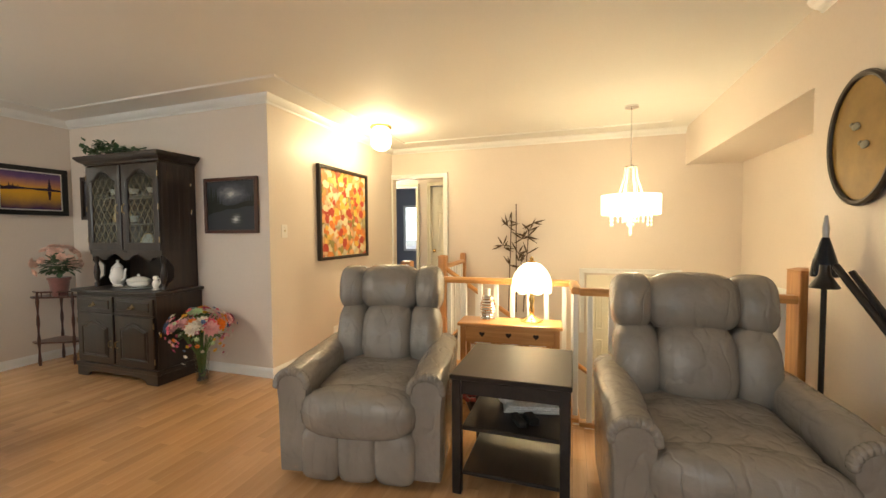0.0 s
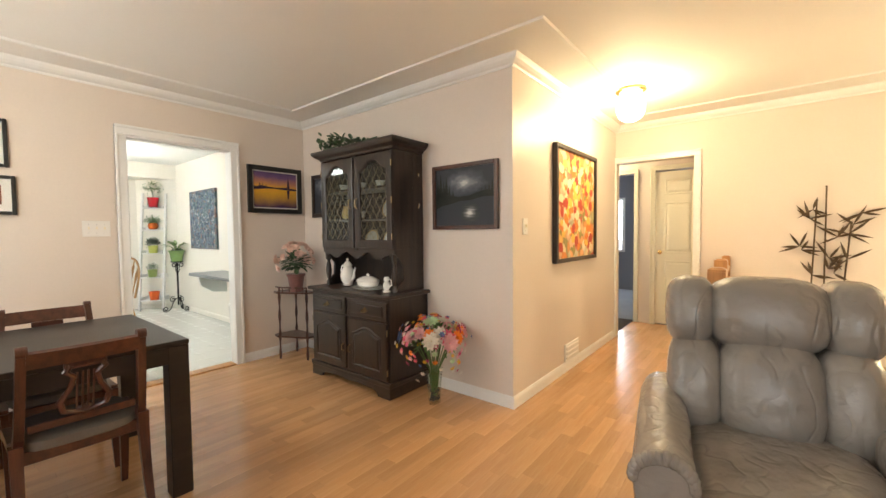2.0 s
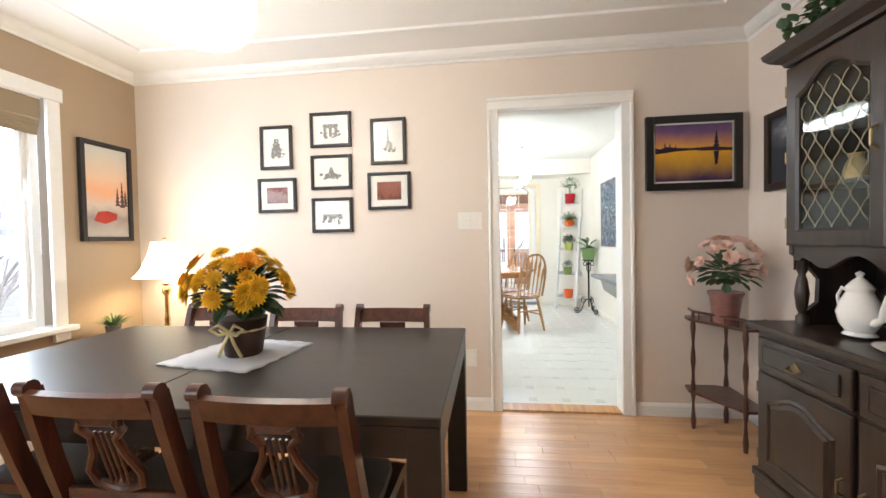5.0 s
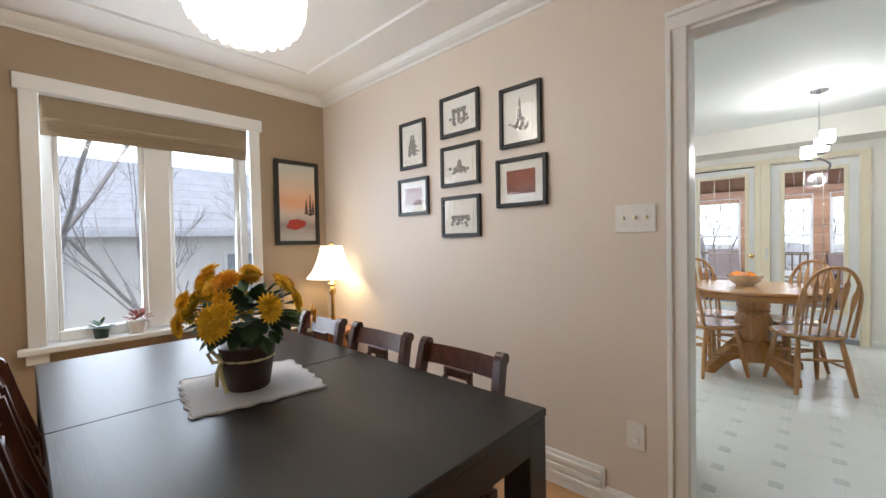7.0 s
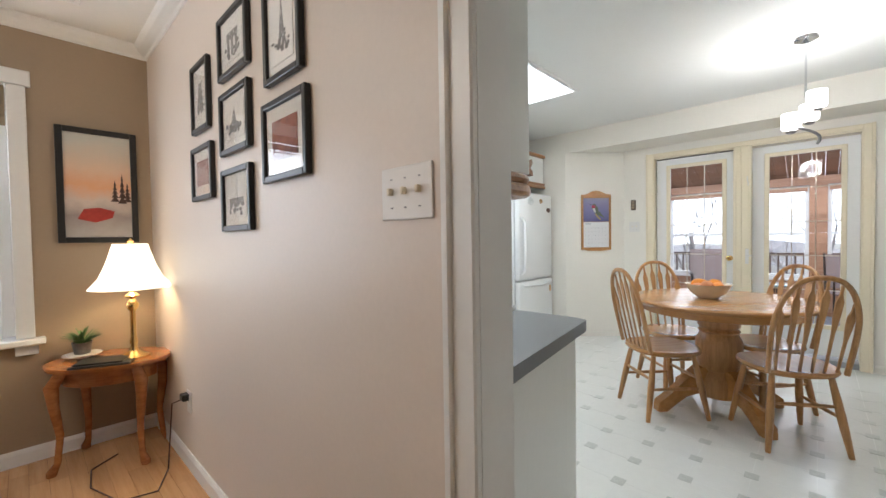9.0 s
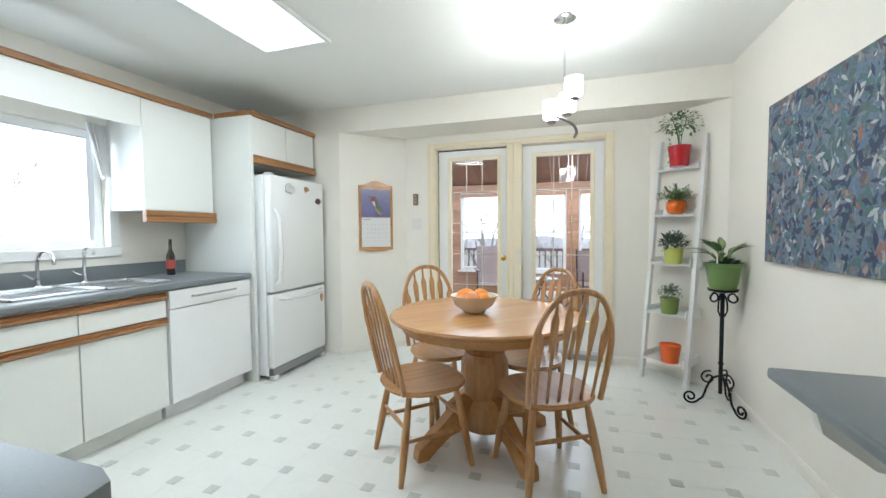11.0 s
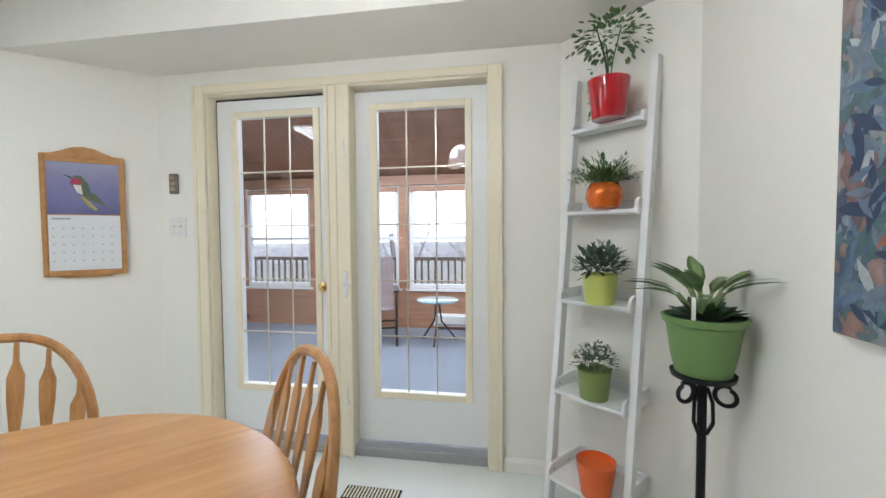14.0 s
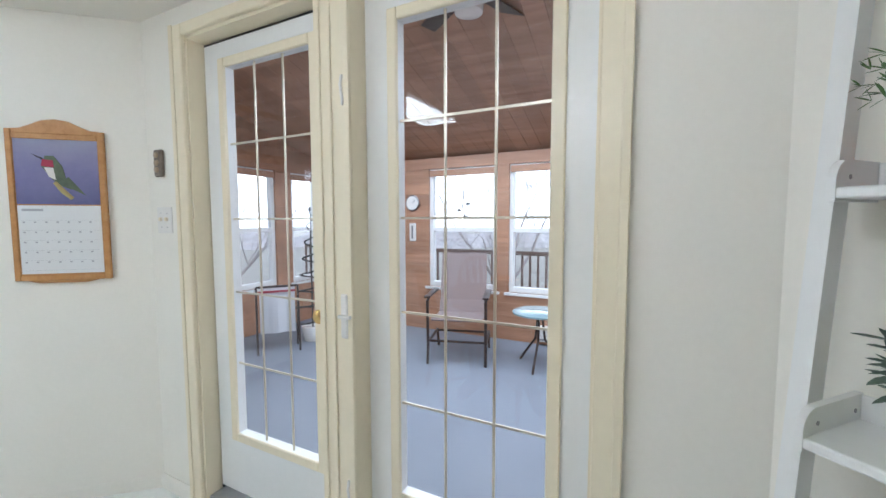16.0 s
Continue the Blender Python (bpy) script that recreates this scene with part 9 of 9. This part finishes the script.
for i in range(16):
    bm = nb()
    y = -0.125 + i * 0.0167
    box(bm, -0.042, 0.042, y - 0.004, y + 0.004, 0.004, 0.007)
    part("slat", bm, M_CTRIM, fv)

# ---- sunroom ----
SFZ = -0.04
solid("floor_sunroom", [(-12.75, -9.5, -2.15, 4.3, -0.15, SFZ)], M_CARPET, "grey-blue sunroom carpet", "floor")


def board_wall(name, label, boards):
    bm = nb()
    for b in boards:
        box(bm, *b, 0.0)
    return tagged(part(name, bm, M_CEDAR), label, "wall", kind="structure")


def boards_x(x0, x1, spans, step=0.14):
    """Level cedar boards on a wall whose face is x; spans are (y0, y1, z0, z1)."""
    out = []
    for y0, y1, z0, z1 in spans:
        z = z0
        while z < z1 - 0.001:
            out.append((x0, x1, y0, y1, z + 0.002, min(z + step, z1)))
            z += step
    return out


WIN = [(-1.72, -0.72), (-0.28, 0.59), (0.73, 1.60), (1.80, 2.65), (2.85, 3.70)]
ZS, ZT = 0.50, 1.92
edges = [-2.15] + [v for w in WIN for v in w] + [4.3]
spans = [(-2.15, 4.3, SFZ, ZS), (-2.15, 4.3, ZT, 2.05)]
for i in range(0, len(edges), 2):
    spans.append((edges[i], edges[i + 1], ZS, ZT))
board_wall("wall_sunroom_far", "red cedar board wall of the sunroom", boards_x(-12.75, -12.60, spans))
LWIN = [(-12.52, -12.05), (-11.81, -10.85)]
e2 = [-12.60] + [v for w in LWIN for v in w] + [-9.55]
bl = []
def lev(x0, x1, z0, z1):
    z = z0
    while z < z1 - 0.001:
        bl.append((x0, x1, -2.15, -2.0, z + 0.002, min(z + 0.14, z1)))
        z += 0.14
lev(-12.6, -9.55, SFZ, ZS)
lev(-12.6, -9.55, ZT, 3.05)
for i in range(0, len(e2), 2):
    lev(e2[i], e2[i + 1], ZS, ZT)
board_wall("wall_sunroom_side", "red cedar side wall of the sunroom", bl)
board_wall("wall_sunroom_end", "red cedar end wall of the sunroom", [(-12.6, -9.55, 4.15, 4.3, SFZ + 0.14 * i, SFZ + 0.14 * i + 0.138) for i in range(22)])
board_wall("wall_sunroom_house", "cedar boards on the house side", [(-9.56, -9.552, -2.0, 0.25, SFZ + 0.14 * i, SFZ + 0.14 * i + 0.138) for i in range(22)] + [(-9.56, -9.552, 2.05, 4.15, SFZ + 0.14 * i, SFZ + 0.14 * i + 0.138) for i in range(22)] + [(-9.56, -9.552, 0.25, 2.05, 2.16 + 0.14 * i, 2.16 + 0.14 * i + 0.138) for i in range(7)])
bm = nb()
y = -2.15
while y < 4.3:
    rows = []
    for x, z in ((-12.75, 2.05), (-9.55, 3.02)):
        rows.append([(x, y + 0.002, z), (x, y + 0.138, z), (x, y + 0.138, z + 0.03), (x, y + 0.002, z + 0.03)])
    loft(bm, rows)
    y += 0.14
tagged(part("ceiling_sunroom", bm, M_CEDAR), "sloping cedar board ceiling", "ceiling", kind="structure")


def dh_window(name, label, axis, plane, a, b):
    ob = thing(name, label, "window", kind="structure")
    def bx(u0, u1, z0, z1, d0, d1, nm, m):
        bm = nb()
        if axis == 0:
            box(bm, plane + d0, plane + d1, u0, u1, z0, z1, 0.003)
        else:
            box(bm, u0, u1, plane + d0, plane + d1, z0, z1, 0.003)
        return part(nm, bm, m, ob)
    for u0, u1, z0, z1 in ((a, a + 0.05, ZS, ZT), (b - 0.05, b, ZS, ZT), (a + 0.05, b - 0.05, ZS, ZS + 0.06), (a + 0.05, b - 0.05, ZT - 0.06, ZT), (a + 0.05, b - 0.05, 1.17, 1.22)):
        bx(u0, u1, z0, z1, -0.10, -0.03, "window_frame", M_TRIM)
    bx(a - 0.04, b + 0.04, ZS - 0.03, ZS, -0.02, 0.03, "window_sill", M_TRIM)
    bx(a + 0.02, b - 0.02, ZT - 0.09, ZT - 0.02, -0.028, 0.012, "blind_box", M_CEDAR)
    g = bx(a + 0.05, b - 0.05, ZS + 0.06, ZT - 0.06, -0.07, -0.066, "pane", M_GLASS)
    g.visible_shadow = False


for i, (a, b) in enumerate(WIN):
    dh_window("window_sunroom_" + str(i + 1), "white double-hung sunroom window", 0, -12.60, a, b)
for i, (a, b) in enumerate(LWIN):
    dh_window("window_sunroom_" + str(i + 6), "white double-hung sunroom side window", 1, -2.0, a, b)

# furniture of the sunroom
M_SLING = plain("mauve_sling_fabric", (0.26, 0.20, 0.19), 0.8, vary=0.1, grain=180, bump=0.3)
M_BRFRAME = plain("dark_brown_metal", (0.05, 0.035, 0.03), 0.4, 0.4)
gc = thing("glider_chair", "brown metal glider chair with sling seat", "patio chair", (-11.88, 0.47, SFZ), 107)
bm = nb()
for s in (-1, 1):
    x = s * 0.27
    tube(bm, [(x, -0.28, 0.0), (x, -0.25, 0.20), (x, 0.22, 0.20), (x, 0.30, 0.0)], 0.014, 8)
    tube(bm, [(x, -0.26, 0.20), (x, -0.28, 0.60), (x, -0.10, 0.64), (x, 0.24, 0.62)], 0.014, 8)
for y in (-0.2, 0.18):
    bar(bm, (-0.27, y, 0.20), (0.27, y, 0.20), 0.012)
part("frame", bm, M_BRFRAME, gc, smooth=True)
bm = nb()
for s in (-1, 1):
    box(bm, s * 0.27 - 0.03, s * 0.27 + 0.03, -0.30, 0.16, 0.625, 0.65, 0.008)
part("armrest", bm, M_BRFRAME, gc)
bm = nb()
rows = []
for y, z in ((-0.26, 0.42), (-0.22, 0.44), (0.0, 0.41), (0.18, 0.40), (0.24, 0.52), (0.31, 0.78), (0.36, 1.00)):
    rows.append([(-0.24, y, z), (0.24, y, z), (0.24, y + 0.008, z - 0.014), (-0.24, y + 0.008, z - 0.014)])
loft(bm, rows)
part("sling", bm, M_SLING, gc, "mauve-brown sling fabric")
gt = thing("patio_table", "small round glass patio table", "side table", (-11.95, 1.24, SFZ))
bm = nb()
lathe(bm, [(0.24, 0.49), (0.25, 0.495), (0.25, 0.508), (0.24, 0.512), (0.0, 0.512)], 32)
part("glass_top", bm, plain("teal_glass", (0.25, 0.36, 0.38), 0.1, vary=0.05, coat=0.6), gt, "teal tinted glass top", smooth=True)
bm = nb()
for k in range(3):
    a = k * 2.094
    tube(bm, [(0.02 * math.cos(a), 0.02 * math.sin(a), 0.49), (0.05 * math.cos(a), 0.05 * math.sin(a), 0.25), (0.20 * math.cos(a), 0.20 * math.sin(a), 0.06), (0.24 * math.cos(a), 0.24 * math.sin(a), 0.0)], 0.011, 8)
part("tripod", bm, M_BRFRAME, gt)
c2 = thing("patio_chair", "brown metal patio chair", "patio chair", (-12.1, 2.05, SFZ), 100)
bm = nb()
for s in (-1, 1):
    x = s * 0.24
    tube(bm, [(x, -0.25, 0.0), (x, -0.24, 0.62), (x, 0.2, 0.62)], 0.013, 8)
    tube(bm, [(x, 0.28, 0.0), (x, 0.2, 0.42), (x, 0.30, 0.95)], 0.013, 8)
part("frame", bm, M_BRFRAME, c2)
bm = nb()
box(bm, -0.24, 0.24, -0.24, 0.22, 0.40, 0.43, 0.01)
part("seat", bm, M_SLING, c2)
bm = nb()
rows = [[(-0.23, 0.22, 0.46), (0.23, 0.22, 0.46), (0.23, 0.235, 0.46), (-0.23, 0.235, 0.46)], [(-0.23, 0.30, 0.93), (0.23, 0.30, 0.93), (0.23, 0.315, 0.93), (-0.23, 0.315, 0.93)]]
loft(bm, rows)
part("back", bm, M_SLING, c2)
xt = thing("spiral_tree", "leafless dark wire spiral tree in a white pot", "ornament tree", (-11.62, -1.24, SFZ))
bm = nb()
lathe(bm, [(0.09, 0), (0.10, 0.01), (0.12, 0.16), (0.115, 0.17), (0.0, 0.15)], 22)
part("pot", bm, M_WHITECER, xt, smooth=True)
bm = nb()
bar(bm, (0, 0, 0.15), (0, 0, 1.50), 0.008)
pts = []
for i in range(140):
    f = i / 139
    a = f * 2 * math.pi * 7
    r = 0.19 * (1 - f) + 0.01
    pts.append((r * math.cos(a), r * math.sin(a), 0.22 + 1.27 * f))
tube(bm, pts, 0.009, 6)
part("spiral", bm, plain("dark_garland", (0.05, 0.05, 0.045), 0.8, vary=0.4, grain=150, bump=0.8), xt)
tw = thing("towel_rack", "white towel with red stripes on a low rack", "towel", (-11.2, -1.30, SFZ), 143)
bm = nb()
rows = []
for j in range(9):
    rows.append([(-0.17 + 0.34 * i / 8, 0.02 * math.sin(i * 1.3) * (j / 8) + 0.01, 0.66 - 0.06 * j) for i in range(9)])
loft(bm, rows, closed=False, cap=False)
d = part("towel", bm, plain("white_towel", (0.62, 0.62, 0.64), 0.95, vary=0.08, grain=150, bump=0.6), tw)
md = d.modifiers.new("thick", 'SOLIDIFY')
md.thickness = 0.012
bm = nb()
box(bm, -0.172, 0.172, -0.016, 0.034, 0.605, 0.625)
part("red_stripe", bm, plain("red_stripe", (0.35, 0.06, 0.08), 0.9), tw, "red woven stripe")
bm = nb()
bar(bm, (-0.2, 0, 0.665), (0.2, 0, 0.665), 0.012)
for s in (-1, 1):
    bar(bm, (s * 0.2, -0.12, 0), (s * 0.2, 0, 0.665), 0.010)
    bar(bm, (s * 0.2, 0.12, 0), (s * 0.2, 0, 0.665), 0.010)
part("rack", bm, M_BRFRAME, tw)
bh = thing("baseboard_heater", "white electric heater low on the cedar wall", "heater", (-12.598, 1.42, SFZ + 0.05), 90)
bm = nb()
prism(bm, [(-0.065, 0.0), (-0.001, 0.0), (-0.001, 0.16), (-0.045, 0.16), (-0.065, 0.13)], -0.34, 0.34, 0)
part("casing", bm, M_PLASTIC, bh)
bm = nb()
box(bm, -0.32, 0.32, -0.068, -0.060, 0.015, 0.030)
part("slot", bm, M_NICKEL, bh)
th = thing("wall_clock", "round white wall thermometer", "thermometer", (-12.595, -0.50, 1.52), 90)
bm = nb()
prism(bm, [(0.085 * math.cos(q / 28 * 6.283), 0.085 * math.sin(q / 28 * 6.283)) for q in range(28)], -0.02, 0.0, 1)
part("dial", bm, M_PLASTIC, th)
bm = nb()
tube(bm, [(0.09 * math.cos(q / 28 * 6.283), -0.014, 0.09 * math.sin(q / 28 * 6.283)) for q in range(28)], 0.01, 8, True)
bar(bm, (0, -0.024, 0), (0.04, -0.024, 0.03), 0.004)
part("rim", bm, M_NICKEL, th)
tg = thing("wall_gauge", "white rectangular wall gauge", "thermometer", (-12.595, -0.50, 1.16), 90)
bm = nb()
box(bm, -0.045, 0.045, -0.02, 0.0, -0.11, 0.11, 0.006)
part("case", bm, M_PLASTIC, tg)
bm = nb()
box(bm, -0.012, 0.012, -0.024, -0.019, -0.08, 0.08, 0.003)
part("scale", bm, M_NICKEL, tg)
cf = thing("ceiling_fan", "dark bladed ceiling fan with a light", "ceiling fan", (-10.50, 1.15, 2.64))
bm = nb()
lathe(bm, [(0.02, 0.05), (0.05, 0.03), (0.09, 0.0), (0.10, -0.06), (0.06, -0.09), (0.0, -0.1)], 24)
bar(bm, (0, 0, 0.0), (0, 0, 0.09), 0.014)
part("motor", bm, M_NICKEL, cf, smooth=True)
for k in range(5):
    bm = nb()
    box(bm, 0.10, 0.55, -0.055, 0.055, -0.03, -0.022, 0.003)
    part("blade", bm, M_BRFRAME, cf, "dark wooden blade", turn=Matrix.Rotation(k * 1.2566 + 0.3, 4, 'Z') @ Matrix.Rotation(0.2, 4, 'X'))
bm = nb()
lathe(bm, [(0.06, -0.10), (0.09, -0.12), (0.08, -0.17), (0.0, -0.19)], 20)
part("light_bowl", bm, M_WHITECER, cf, smooth=True)
for i, (x, y, z) in enumerate(((0.0, -0.0, 0), (0.10, 0.05, -0.05), (-0.06, 0.08, 0.05))):
    bd = thing("bird_decal", "small dark bird decal on the window", "decal", (-12.66, 0.10 + y * 1.4, 1.42 + z * 1.5), 90, "bird decals")
    bm = nb()
    prism(bm, [(-0.04, 0.0), (-0.01, 0.012), (0.0, 0.04), (0.012, 0.01), (0.04, 0.005), (0.012, -0.012), (-0.012, -0.01)], -0.004, 0.0, 1)
    part("decal", bm, M_BLACK, bd)

# ---- outside ----
M_GRASS = plain("winter_lawn", (0.40, 0.40, 0.36), 0.95, vary=0.3, grain=8, bump=0.5)
bm = nb()
box(bm, -400, 400, -400, 400, -1.7, -1.6)
tagged(part("ground", bm, M_GRASS), "pale winter lawn reaching to the horizon", "ground", kind="structure")
M_BARK = plain("grey_bark", (0.42, 0.40, 0.39), 0.9, vary=0.3, grain=30, bump=0.8)


def bare_tree(at, height, seed, label="leafless grey tree with fine branches"):
    random.seed(seed)
    ob = thing("bare_tree", label, "tree", at, group="garden trees")
    trunk, twigs = nb(), nb()
    def grow(p, d, ln, r, depth):
        pts, rs = [p], [r]
        for i in range(4):
            d = (d + Vector((random.uniform(-0.16, 0.16), random.uniform(-0.16, 0.16), random.uniform(-0.02, 0.12)))).normalized()
            p = p + d * (ln / 4)
            pts.append(p)
            rs.append(r * (1 - 0.11 * (i + 1)))
        tube(trunk if depth < 2 else twigs, pts, rs, 6 if depth < 2 else 4)
        if depth < 5:
            for k in range(3 if depth < 4 else 4):
                f = random.choice((1, 2, 3, 4))
                nd = (d + Vector((random.uniform(-0.9, 0.9), random.uniform(-0.9, 0.9), random.uniform(-0.1, 0.7)))).normalized()
                grow(pts[f], nd, ln * random.uniform(0.55, 0.75), max(rs[f] * 0.55, 0.0045), depth + 1)
    grow(Vector((0, 0, 0)), Vector((0, 0, 1)), height * 0.36, height * 0.012, 0)
    part("trunk", trunk, M_BARK, ob, smooth=True)
    part("branches", twigs, M_BARK, ob)
    return ob


bare_tree((-3.15, -5.2, -1.6), 8.5, 3)
bare_tree((-4.75, -6.0, -1.6), 7.5, 8)
tk = bare_tree((-7.6, -7.0, -1.6), 8.0, 12)
copy_thing(tk, pose(-9.6, -9.5, -1.6, 0, 0, 80))
copy_thing(tk, pose(-17.0, -0.6, -1.6, 0, 0, 140))
copy_thing(tk, pose(-18.5, 1.9, -1.6, 0, 0, 30))
copy_thing(tk, pose(-17.5, 4.2, -1.6, 0, 0, 210))
copy_thing(tk, pose(-14.0, -7.0, -1.6, 0, 0, 260))
# neighbour's house
nh = thing("neighbour_house", "pale stucco house with a grey shingle roof", "house", (-4.2, -10.6, -1.6))
M_STUCCO = plain("pale_stucco", (0.80, 0.79, 0.76), 0.9, vary=0.06, grain=20, bump=0.3)
M_SHINGLE = plain("grey_shingle", (0.60, 0.62, 0.66), 0.9, vary=0.15, grain=10, bump=0.4)
bm = nb()
box(bm, -6, 6, -6, 0, 0, 3.15)
part("wall", bm, M_STUCCO, nh)
bm = nb()
prism(bm, [(0.6, 3.05), (-3.0, 5.2), (-6.6, 3.05), (-6.6, 3.2), (-3.0, 5.38), (0.6, 3.2)], -6.4, 6.4, 0)
part("roof", bm, M_SHINGLE, nh, "grey shingle roof")
for r in range(9):
    bm = nb()
    y = 0.55 - r * 0.4
    z = 3.215 + (0.6 - y) * 0.6 * 0.9944
    box(bm, -6.4, 6.4, y - 0.38, y, z - 0.005, z + 0.02)
    part("shingle_course", bm, M_SHINGLE, nh)
for x in (-3.6, 0.9, 3.4):
    bm = nb()
    box(bm, x - 0.62, x + 0.62, -0.02, 0.04, 1.25, 2.65, 0.01)
    w = part("window", bm, M_TRIM, nh)
    bm = nb()
    box(bm, x - 0.52, x - 0.03, 0.035, 0.045, 1.35, 2.55)
    box(bm, x + 0.03, x + 0.52, 0.035, 0.045, 1.35, 2.55)
    part("pane", bm, plain("house_glass", (0.30, 0.36, 0.40), 0.08, 0.0, 0.05, coat=1.0), w)
M_DECK = plain("weathered_deck_wood", (0.17, 0.13, 0.11), 0.8, vary=0.25, grain=30)
dk = thing("deck_railing", "weathered brown deck railing outside the sunroom", "railing", (-14.2, 0, -0.1))
bm = nb()
box(bm, -0.03, 0.03, -4, 5, 0.88, 0.94)
box(bm, -0.03, 0.03, -4, 5, 0.08, 0.13)
part("rail", bm, M_DECK, dk)
bm = nb()
for i in range(75):
    y = -4 + 0.12 * i
    box(bm, -0.015, 0.015, y - 0.015, y + 0.015, 0.13, 0.88)
tagged(part("balusters", bm, M_DECK, dk), kind="stuff")
solid("deck", [(-14.4, -12.75, -4, 5, -0.2, -0.1)], M_CEDAR, "cedar deck outside the sunroom", "deck")
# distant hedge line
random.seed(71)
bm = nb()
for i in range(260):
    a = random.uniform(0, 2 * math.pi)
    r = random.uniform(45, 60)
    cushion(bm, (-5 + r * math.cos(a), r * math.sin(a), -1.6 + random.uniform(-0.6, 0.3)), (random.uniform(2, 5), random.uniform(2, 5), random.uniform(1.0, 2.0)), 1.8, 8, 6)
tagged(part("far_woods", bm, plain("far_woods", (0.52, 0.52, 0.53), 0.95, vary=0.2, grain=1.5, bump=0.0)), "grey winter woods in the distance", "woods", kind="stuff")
# overcast sky and haze in the distance
bm = nb()
lathe(bm, [(150, -3), (150, 60)], 64, cap=False)
tagged(part("backdrop", bm, glow("overcast_haze", (0.88, 0.94, 1.0), 2.6)), "plain pale overcast sky", "backdrop", kind="structure")
# assumed living room window behind the camera, out of view; it lights and reflects
wl = thing("window_living", "assumed wide white living room window, out of view", "window", kind="structure")
frame_bars(wl, "window_frame", [(-1.2, -1.12, 0.7, 2.15), (1.14, 1.22, 0.7, 2.15), (-0.04, 0.04, 0.7, 2.15), (-1.2, 1.22, 0.7, 0.78), (-1.2, 1.22, 2.07, 2.15)], -2.32, -2.24, M_TRIM)
wbd = thing("window_bedroom", "white bedroom window", "window", kind="structure")
frame_bars(wbd, "window_frame", [(-4.12, -4.06, 0.80, 1.95), (-3.46, -3.40, 0.80, 1.95), (-4.06, -3.46, 0.80, 0.85), (-4.06, -3.46, 1.9, 1.95)], 9.31, 9.38, M_TRIM)

# ---- floors, in pieces ----
solid("floor_base", [(-5.11, 1.95, -2.35, 2.66, -0.12, -0.006), (-5.11, 0.0, 2.66, 3.05, -0.12, -0.006), (-3.72, -1.42, 3.05, 6.32, -0.12, -0.006)], M_SOIL_FILL, "dark subfloor under the laminate", "floor")
floor_wood = thing("floor", "warm honey laminate strip floor", "floor", kind="structure")
SW = 0.072
random.seed(11)
far_bm = nb()
near_meshes = {}
count = 0


def strip_mesh(length):
    key = round(length, 2)
    if key not in near_meshes:
        b2 = nb()
        box(b2, 0.0004, SW - 0.0004, 0.0005, key - 0.0005, -0.006, 0.0)
        me = bpy.data.meshes.new("plank")
        b2.to_mesh(me)
        b2.free()
        me.materials.append(M_PLANK)
        near_meshes[key] = me
    return near_meshes[key]


LENGTHS = (0.28, 0.36, 0.44, 0.52)
x = -5.10
while x < 1.22:
    y_end = 2.66 if x > -0.03 else (3.05 if x > -1.48 else 6.2)
    if x < -2.55:
        y_end = 2.79
    y = -2.2 - random.random() * 0.4
    while y < y_end:
        ln = random.choice(LENGTHS)
        if y + ln > y_end:
            ln = max(0.06, round(y_end - y, 2))
        near = -3.3 < x < -1.3 and 0.9 < y < 2.6
        if near and count < 300:
            ob = new("plank", strip_mesh(ln))
            ob.parent = floor_wood
            ob.location = (x, y, 0)
            count += 1
        else:
            box(far_bm, x + 0.0004, x + SW - 0.0004, y + 0.0005, y + ln - 0.0005, -0.006, 0.0)
        y += ln
    x += SW
far = part("laminate_strips", far_bm, M_PLANKJ, floor_wood)
tagged(far, kind="stuff")
# vinyl with small grey insets
floor_k = solid("floor_kitchen", [(-9.45, -5.11, -1.5, 2.79, -0.1, 0.0)], M_VINYL, "glossy white vinyl floor with small grey insets", "floor")
bm = nb()
box(bm, -0.029, 0.029, -0.029, 0.029, 0.0, 0.0012)
inset0 = part("inset", bm, M_INSET, floor_k)
inset0.location = (-8.805, 2.17, 0)
G = 0.2365
for i in range(0, 16):
    for j in range(-16, 3):
        if i == 0 and j == 0:
            continue
        px, py = -8.805 + i * G, 2.17 + j * G
        if py > 2.75 or py < -0.85 or (px > -5.9 and py < 1.05) or (px < -8.9):
            continue
        ob = new("inset", inset0.data)
        ob.parent = floor_k
        ob.location = (px, py, 0)
bm = nb()
for i in range(0, 16):
    box(bm, -8.805 + i * G - 0.0012, -8.805 + i * G + 0.0012, -0.8, 2.79, 0, 0.0005)
for j in range(-13, 3):
    box(bm, -9.4, -5.2, 2.17 + j * G - 0.0012, 2.17 + j * G + 0.0012, 0, 0.0006)
part("tile_line", bm, M_SEAM, floor_k)
